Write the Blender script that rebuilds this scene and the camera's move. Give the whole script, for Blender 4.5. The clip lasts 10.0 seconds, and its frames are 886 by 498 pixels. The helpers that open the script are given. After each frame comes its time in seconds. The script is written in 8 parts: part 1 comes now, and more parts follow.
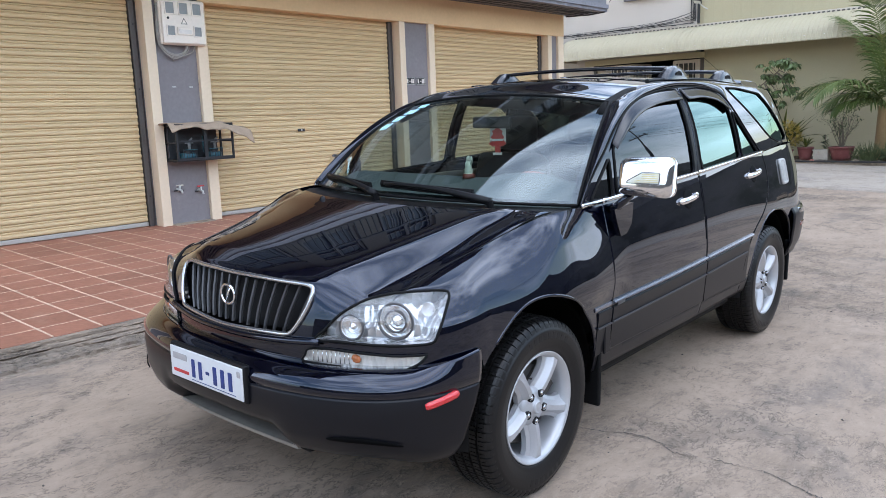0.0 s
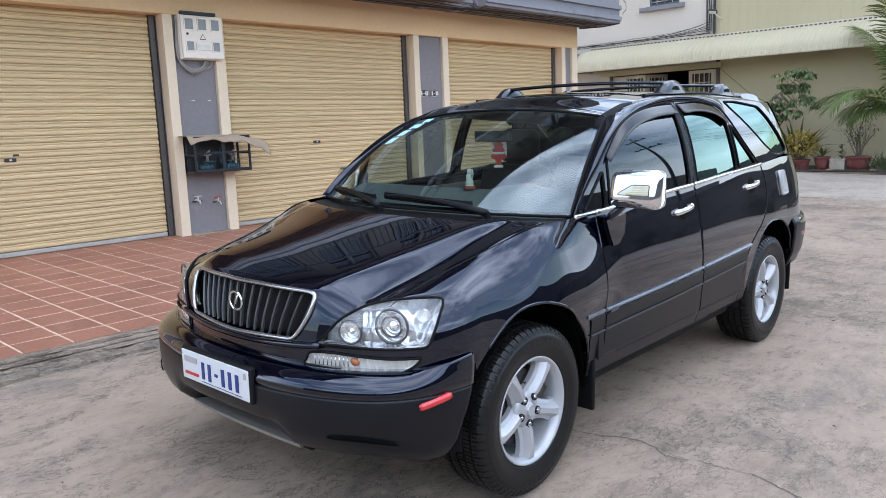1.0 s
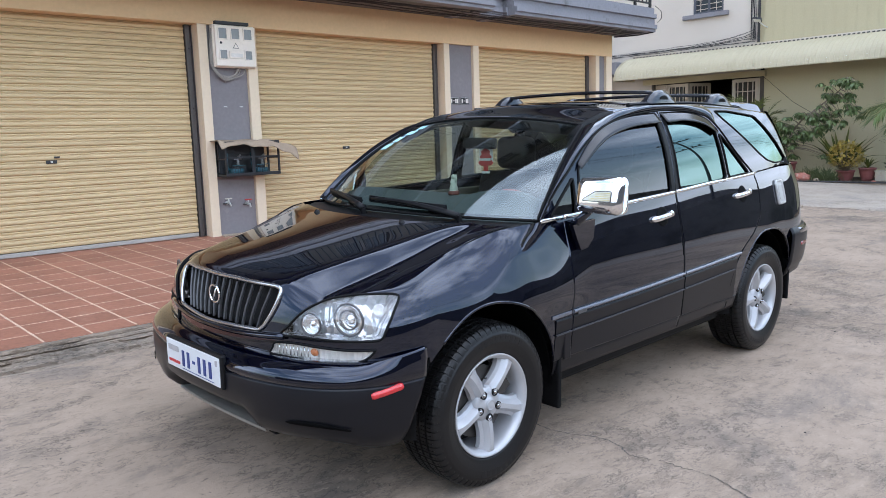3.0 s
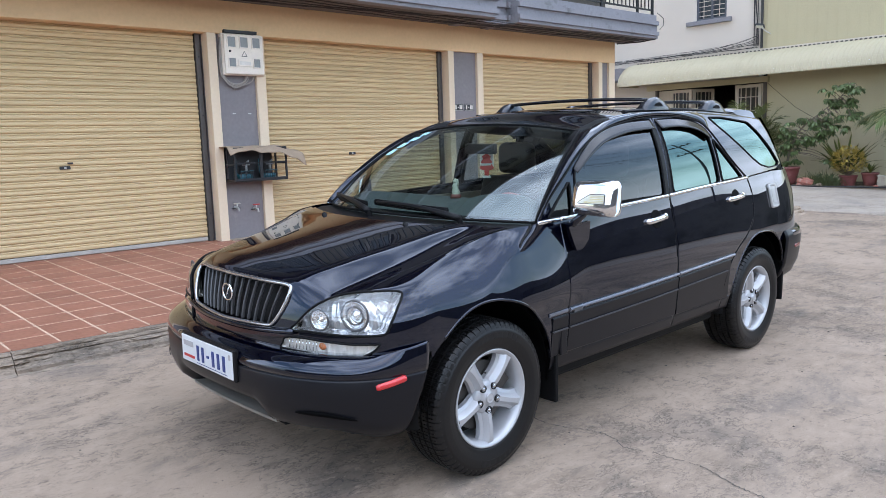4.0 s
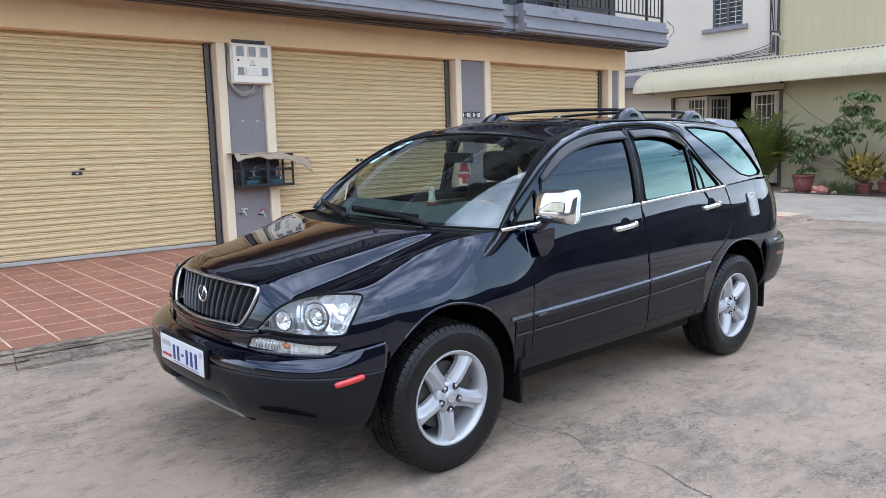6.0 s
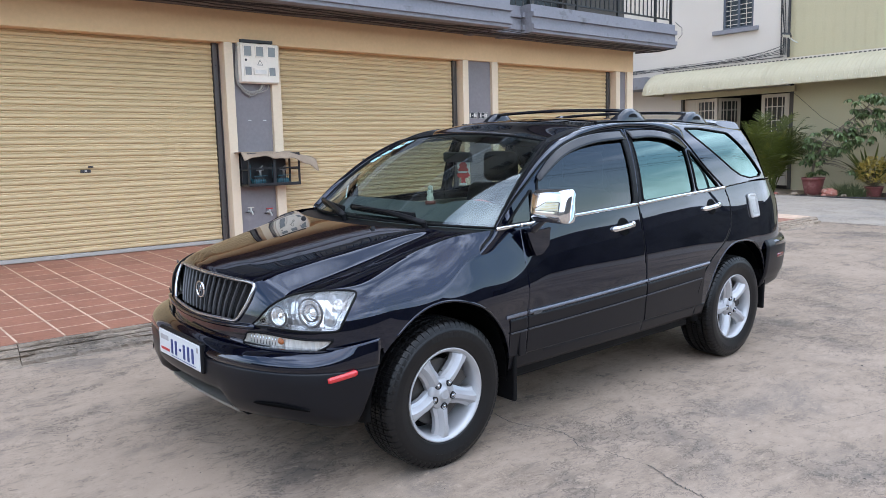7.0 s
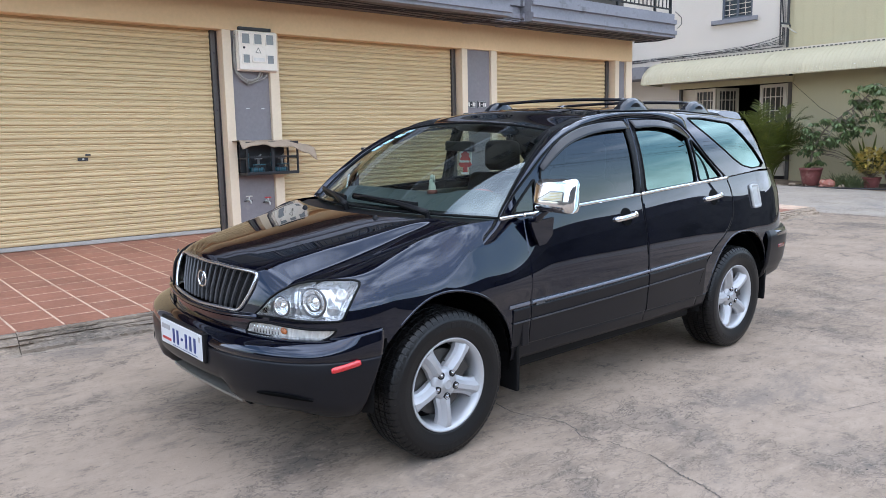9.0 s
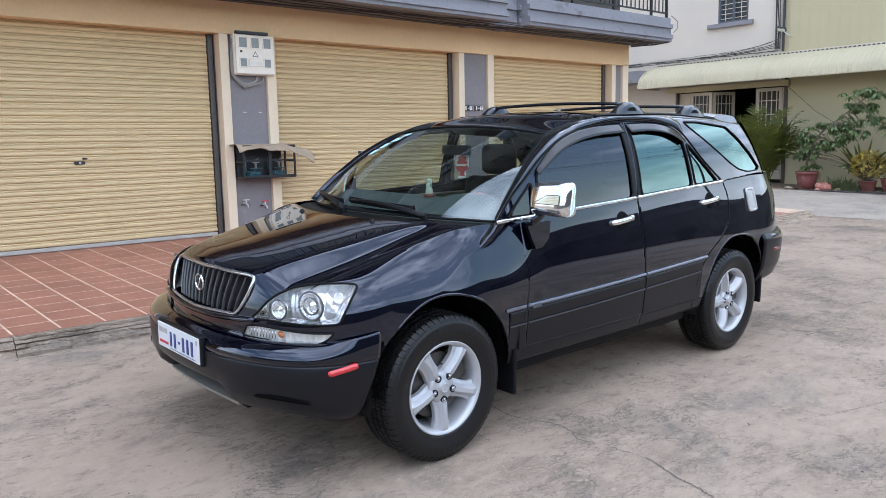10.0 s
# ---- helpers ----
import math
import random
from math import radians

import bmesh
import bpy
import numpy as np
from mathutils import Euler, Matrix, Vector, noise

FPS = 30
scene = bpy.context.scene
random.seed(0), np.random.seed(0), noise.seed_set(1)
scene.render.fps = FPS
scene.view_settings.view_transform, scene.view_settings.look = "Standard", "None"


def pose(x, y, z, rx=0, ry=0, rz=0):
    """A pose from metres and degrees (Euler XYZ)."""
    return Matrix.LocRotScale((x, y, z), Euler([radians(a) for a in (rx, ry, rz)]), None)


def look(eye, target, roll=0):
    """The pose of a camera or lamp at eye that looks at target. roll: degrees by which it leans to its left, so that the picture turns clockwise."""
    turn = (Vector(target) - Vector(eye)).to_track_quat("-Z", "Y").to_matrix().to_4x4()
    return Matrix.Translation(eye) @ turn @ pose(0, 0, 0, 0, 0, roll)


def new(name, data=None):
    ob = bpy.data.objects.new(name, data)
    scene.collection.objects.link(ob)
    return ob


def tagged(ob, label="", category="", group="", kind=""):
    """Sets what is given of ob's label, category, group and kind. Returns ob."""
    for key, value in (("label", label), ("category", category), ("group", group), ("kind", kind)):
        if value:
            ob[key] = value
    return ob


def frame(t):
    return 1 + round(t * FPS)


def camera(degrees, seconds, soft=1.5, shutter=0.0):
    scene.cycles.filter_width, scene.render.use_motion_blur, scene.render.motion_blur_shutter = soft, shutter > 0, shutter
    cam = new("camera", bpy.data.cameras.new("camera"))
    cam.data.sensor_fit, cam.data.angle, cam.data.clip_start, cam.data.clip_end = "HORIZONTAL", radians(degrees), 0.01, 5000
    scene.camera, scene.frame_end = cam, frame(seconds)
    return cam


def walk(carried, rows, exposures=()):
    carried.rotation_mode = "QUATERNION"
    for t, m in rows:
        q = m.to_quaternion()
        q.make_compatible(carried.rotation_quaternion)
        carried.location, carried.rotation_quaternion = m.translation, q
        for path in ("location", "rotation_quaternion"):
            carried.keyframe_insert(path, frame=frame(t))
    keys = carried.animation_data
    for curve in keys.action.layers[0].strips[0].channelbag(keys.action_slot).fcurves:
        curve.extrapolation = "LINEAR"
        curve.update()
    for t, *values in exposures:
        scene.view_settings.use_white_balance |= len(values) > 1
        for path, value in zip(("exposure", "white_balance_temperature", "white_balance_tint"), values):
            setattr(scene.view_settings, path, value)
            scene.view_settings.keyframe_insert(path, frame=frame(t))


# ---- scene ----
cam = camera(60.6, 10.0, soft=0.3)
PATH = [
    (0, (0.104, 0.04, 1.456), (-1.222, 1.497, 1.113), -2.1),
    (0.5, (0.206, -0.004, 1.468), (-1.14, 1.439, 1.142), -2.3),
    (1, (0.262, -0.003, 1.475), (-1.104, 1.424, 1.159), -2.3),
    (1.5, (0.335, 0.05, 1.473), (-1.057, 1.451, 1.162), -2.1),
    (2, (0.447, 0.118, 1.466), (-0.976, 1.488, 1.156), -1.9),
    (2.5, (0.544, 0.142, 1.463), (-0.901, 1.49, 1.159), -1.8),
    (4, (0.751, 0.026, 1.462), (-0.718, 1.353, 1.184), -1.9),
    (4.5, (0.827, -0.004, 1.473), (-0.648, 1.317, 1.192), -2.0),
    (5, (0.884, 0.012, 1.474), (-0.599, 1.325, 1.197), -2.0),
    (5.5, (0.961, 0.079, 1.474), (-0.536, 1.378, 1.206), -1.9),
    (7, (1.105, 0.166, 1.461), (-0.424, 1.428, 1.203), -1.4),
    (7.5, (1.085, 0.156, 1.46), (-0.443, 1.418, 1.19), -1.3),
    (8, (1.067, 0.153, 1.459), (-0.459, 1.415, 1.176), -1.2),
    (8.5, (1.064, 0.158, 1.458), (-0.459, 1.422, 1.17), -1.2),
    (9, (1.072, 0.152, 1.461), (-0.449, 1.419, 1.175), -1.2),
    (9.5, (1.08, 0.145, 1.462), (-0.439, 1.415, 1.181), -1.2),
    (10, (1.079, 0.147, 1.462), (-0.438, 1.421, 1.185), -1.2),
]
walk(cam, [(t, look(eye, target, roll)) for t, eye, target, roll in PATH], exposures=[(0, 0.77), (10, 0.80)])

# ---------------------------------------------------------------- light
SUN_ELEVATION, SUN_TURN = 56, 112
world = bpy.data.worlds.new("overcast_sky")
scene.world = world
world.use_nodes = True
wn, wl = world.node_tree.nodes, world.node_tree.links
wn.clear()
sky = wn.new("ShaderNodeTexSky")
sky.sky_type, sky.sun_disc = "NISHITA", False
sky.sun_elevation, sky.sun_rotation = radians(SUN_ELEVATION), radians(SUN_TURN)
sky.dust_density, sky.air_density = 0.5, 1.3
coord = wn.new("ShaderNodeTexCoord")
stretch = wn.new("ShaderNodeMapping")
stretch.inputs["Scale"].default_value = (1.0, 1.0, 2.6)
cloud = wn.new("ShaderNodeTexNoise")
cloud.inputs["Scale"].default_value, cloud.inputs["Detail"].default_value = 2.2, 7
cloud.inputs["Roughness"].default_value = 0.55
ramp = wn.new("ShaderNodeValToRGB")
ramp.color_ramp.elements[0].position, ramp.color_ramp.elements[1].position = 0.43, 0.66
white = wn.new("ShaderNodeRGB")
white.outputs[0].default_value = (14.9, 16.9, 20.6, 1)
mix = wn.new("ShaderNodeMix")
mix.data_type = "RGBA"
bg = wn.new("ShaderNodeBackground")
bg.inputs["Strength"].default_value = 0.113
out = wn.new("ShaderNodeOutputWorld")
wl.new(coord.outputs["Generated"], stretch.inputs[0])
wl.new(stretch.outputs[0], cloud.inputs["Vector"])
wl.new(cloud.outputs["Fac"], ramp.inputs[0])
wl.new(ramp.outputs[0], mix.inputs["Factor"])
lift = wn.new("ShaderNodeMix")
lift.data_type, lift.blend_type = "RGBA", "MULTIPLY"
lift.inputs["Factor"].default_value = 1
lift.inputs[7].default_value = (1.5, 1.5, 1.5, 1)
wl.new(sky.outputs[0], lift.inputs[6])
wl.new(lift.outputs[2], mix.inputs[6])
wl.new(white.outputs[0], mix.inputs[7])
# an overcast sky is brighter overhead than at the horizon
parts = wn.new("ShaderNodeSeparateXYZ")
height = wn.new("ShaderNodeMapRange")
height.inputs[1].default_value, height.inputs[2].default_value = 0.0, 0.75
height.inputs[3].default_value, height.inputs[4].default_value = 0.95, 1.22
dome = wn.new("ShaderNodeMix")
dome.data_type, dome.blend_type = "RGBA", "MULTIPLY"
dome.inputs["Factor"].default_value = 1
wl.new(coord.outputs["Generated"], parts.inputs[0])
wl.new(parts.outputs["Z"], height.inputs[0])
wl.new(mix.outputs[2], dome.inputs[6])
wl.new(height.outputs[0], dome.inputs[7])
wl.new(dome.outputs[2], bg.inputs["Color"])
wl.new(bg.outputs[0], out.inputs[0])

sun_data = bpy.data.lights.new("sun", "SUN")
sun_data.energy, sun_data.angle, sun_data.color = 0.5, radians(120), (1.0, 0.96, 0.90)
sun = new("sun", sun_data)
sun_way = Vector((math.sin(radians(SUN_TURN)) * math.cos(radians(SUN_ELEVATION)), math.cos(radians(SUN_TURN)) * math.cos(radians(SUN_ELEVATION)), math.sin(radians(SUN_ELEVATION))))
sun.matrix_basis = look(sun_way * 40, (0, 0, 0))


# ---------------------------------------------------------------- materials
def nodes_of(name):
    m = bpy.data.materials.new(name)
    m.use_nodes = True
    return m, m.node_tree.nodes, m.node_tree.links, m.node_tree.nodes["Principled BSDF"]


def surface(name, colour, rough=0.6, metal=0.0, var=0.12, scale=3.0, fine=40.0, bump=0.1, bump_size=0.004, dark=None, dark_scale=1.2,
            dark_from=0.55, coat=0.0, each=0.0, spec=0.5, place="Position", lengthen=(1, 1, 1)):
    """Colour with wide and fine variation, stains of a second colour, relief, and a shade of its own for each piece."""
    m, n, l, p = nodes_of(name)
    p.inputs["Roughness"].default_value, p.inputs["Metallic"].default_value = rough, metal
    p.inputs["Coat Weight"].default_value, p.inputs["Coat Roughness"].default_value = coat, 0.03
    p.inputs["Specular IOR Level"].default_value = spec
    if place == "Position":
        where = n.new("ShaderNodeNewGeometry").outputs["Position"]
    else:
        where = n.new("ShaderNodeTexCoord").outputs["Object"]
    if lengthen != (1, 1, 1):
        mp = n.new("ShaderNodeMapping")
        mp.inputs["Scale"].default_value = lengthen
        l.new(where, mp.inputs[0])
        where = mp.outputs[0]
    wide, grain = n.new("ShaderNodeTexNoise"), n.new("ShaderNodeTexNoise")
    wide.inputs["Scale"].default_value, wide.inputs["Detail"].default_value = scale, 6
    grain.inputs["Scale"].default_value, grain.inputs["Detail"].default_value = fine, 4
    l.new(where, wide.inputs["Vector"])
    l.new(where, grain.inputs["Vector"])
    both = n.new("ShaderNodeMath")
    both.operation = "ADD"
    l.new(wide.outputs["Fac"], both.inputs[0])
    l.new(grain.outputs["Fac"], both.inputs[1])
    ran = n.new("ShaderNodeMapRange")
    ran.inputs[1].default_value, ran.inputs[2].default_value = 0.6, 1.4
    ran.inputs[3].default_value, ran.inputs[4].default_value = 1 - var, 1 + var
    l.new(both.outputs[0], ran.inputs[0])
    value = ran.outputs[0]
    if each:
        info = n.new("ShaderNodeObjectInfo")
        er = n.new("ShaderNodeMapRange")
        er.inputs[3].default_value, er.inputs[4].default_value = 1 - each, 1 + each
        l.new(info.outputs["Random"], er.inputs[0])
        mu = n.new("ShaderNodeMath")
        mu.operation = "MULTIPLY"
        l.new(value, mu.inputs[0])
        l.new(er.outputs[0], mu.inputs[1])
        value = mu.outputs[0]
    col = n.new("ShaderNodeMix")
    col.data_type, col.blend_type = "RGBA", "MULTIPLY"
    col.inputs["Factor"].default_value = 1
    col.inputs[6].default_value = (*colour, 1)
    l.new(value, col.inputs[7])
    result = col.outputs[2]
    if dark:
        st = n.new("ShaderNodeTexNoise")
        st.inputs["Scale"].default_value, st.inputs["Detail"].default_value, st.inputs["Roughness"].default_value = dark_scale, 8, 0.62
        l.new(where, st.inputs["Vector"])
        cut = n.new("ShaderNodeMapRange")
        cut.inputs[1].default_value, cut.inputs[2].default_value = dark_from, dark_from + 0.16
        l.new(st.outputs["Fac"], cut.inputs[0])
        dm = n.new("ShaderNodeMix")
        dm.data_type = "RGBA"
        dm.inputs[7].default_value = (*dark, 1)
        l.new(cut.outputs[0], dm.inputs["Factor"])
        l.new(result, dm.inputs[6])
        result = dm.outputs[2]
    l.new(result, p.inputs["Base Color"])
    if bump:
        b = n.new("ShaderNodeBump")
        b.inputs["Strength"].default_value, b.inputs["Distance"].default_value = bump, bump_size
        l.new(both.outputs[0], b.inputs["Height"])
        l.new(b.outputs[0], p.inputs["Normal"])
    return m


def pane(name, tint, mirror, mirror_tint=(1, 1, 1)):
    """Thin tinted glass: what lies behind shows through the tint, the gloss grows towards the edge."""
    m, n, l, p = nodes_of(name)
    n.remove(p)
    tr, gl, mx = n.new("ShaderNodeBsdfTransparent"), n.new("ShaderNodeBsdfGlossy"), n.new("ShaderNodeMixShader")
    tr.inputs[0].default_value = (*tint, 1)
    gl.inputs["Color"].default_value, gl.inputs["Roughness"].default_value = (*mirror_tint, 1), 0.0
    lw = n.new("ShaderNodeLayerWeight")
    lw.inputs["Blend"].default_value = 0.5
    pw = n.new("ShaderNodeMath")
    pw.operation = "POWER"
    pw.inputs[1].default_value = 4.5
    l.new(lw.outputs["Facing"], pw.inputs[0])
    ad = n.new("ShaderNodeMath")
    ad.operation, ad.use_clamp = "MULTIPLY_ADD", True
    ad.inputs[1].default_value, ad.inputs[2].default_value = 0.9, mirror + 0.05
    l.new(pw.outputs[0], ad.inputs[0])
    l.new(ad.outputs[0], mx.inputs[0])
    l.new(tr.outputs[0], mx.inputs[1])
    l.new(gl.outputs[0], mx.inputs[2])
    l.new(mx.outputs[0], n["Material Output"].inputs[0])
    return m


def concrete(name, light, mid, dark, drawn=(1, 1, 1), turn=0.5):
    """Worn yard concrete: trowel clouds, darker damp blotches, pale dusty scuffs, fine grit."""
    m, n, l, p = nodes_of(name)
    where = n.new("ShaderNodeNewGeometry").outputs["Position"]

    def noise_at(scale, detail, rough=0.6, squash=(1, 1, 1), warp=0.0):
        mp = n.new("ShaderNodeMapping")
        mp.inputs["Scale"].default_value = squash
        mp.inputs["Rotation"].default_value = (0, 0, turn)
        l.new(where, mp.inputs[0])
        t = n.new("ShaderNodeTexNoise")
        t.inputs["Scale"].default_value, t.inputs["Detail"].default_value, t.inputs["Roughness"].default_value = scale, detail, rough
        t.inputs["Distortion"].default_value = warp
        l.new(mp.outputs[0], t.inputs["Vector"])
        return t.outputs["Fac"]

    def fade(fac, lo, hi, to=1.0):
        r = n.new("ShaderNodeMapRange")
        r.inputs[1].default_value, r.inputs[2].default_value, r.inputs[4].default_value = lo, hi, to
        l.new(fac, r.inputs[0])
        return r.outputs[0]

    def over(base, colour, fac):
        x = n.new("ShaderNodeMix")
        x.data_type = "RGBA"
        if isinstance(base, tuple):
            x.inputs[6].default_value = (*base, 1)
        else:
            l.new(base, x.inputs[6])
        x.inputs[7].default_value = (*colour, 1)
        l.new(fac, x.inputs["Factor"])
        return x.outputs[2]

    sx, sy, sz = drawn
    wide = noise_at(0.5, 9, 0.66, (sx, 1.4 * sy, sz), 0.4)
    mids = noise_at(2.3, 10, 0.74, (1.3 * sx, sy, sz), 0.25)
    trowel = noise_at(3.6, 10, 0.78, (2.6 * sx, 0.9 * sy, sz), 0.3)
    patchy = noise_at(1.1, 6, 0.6, (sx, sy, sz), 0.3)
    grit = noise_at(70, 5, 0.8)
    dark2 = (dark[0] * 0.6, dark[1] * 0.6, dark[2] * 0.6)
    c = over(mid, light, fade(wide, 0.40, 0.58, 0.9))
    c = over(c, light, fade(trowel, 0.50, 0.62, 0.8))
    c = over(c, dark, fade(mids, 0.56, 0.68, 0.75))
    c = over(c, dark, fade(trowel, 0.46, 0.36, 0.45))
    c = over(c, dark, fade(patchy, 0.54, 0.70, 0.66))
    c = over(c, (0.62 * mid[0], 0.70 * mid[1], 0.82 * mid[2]), fade(noise_at(0.85, 8, 0.68, (1.6 * sx, sy, sz), 0.5), 0.53, 0.64, 0.55))
    c = over(c, dark2, fade(noise_at(11, 9, 0.82, (1.8 * sx, sy, sz), 0.3), 0.575, 0.64, 0.62))
    c = over(c, (1.12 * light[0], 1.12 * light[1], 1.12 * light[2]), fade(noise_at(16, 8, 0.8, (1.7 * sx, sy, sz), 0.3), 0.56, 0.63, 0.65))
    c = over(c, dark2, fade(noise_at(31, 6, 0.8, (1.3 * sx, sy, sz), 0.2), 0.60, 0.67, 0.45))
    # flaked edges: thin broken contour lines, dark and pale
    for scale, warp, tone, much, lift_ in ((5.0, 0.35, dark2, 0.55, patchy), (9.0, 0.3, light, 0.55, mids)):
        a = n.new("ShaderNodeMath")
        a.operation = "SUBTRACT"
        a.inputs[1].default_value = 0.5
        l.new(noise_at(scale, 8, 0.72, (1.7 * sx, sy, sz), warp), a.inputs[0])
        b2 = n.new("ShaderNodeMath")
        b2.operation = "ABSOLUTE"
        l.new(a.outputs[0], b2.inputs[0])
        t2 = n.new("ShaderNodeMath")
        t2.operation = "MULTIPLY"
        l.new(fade(b2.outputs[0], 0.018, 0.003, min(0.85, much * 1.35)), t2.inputs[0])
        l.new(fade(lift_, 0.44, 0.58, 1.0), t2.inputs[1])
        c = over(c, tone, t2.outputs[0])
    c = over(c, dark2, fade(grit, 0.60, 0.70, 0.45))
    l.new(c, p.inputs["Base Color"])
    rr = n.new("ShaderNodeMapRange")
    rr.inputs[3].default_value, rr.inputs[4].default_value = 0.72, 0.95
    l.new(mids, rr.inputs[0])
    l.new(rr.outputs[0], p.inputs["Roughness"])
    p.inputs["Specular IOR Level"].default_value = 0.3
    b = n.new("ShaderNodeBump")
    b.inputs["Strength"].default_value, b.inputs["Distance"].default_value = 0.6, 0.005
    ad = n.new("ShaderNodeMath")
    l.new(grit, ad.inputs[0])
    l.new(mids, ad.inputs[1])
    l.new(ad.outputs[0], b.inputs["Height"])
    l.new(b.outputs[0], p.inputs["Normal"])
    return m


YARD = concrete("yard_concrete", (0.402, 0.308, 0.234), (0.268, 0.204, 0.152), (0.100, 0.088, 0.078), (1, 1, 1), 0.12)
KERB = concrete("kerb_concrete", (0.430, 0.338, 0.255), (0.260, 0.205, 0.155), (0.050, 0.041, 0.032), (2.4, 1.1, 5.0), 0.0)
ROAD = concrete("road_concrete", (0.410, 0.352, 0.295), (0.350, 0.297, 0.246), (0.240, 0.205, 0.168))
TILE = surface("terracotta_tile", (0.322, 0.138, 0.088), 0.62, var=0.22, scale=2.2, fine=30, bump=0.15, dark=(0.385, 0.205, 0.140), dark_scale=2.0, dark_from=0.6, each=0.09)
GROUT = surface("pale_grout", (0.62, 0.45, 0.33), 0.9, var=0.25, scale=5, dark=(0.42, 0.27, 0.19), dark_scale=6, dark_from=0.56)
CREAM = surface("cream_paint", (0.775, 0.545, 0.310), 0.7, var=0.06, scale=1.2, fine=25, bump=0.08, dark=(0.752, 0.500, 0.261), dark_scale=1.7, dark_from=0.66)
PALE_CREAM = surface("pale_cream_paint", (0.76, 0.62, 0.45), 0.7, var=0.05, scale=1.6, fine=30, bump=0.08, dark=(0.775, 0.550, 0.313), dark_scale=3, dark_from=0.66)
# upper walls: the facade's shade is put into this near-black grey
RENDER_SHADED = surface("grey_cement_render", (0.075, 0.068, 0.060), 0.85, var=0.12, scale=1.2, fine=30, dark=(0.045, 0.041, 0.036), dark_scale=1.2, dark_from=0.58)
SLATE = surface("grey_blue_paint", (0.223, 0.205, 0.211), 0.75, var=0.10, scale=2.0, fine=30, bump=0.08, dark=(0.316, 0.285, 0.270), dark_scale=2.6, dark_from=0.62)
FASCIA = surface("fascia_grey_paint", (0.21, 0.21, 0.235), 0.75, var=0.12, scale=1.6, fine=26, bump=0.12, dark=(0.12, 0.12, 0.128), dark_scale=3.2, dark_from=0.57)
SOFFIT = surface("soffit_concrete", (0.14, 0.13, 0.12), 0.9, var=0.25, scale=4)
STEEL_GUIDE = surface("guide_steel", (0.10, 0.092, 0.088), 0.5, metal=0.5, var=0.12, scale=5)
SLAT = surface("cream_slat_paint", (0.628, 0.476, 0.268), 0.55, var=0.05, scale=1.5, fine=16, bump=0.05, dark=(0.680, 0.500, 0.265), dark_scale=4.5, dark_from=0.70, each=0.035, lengthen=(1, 0.25, 1))
WHITE_WALL = surface("white_render", (0.575, 0.528, 0.475), 0.85, var=0.07, scale=0.8, fine=30, dark=(0.54, 0.495, 0.425), dark_scale=0.9, dark_from=0.62)
GREEN_WALL = surface("pale_green_render", (0.567, 0.510, 0.342), 0.85, var=0.05, scale=0.7, fine=30, dark=(0.567, 0.500, 0.333), dark_scale=0.8, dark_from=0.58)
CLADDING = surface("pale_green_cladding_paint", (0.440, 0.396, 0.262), 0.85, var=0.06, scale=0.7, fine=30, dark=(0.425, 0.375, 0.245), dark_scale=0.8, dark_from=0.58)
AWNING = surface("cream_awning_sheet", (0.450, 0.405, 0.285), 0.6, var=0.05, scale=1.5, fine=20, dark=(0.414, 0.360, 0.243), dark_scale=2.2, dark_from=0.62)
WHITE_PAINT = surface("white_frame_paint", (0.567, 0.520, 0.450), 0.5, var=0.06, scale=4)
ROOM_SHADE = surface("dark_interior", (0.030, 0.028, 0.027), 0.9, var=0.3, scale=2)
BLACK_IRON = surface("black_iron", (0.035, 0.037, 0.04), 0.5, metal=0.3, var=0.2, scale=8)
CABLE = surface("black_cable", (0.025, 0.025, 0.028), 0.6, var=0.2, scale=8)
BOX_WHITE = surface("meter_box_white", (0.850, 0.770, 0.666), 0.4, var=0.05, scale=4, fine=40, dark=(0.654, 0.580, 0.486), dark_scale=6, dark_from=0.64)
BOX_PANE = surface("smoked_window", (0.23, 0.24, 0.24), 0.2, var=0.1, scale=9)
TARP = surface("brown_tarpaulin", (0.350, 0.265, 0.190), 0.85, var=0.18, scale=7, fine=60, bump=0.3, dark=(0.294, 0.220, 0.153), dark_scale=5, dark_from=0.58)
CRATE = surface("dark_cage_metal", (0.011, 0.012, 0.015), 0.45, var=0.2, scale=9)
METER_BLUE = surface("meter_blue", (0.022, 0.095, 0.125), 0.35, var=0.15, scale=12)
PIPE_GREY = surface("grey_pipe", (0.55, 0.55, 0.52), 0.5, var=0.1, scale=9)
POT = surface("red_glazed_pot", (0.20, 0.062, 0.058), 0.5, var=0.25, scale=5, fine=40, dark=(0.30, 0.15, 0.135), dark_scale=6, dark_from=0.56)
SOIL = surface("dark_soil", (0.075, 0.055, 0.04), 0.95, var=0.35, scale=10, bump=0.5, bump_size=0.02)
BARK = surface("grey_bark", (0.22, 0.18, 0.14), 0.9, var=0.25, scale=12, bump=0.4)
PALM_LEAF = surface("palm_leaf", (0.088, 0.108, 0.022), 0.5, var=0.55, scale=5, dark=(0.22, 0.20, 0.032), dark_scale=2.6, dark_from=0.56, spec=0.3)
COCO_LEAF = surface("coconut_leaf", (0.085, 0.125, 0.028), 0.42, var=0.35, scale=3, dark=(0.10, 0.14, 0.03), dark_scale=1.4, dark_from=0.55)
BROAD_LEAF = surface("umbrella_leaf", (0.085, 0.128, 0.040), 0.35, var=0.4, scale=4, dark=(0.11, 0.165, 0.03), dark_scale=2.0, dark_from=0.62)
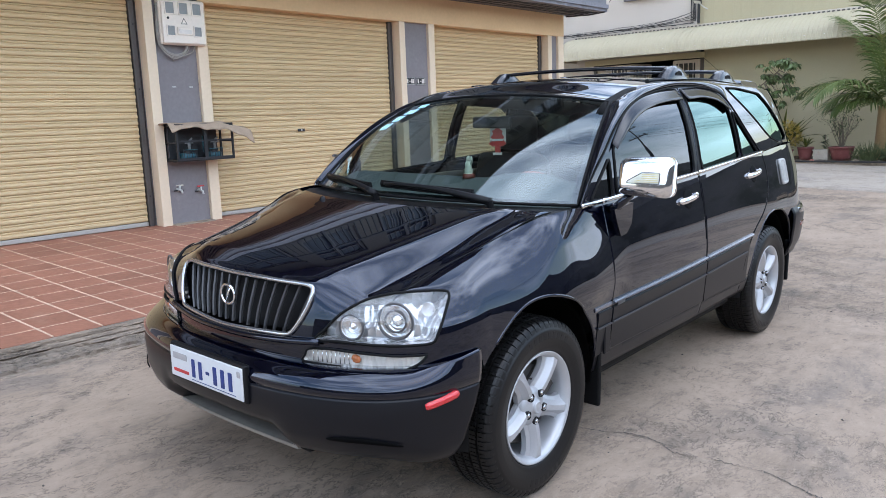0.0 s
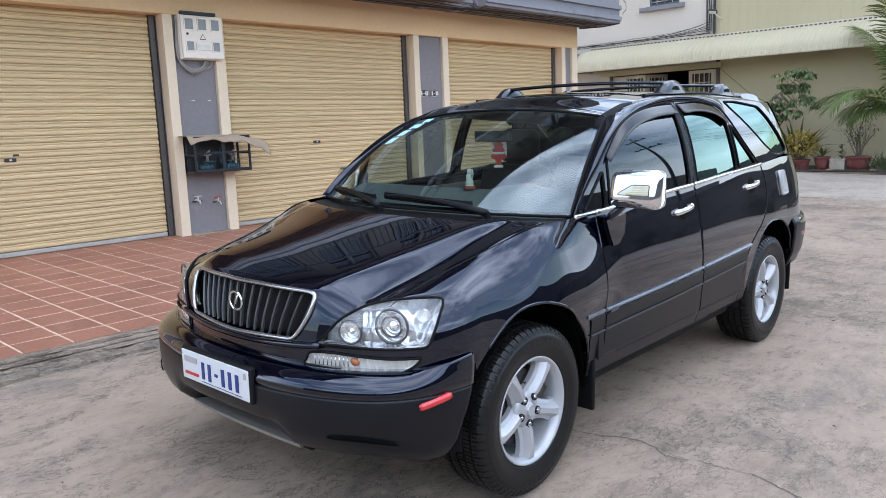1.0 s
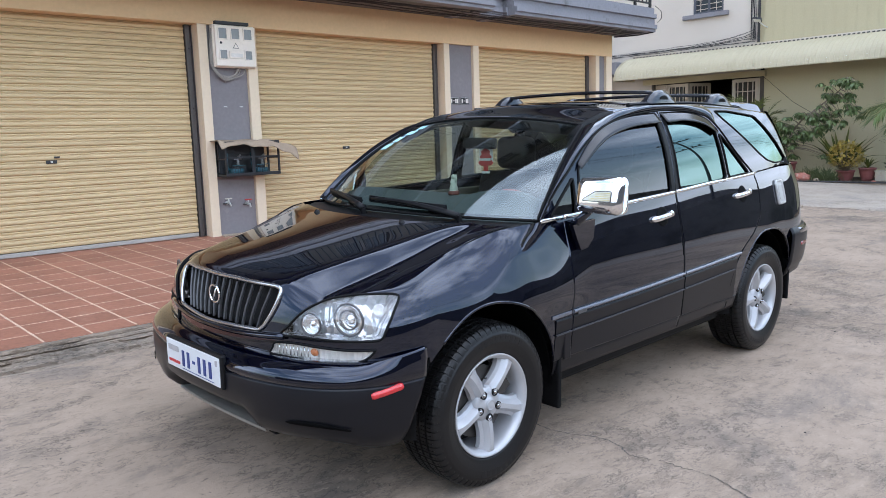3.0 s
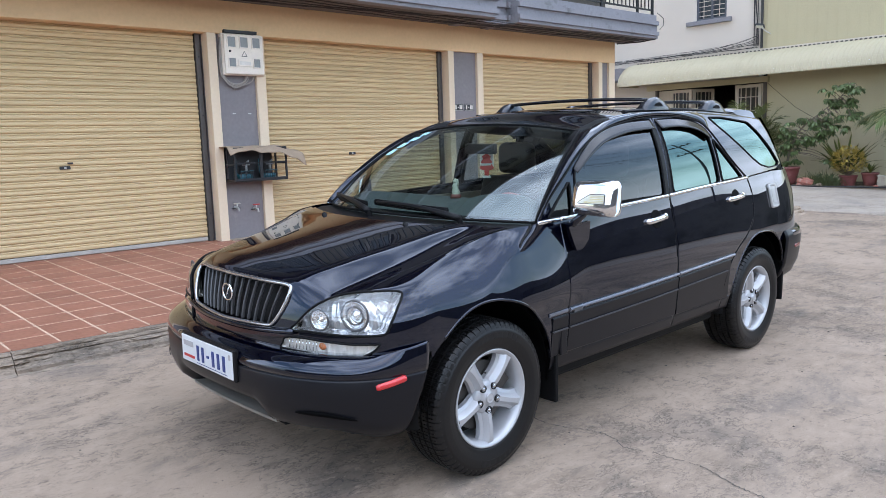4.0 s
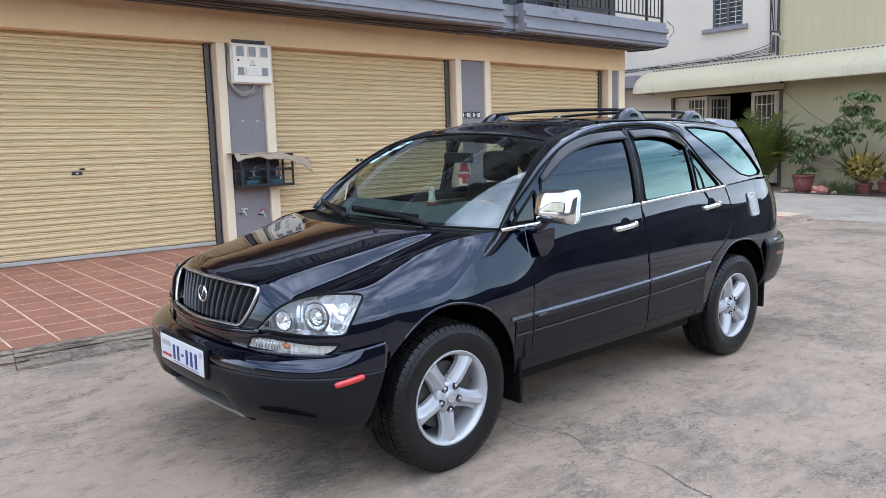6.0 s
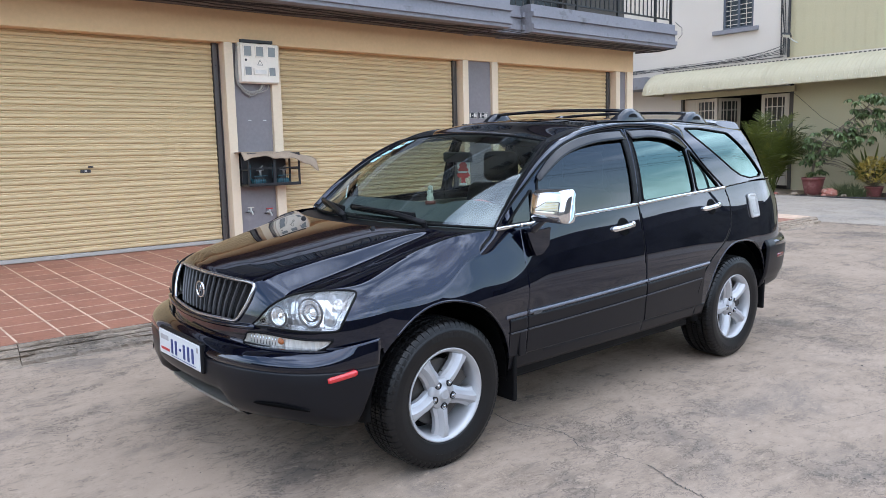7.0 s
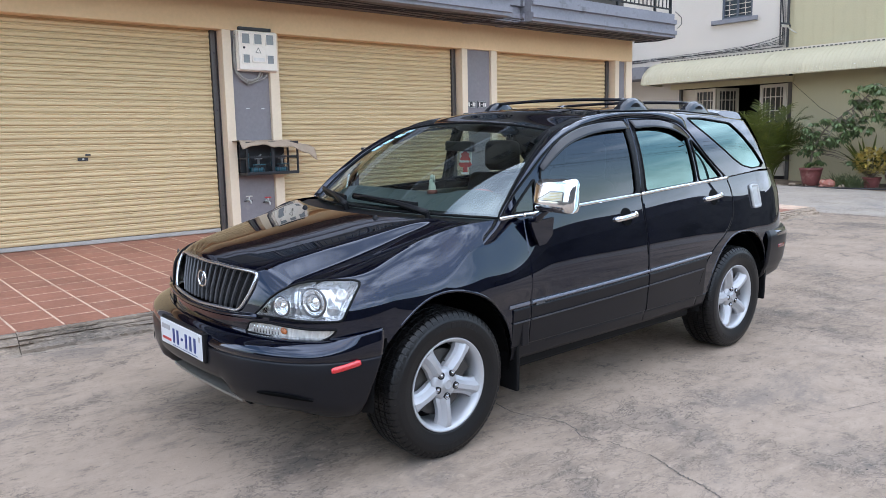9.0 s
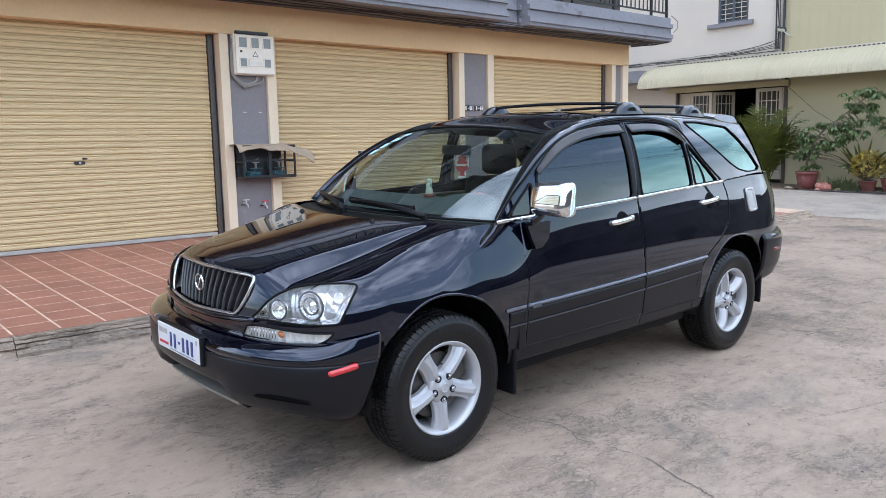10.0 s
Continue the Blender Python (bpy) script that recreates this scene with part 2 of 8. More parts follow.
YELLOW_LEAF = surface("yellow_leaf", (0.48, 0.37, 0.09), 0.5, var=0.35, scale=9, dark=(0.22, 0.20, 0.04), dark_scale=7, dark_from=0.55)
SHRUB_LEAF = surface("shrub_leaf", (0.075, 0.100, 0.036), 0.5, var=0.4, scale=6)
BAMBOO = surface("bamboo_slat", (0.33, 0.23, 0.12), 0.7, var=0.25, scale=8)
PAPER = surface("pale_card", (0.72, 0.68, 0.62), 0.7, var=0.1, scale=12)
BRICK_RED = surface("broken_red_tile", (0.44, 0.17, 0.13), 0.8, var=0.2, scale=9, dark=(0.5, 0.4, 0.34), dark_scale=8, dark_from=0.55)
LAMP_GLASS = surface("lamp_glass", (0.7, 0.7, 0.66), 0.3, var=0.05)


# ---------------------------------------------------------------- mesh tools
def mesh_of(name, verts, faces, material, smooth=False):
    me = bpy.data.meshes.new(name)
    me.from_pydata([tuple(map(float, v)) for v in verts], [], [tuple(map(int, f)) for f in faces])
    if smooth:
        me.polygons.foreach_set("use_smooth", [True] * len(me.polygons))
    me.materials.append(material)
    me.update()
    return me


def put(name, me, parent=None, label="", m=None):
    """One mesh object, a part where it has a parent."""
    ob = new(name, me)
    if m is not None:
        ob.matrix_basis = m
    if parent:
        ob.parent = parent
    return tagged(ob, label) if label else ob


def part(name, bm, material, parent, label="", smooth=False, m=None):
    me = bpy.data.meshes.new(name)
    bm.to_mesh(me)
    bm.free()
    me.materials.append(material)
    if smooth:
        me.polygons.foreach_set("use_smooth", [True] * len(me.polygons))
    return put(name, me, parent, label, m)


def thing(name, label, category, group="", m=None, kind=""):
    ob = new(name)
    ob.empty_display_size = 0.1
    if m is not None:
        ob.matrix_basis = m
    return tagged(ob, label, category, group, kind)


def add_box(bm, x0, x1, y0, y1, z0, z1, bevel=0.0, seg=2):
    r = bmesh.ops.create_cube(bm, size=1, matrix=Matrix.Translation(((x0 + x1) / 2, (y0 + y1) / 2, (z0 + z1) / 2)) @ Matrix.Diagonal((x1 - x0, y1 - y0, z1 - z0, 1)))
    if bevel:
        edges = list({e for v in r["verts"] for e in v.link_edges})
        bmesh.ops.bevel(bm, geom=edges, offset=bevel, segments=seg, affect="EDGES", profile=0.5)
    return bm


def box(x0, x1, y0, y1, z0, z1, bevel=0.0, seg=2):
    return add_box(bmesh.new(), x0, x1, y0, y1, z0, z1, bevel, seg)


def tube(points, radius, sides=8, closed=False, flat=1.0):
    """Verts and faces of a round rod along points; radius may be one for each point."""
    pts = [Vector(p) for p in points]
    n = len(pts)
    rad = radius if hasattr(radius, "__len__") else [radius] * n
    verts, faces = [], []
    side = None
    for i, p in enumerate(pts):
        a = pts[(i - 1) % n] if closed or i else p
        b = pts[(i + 1) % n] if closed or i < n - 1 else p
        t = (b - a).normalized() if (b - a).length > 1e-9 else Vector((0, 0, 1))
        if side is None:
            side = t.cross(Vector((0, 0, 1)))
            if side.length < 0.1:
                side = t.cross(Vector((0, 1, 0)))
        side = (side - t * side.dot(t)).normalized()
        up = t.cross(side)
        for k in range(sides):
            ang = 2 * math.pi * k / sides
            verts.append(p + rad[i] * (math.cos(ang) * side + flat * math.sin(ang) * up))
    for i in range(n if closed else n - 1):
        j = (i + 1) % n
        for k in range(sides):
            l = (k + 1) % sides
            faces.append((i * sides + k, i * sides + l, j * sides + l, j * sides + k))
    if not closed:
        faces.append(tuple(range(sides))[::-1])
        faces.append(tuple((n - 1) * sides + k for k in range(sides)))
    return verts, faces


def joined(pieces):
    verts, faces = [], []
    for v, f in pieces:
        k = len(verts)
        verts += list(v)
        faces += [tuple(i + k for i in q) for q in f]
    return verts, faces


def lathe(profile, sides=48, axis="z", start=0.0, sweep=2 * math.pi):
    """Verts and faces of a turned shape; profile: (radius, height) pairs."""
    verts, faces = [], []
    full = abs(sweep - 2 * math.pi) < 1e-6
    cols = sides if full else sides + 1
    for i in range(cols):
        a = start + sweep * i / sides
        for r, h in profile:
            c, s = r * math.cos(a), r * math.sin(a)
            verts.append((c, s, h) if axis == "z" else (h, c, s))
    k = len(profile)
    for i in range(sides):
        j = (i + 1) % cols
        for q in range(k - 1):
            faces.append((i * k + q, j * k + q, j * k + q + 1, i * k + q + 1))
    return verts, faces


def block(x0, x1, y0, y1, z0, z1):
    v = [(x, y, z) for x in (x0, x1) for y in (y0, y1) for z in (z0, z1)]
    return v, [(0, 1, 3, 2), (4, 6, 7, 5), (0, 4, 5, 1), (2, 3, 7, 6), (0, 2, 6, 4), (1, 5, 7, 3)]


def swept(section, path_y):
    """A long moulding: an (x, z) section carried along y."""
    k = len(section)
    verts = [(x, y, z) for y in path_y for x, z in section]
    faces = [(i * k + q, i * k + (q + 1) % k, (i + 1) * k + (q + 1) % k, (i + 1) * k + q) for i in range(len(path_y) - 1) for q in range(k)]
    faces += [tuple(range(k))[::-1], tuple((len(path_y) - 1) * k + q for q in range(k))]
    return verts, faces


# ---------------------------------------------------------------- ground, kerb, tiled forecourt
def ground_z(x):
    return -0.0241 * min(max(x, -12), 7) - 0.028


def structure(ob, label, category):
    return tagged(ob, label, category, kind="structure")


gx, gy = [-400, -60, -12, -8, -4.5, -2, 0, 2, 7, 60, 400], [-400, -40, -6, 0, 6, 12, 18, 24, 60, 400]
gv = [(x, y, ground_z(x)) for x in gx for y in gy]
gf = [(i * len(gy) + j, (i + 1) * len(gy) + j, (i + 1) * len(gy) + j + 1, i * len(gy) + j + 1) for i in range(len(gx) - 1) for j in range(len(gy) - 1)]
structure(put("ground", mesh_of("ground", gv, gf, YARD)), "worn grey concrete yard with stains and cracks", "ground")

# the lane before the far house, a thin smoother layer of concrete with a broken front edge
rnd = random.Random(5)
edge = []
for i in range(41):
    x = -9 + 20 * i / 40
    edge.append((x, 13.35 + 0.10 * rnd.uniform(-1, 1) + 0.15 * math.sin(x * 1.3) + (0.10 if i % 7 == 0 else 0)))
lane_v = [(x, y, ground_z(x) + 0.003) for x, y in edge] + [(x, y + 0.05, ground_z(x) + 0.024) for x, y in edge] + [(x, 18.35, ground_z(x) + 0.02) for x, y in edge]
lane_f = [(r * 41 + i, r * 41 + i + 1, (r + 1) * 41 + i + 1, (r + 1) * 41 + i) for r in range(2) for i in range(40)]
structure(put("road", mesh_of("road", lane_v, lane_f, ROAD)), "pale concrete lane with a broken edge", "road")

# cracks: thin sunken-looking slivers of dark grit that lie on the concrete
GRIT = surface("crack_grit", (0.075, 0.069, 0.062), 0.95, var=0.3, scale=20)


def crack(points, width, seed):
    r = random.Random(seed)
    line = []
    for (x0, y0), (x1, y1) in zip(points, points[1:]):
        for k in range(10):
            t = k / 10
            line.append((x0 + (x1 - x0) * t + r.uniform(-0.005, 0.005), y0 + (y1 - y0) * t + r.uniform(-0.008, 0.008)))
    v, f = [], []
    for i, (x, y) in enumerate(line):
        w = width * r.uniform(0.45, 1.0)
        (xa, ya), (xb, yb) = line[max(i - 1, 0)], line[min(i + 1, len(line) - 1)]
        d = math.hypot(xb - xa, yb - ya) or 1.0
        ox, oy = -(yb - ya) / d * w * 0.6, (xb - xa) / d * w * 0.6
        v += [(x - ox, y - oy, ground_z(x) + 0.003), (x + ox, y + oy, ground_z(x) + 0.003)]
        if i:
            f.append((2 * i - 2, 2 * i - 1, 2 * i + 1, 2 * i))
    return v, f


cracks = joined([crack([(-1.829, 2.928), (-1.768, 2.913), (-1.662, 2.906), (-1.561, 2.936), (-1.488, 2.984), (-1.392, 3.001), (-1.304, 2.977), (-1.239, 2.934), (-1.147, 2.956)], 0.0052, 1),
                 crack([(-1.115, 2.984), (-1.03, 2.983), (-0.957, 2.999)], 0.0040, 2),
                 crack([(-0.957, 2.999), (-0.887, 3.005)], 0.0022, 3),
                 crack([(-0.887, 3.005), (-0.803, 2.984), (-0.712, 2.945), (-0.64, 2.934), (-0.57, 2.921), (-0.496, 2.896), (-0.40, 2.86), (-0.28, 2.80)], 0.0055, 6),
                 crack([(-0.649, 3.993), (-0.578, 4.18), (-0.505, 4.435), (-0.42, 4.75)], 0.0025, 4)])
tagged(put("crack", mesh_of("crack", *cracks, GRIT)), "thin dark cracks running over the concrete", "crack", kind="stuff")

# loose grit and small stones
peb = []
rnd = random.Random(11)
for i in range(420):
    x, y = rnd.uniform(-4.4, 1.2), rnd.uniform(0.8, 9.0)
    s = rnd.choice((0.003, 0.004, 0.006, 0.009)) * rnd.uniform(0.7, 1.2)
    z = ground_z(x)
    peb.append(([(x - s, y, z), (x, y + s, z), (x + s * 0.9, y - s * 0.3, z), (x, y, z + s * 0.7)], [(0, 2, 3), (2, 1, 3), (1, 0, 3)]))
tagged(put("gravel", mesh_of("gravel", *joined(peb), GRIT)), "scattered grit and small stones on the concrete", "gravel", kind="stuff")

DECK_Z, DECK_X, WALL_X = 0.213, -4.66, -8.03


def deck_z(x):
    return DECK_Z - 0.036 * (x - DECK_X)


# kerb, rough cast, in lengths with open joints
kerb = structure(thing("kerb", "rough weathered concrete kerb along the tiled forecourt", "kerb"), "", "")


def kerb_length(y0, y1, seed):
    r = random.Random(seed)
    sec = [(-4.74, 0.05), (-4.735, 0.208), (-4.66, 0.215), (-4.638, 0.211), (-4.630, 0.199), (-4.634, 0.193), (-4.616, 0.189), (-4.608, 0.174), (-4.613, 0.168), (-4.596, 0.163), (-4.588, 0.148), (-4.592, 0.143), (-4.574, 0.137), (-4.560, 0.108), (-4.548, 0.092), (-4.52, 0.080), (-4.51, 0.03)]
    ny = max(2, int((y1 - y0) / 0.025))
    v, f = [], []
    k = len(sec)
    for i in range(ny + 1):
        y = y0 + (y1 - y0) * i / ny
        for q, (x, z) in enumerate(sec):
            a = (0.010 if q < 9 else 0.016) if 3 <= q <= 15 else 0.003
            nz = noise.noise(Vector((q * 0.8 + seed, y * 1.6, 0))) + 0.7 * noise.noise(Vector((q * 1.3, y * 9, seed)))
            v.append((x + a * nz + a * r.uniform(-0.35, 0.35), y, z + 0.7 * a * nz))
    for i in range(ny):
        for q in range(k - 1):
            f.append((i * k + q, i * k + q + 1, (i + 1) * k + q + 1, (i + 1) * k + q))
    f += [tuple(range(k))[::-1], tuple(ny * k + q for q in range(k))]
    return v, f


for i, (a, b) in enumerate(((-5.0, -1.3), (-1.296, 1.128), (1.133, 3.6), (3.61, 6.0), (6.01, 8.5), (8.51, 13.0))):
    put("kerb_stone", mesh_of("kerb_stone", *kerb_length(a, b, i), KERB), kerb)

deck_v = [(DECK_X - 0.07, -5, 0), (WALL_X - 0.4, -5, 0), (WALL_X - 0.4, 13, 0), (DECK_X - 0.07, 13, 0)]
deck_v += [(x, y, deck_z(x) - 0.0006) for x, y, z in deck_v]
deck = structure(put("pavement", mesh_of("pavement", deck_v, [(3, 2, 1, 0), (4, 5, 6, 7), (0, 1, 5, 4), (1, 2, 6, 5), (2, 3, 7, 6), (3, 0, 4, 7)], GROUT)),
                 "terracotta tiled forecourt with pale joints", "pavement")

# ---------------------------------------------------------------- garage building
BEAM_Z, SOFFIT_Z, END_Y, SHUT_X = 2.86, 3.25, 12.57, -8.215
wall = structure(thing("wall_garage", "cream rendered ground floor of the garage row", "wall"), "", "")
# back and side closing walls
put("side_wall", mesh_of("side_wall", *block(-16, WALL_X - 0.33, END_Y - 0.2, END_Y - 0.02, 0, 7.2), CREAM), wall)
put("back_wall", mesh_of("back_wall", *block(-16.2, -16, -5, END_Y - 0.2, 0, 7.2), CREAM), wall)
put("near_wall", mesh_of("near_wall", *block(-16, WALL_X, -5.2, -5, 0, 7.2), CREAM), wall)
part("beam", box(WALL_X - 0.33, WALL_X + 0.004, -5, END_Y, BEAM_Z, SOFFIT_Z, 0.006), CREAM, wall)


def post(y0, y1):
    return part("post", box(WALL_X - 0.16, WALL_X, y0, y1, deck_z(WALL_X) - 0.05, BEAM_Z, 0.005), PALE_CREAM, wall)


for y in (0.30, 4.26, 8.20, 12.055):
    post(y, y + 0.117)
    post(y + (0.63 if y < 12 else 0.335), y + (0.76 if y < 12 else 0.515))
    w = 0.63 if y < 12 else 0.335
    part("panel", box(WALL_X - 0.14, WALL_X - 0.05, y + 0.115, y + w + 0.002, deck_z(WALL_X) - 0.05, BEAM_Z + 0.002), SLATE, wall, "grey-blue painted panel between the posts")
    part("sill", box(WALL_X - 0.06, WALL_X + 0.06, y + 0.12, y + w, 0.28, deck_z(WALL_X) + 0.012, 0.006), KERB, wall, "bare cement sill")
    # wall behind the posts
    put("pier", mesh_of("pier", *block(WALL_X - 0.34, WALL_X - 0.163, y, y + w + 0.13, 0.2, BEAM_Z + 0.01), SLATE), wall)
structure(put("floor_garage", mesh_of("floor_garage", *block(-16, -8.46, -5, END_Y - 0.2, 0.1, 0.33), KERB)), "plain concrete floor behind the shutters", "floor")
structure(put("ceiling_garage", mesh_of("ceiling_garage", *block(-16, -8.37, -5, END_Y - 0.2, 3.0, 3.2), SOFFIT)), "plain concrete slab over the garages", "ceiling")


def slat_mesh(length):
    """One roller shutter slat: a bowed face with a hooked lower lip."""
    sec = [(-0.004, 0.0), (0.004, 0.0012), (0.0140, 0.007), (0.0185, 0.019), (0.0185, 0.031), (0.0140, 0.0425), (0.001, 0.0485), (0.0005, 0.0505), (0.0075, 0.0530), (0.0100, 0.060), (0.0075, 0.0670), (0.000, 0.0705), (-0.004, 0.0715)]
    v, f = swept([(x, z) for x, z in sec], [-length / 2, length / 2])
    return mesh_of("slat", v, f, SLAT)


PITCH = 0.0725
SHUTTERS = [(-2.86, 0.205), (1.08, 4.165), (5.04, 8.105), (8.98, 11.955)]
for i, (a, b) in enumerate(SHUTTERS):
    sh = structure(thing("door_%d" % (i + 1), "closed cream roller shutter with horizontal slats", "garage door", m=pose(SHUT_X, (a + b) / 2, 0.335)), "", "")
    me = slat_mesh(b - a)
    count = int((BEAM_Z - 0.335 - 0.05) / PITCH) + 2
    for k in range(count):
        put("slat", me, sh, m=pose(0, 0, 0.062 + k * PITCH, 0, rnd.uniform(-1.5, 1.5), 0))
    part("bottom_bar", box(-0.012, 0.022, -(b - a) / 2, (b - a) / 2, 0.012, 0.058, 0.005), surface("bar_paint_%d" % i, (0.42, 0.40, 0.36), 0.5, var=0.1, scale=6, dark=(0.5, 0.48, 0.46), dark_scale=5, dark_from=0.6), sh, "pale bottom bar")
    for y, s in ((-(b - a) / 2, -1), ((b - a) / 2, 1)):
        gd = bmesh.new()
        add_box(gd, 0.024, 0.044, min(y + s * 0.006, y + s * 0.066), max(y + s * 0.006, y + s * 0.066), 0, 2.53, 0.003)
        add_box(gd, -0.04, 0.024, min(y + s * 0.012, y + s * 0.066), max(y + s * 0.012, y + s * 0.066), 0, 2.53)
        g = part("guide_rail", gd, STEEL_GUIDE, sh, "grey steel guide rail")
        if s > 0:
            for z in (0.35, 1.55, 2.25):
                put("bolt", mesh_of("bolt", *lathe([(0, 0.006), (0.009, 0.004), (0.011, 0)], 8), CABLE), g, m=pose(0.051, y + 0.04, z, 0, 90, 0))
    lock_y = 2.58 - (a + b) / 2 if i == 1 else (6.42 - (a + b) / 2 if i == 2 else 0)
    bm = box(0.015, 0.032, -0.055, 0.055, 1.00, 1.035, 0.004)
    lk = part("lock", bm, BLACK_IRON, sh, "small black lock plate", m=pose(0, lock_y, 0 if i == 2 else -0.03))
    part("keyhole", box(0.0325, 0.037, -0.012, 0.012, 1.008, 1.028, 0.003), PIPE_GREY, lk)
    if i == 1:
        part("latch", box(0.015, 0.034, 0.03, 0.085, 1.055, 1.075, 0.004), BLACK_IRON, lk)

# balconies: stepped fascia with lips, soffit above the doors
balcony_sec = [(0.02, 3.235), (0.02, 3.285), (0.05, 3.285), (0.05, 3.355), (0.0, 3.365), (0.0, 3.470), (0.045, 3.475), (0.045, 3.545), (-0.01, 3.55), (-0.01, 3.66), (-0.14, 3.66), (-0.14, 3.235)]


def balcony(y0, y1, x, label):
    b = structure(thing("balcony", label, "balcony"), "", "")
    put("fascia", mesh_of("fascia", *swept([(x + a, z) for a, z in balcony_sec], [y0, y1]), FASCIA), b)
    for y, s in ((y0, 1), (y1, -1)):
        k = len(balcony_sec)
        v = [(xx, y + s * 0.002 - s * a, z) for xx in (WALL_X, x - 0.13) for a, z in balcony_sec]
        f = [(q, (q + 1) % k, k + (q + 1) % k, k + q) for q in range(k)] + [tuple(range(k))[::-1], tuple(range(k, 2 * k))]
        put("return_fascia", mesh_of("return_fascia", v, f, FASCIA), b)
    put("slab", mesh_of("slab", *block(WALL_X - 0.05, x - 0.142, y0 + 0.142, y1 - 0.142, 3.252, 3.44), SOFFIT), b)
    # railing
    rail = structure(thing("railing", "black iron balcony railing", "railing"), "", "")
    xr = x - 0.07
    put("top_rail", mesh_of("top_rail", *block(xr - 0.02, xr + 0.02, y0 + 0.03, y1 - 0.03, 4.50, 4.54), BLACK_IRON), rail)
    put("bottom_rail", mesh_of("bottom_rail", *block(xr - 0.015, xr + 0.015, y0 + 0.03, y1 - 0.03, 3.74, 3.765), BLACK_IRON), rail)
    bar = mesh_of("bar", *block(-0.008, 0.008, -0.008, 0.008, 0, 0.735), BLACK_IRON)
    posts = mesh_of("rail_post", *block(-0.02, 0.02, -0.02, 0.02, 0, 0.84), BLACK_IRON)
    n = int((y1 - y0 - 0.1) / 0.12)
    for i in range(n + 1):
        y = y0 + 0.05 + (y1 - y0 - 0.1) * i / n
        if i % 9 == 0 or i == n:
            put("rail_post", posts, rail, m=pose(xr, y, 3.66))
        else:
            put("bar", bar, rail, m=pose(xr, y, 3.765))
    return b


balcony(-4.5, 8.36, -7.12, "grey painted balcony edge with stepped lips")
balcony(8.93, 12.77, -7.24, "grey weathered balcony edge with stepped lips")
link = structure(put("balcony_link", mesh_of("balcony_link", *swept([(-7.47 + a, z) for a, z in balcony_sec], [8.30, 8.98]), FASCIA)), "recessed grey fascia between the balconies", "fascia")
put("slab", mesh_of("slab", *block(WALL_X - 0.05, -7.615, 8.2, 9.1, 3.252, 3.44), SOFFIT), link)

# upper storey with windows behind the balconies and a flat roof
upper = structure(thing("wall_upper", "grey rendered upper storeys with dark barred windows", "wall"), "", "")
UPX = -8.25
OPENINGS = [(-3.4, -2.2), (-1.2, 0.6), (1.3, 2.5), (3.2, 5.0), (5.5, 6.7), (7.3, 8.4), (9.3, 10.9), (11.3, 12.2)]
ys = [-5.0] + [v for o in OPENINGS for v in o] + [END_Y]
UP_PANE = surface("upper_pane", (0.02, 0.025, 0.03), 0.1, var=0.1)
for base in (3.44, 6.95, 10.46):
    for a, b in zip(ys[0::2], ys[1::2]):
        put("wall_pier", mesh_of("wall_pier", *block(UPX - 0.2, UPX, a, b, base, base + 3.5), RENDER_SHADED), upper)
    for a, b in OPENINGS:
        door = b - a > 1.4
        put("lintel", mesh_of("lintel", *block(UPX - 0.2, UPX - 0.002, a, b, base + 2.46, base + 3.5), RENDER_SHADED), upper)
        if not door:
            put("parapet", mesh_of("parapet", *block(UPX - 0.2, UPX - 0.002, a, b, base, base + 1.06), RENDER_SHADED), upper)
        z0, z1 = base + (0.01 if door else 1.06), base + 2.46
        win = structure(thing("window_upper", "dark upstairs window with steel frame and bars", "window"), "", "")
        put("pane", mesh_of("pane", *block(UPX - 0.14, UPX - 0.13, a, b, z0, z1), UP_PANE), win)
        for y in (a, b - 0.06, (a + b) / 2 - 0.03):
            put("frame_post", mesh_of("frame_post", *block(UPX - 0.12, UPX - 0.06, y, y + 0.06, z0, z1), STEEL_GUIDE), win)
        for z in (z0, z1 - 0.06, z0 + 0.7 * (z1 - z0)):
            put("frame_rail", mesh_of("frame_rail", *block(UPX - 0.119, UPX - 0.061, a + 0.06, b - 0.06, z, z + 0.055), STEEL_GUIDE), win)
        for k in range(1, 9):
            put("bar", mesh_of("bar", *block(UPX - 0.05, UPX - 0.04, a + (b - a) * k / 9 - 0.006, a + (b - a) * k / 9 + 0.006, z0, z1), STEEL_GUIDE), win)
structure(put("balcony_slab", mesh_of("balcony_slab", *block(UPX + 0.001, -7.15, -5.2, 12.7, 6.80, 6.95), FASCIA)), "grey concrete slab of the upper balcony", "balcony")
structure(put("roof", mesh_of("roof", *block(-16.2, -7.0, -5.2, 12.9, 13.96, 14.2), FASCIA)), "flat grey concrete roof slab with overhang", "roof")

# across the yard: an unseen wall added to darken the doors' reflections, and the power line that the windows mirror
structure(put("wall_opposite", mesh_of("wall_opposite", *block(15.0, 15.25, -17, 45, -0.4, 4.3), surface("old_grey_wall", (0.11, 0.108, 0.11), 0.9, var=0.2, scale=1.2, dark=(0.07, 0.07, 0.06), dark_scale=0.8, dark_from=0.5))), "plain weathered grey wall across the yard", "wall")
# unseen wall added to block low sky light and deepen shade under the car
structure(put("wall_behind", mesh_of("wall_behind", *block(-7.5, 15.0, -17.0, -16.75, -0.4, 4.2), surface("old_grey_facade", (0.17, 0.16, 0.145), 0.9, var=0.2, scale=0.9, dark=(0.08, 0.078, 0.07), dark_scale=0.8, dark_from=0.5))), "plain weathered grey facade closing the yard", "wall")
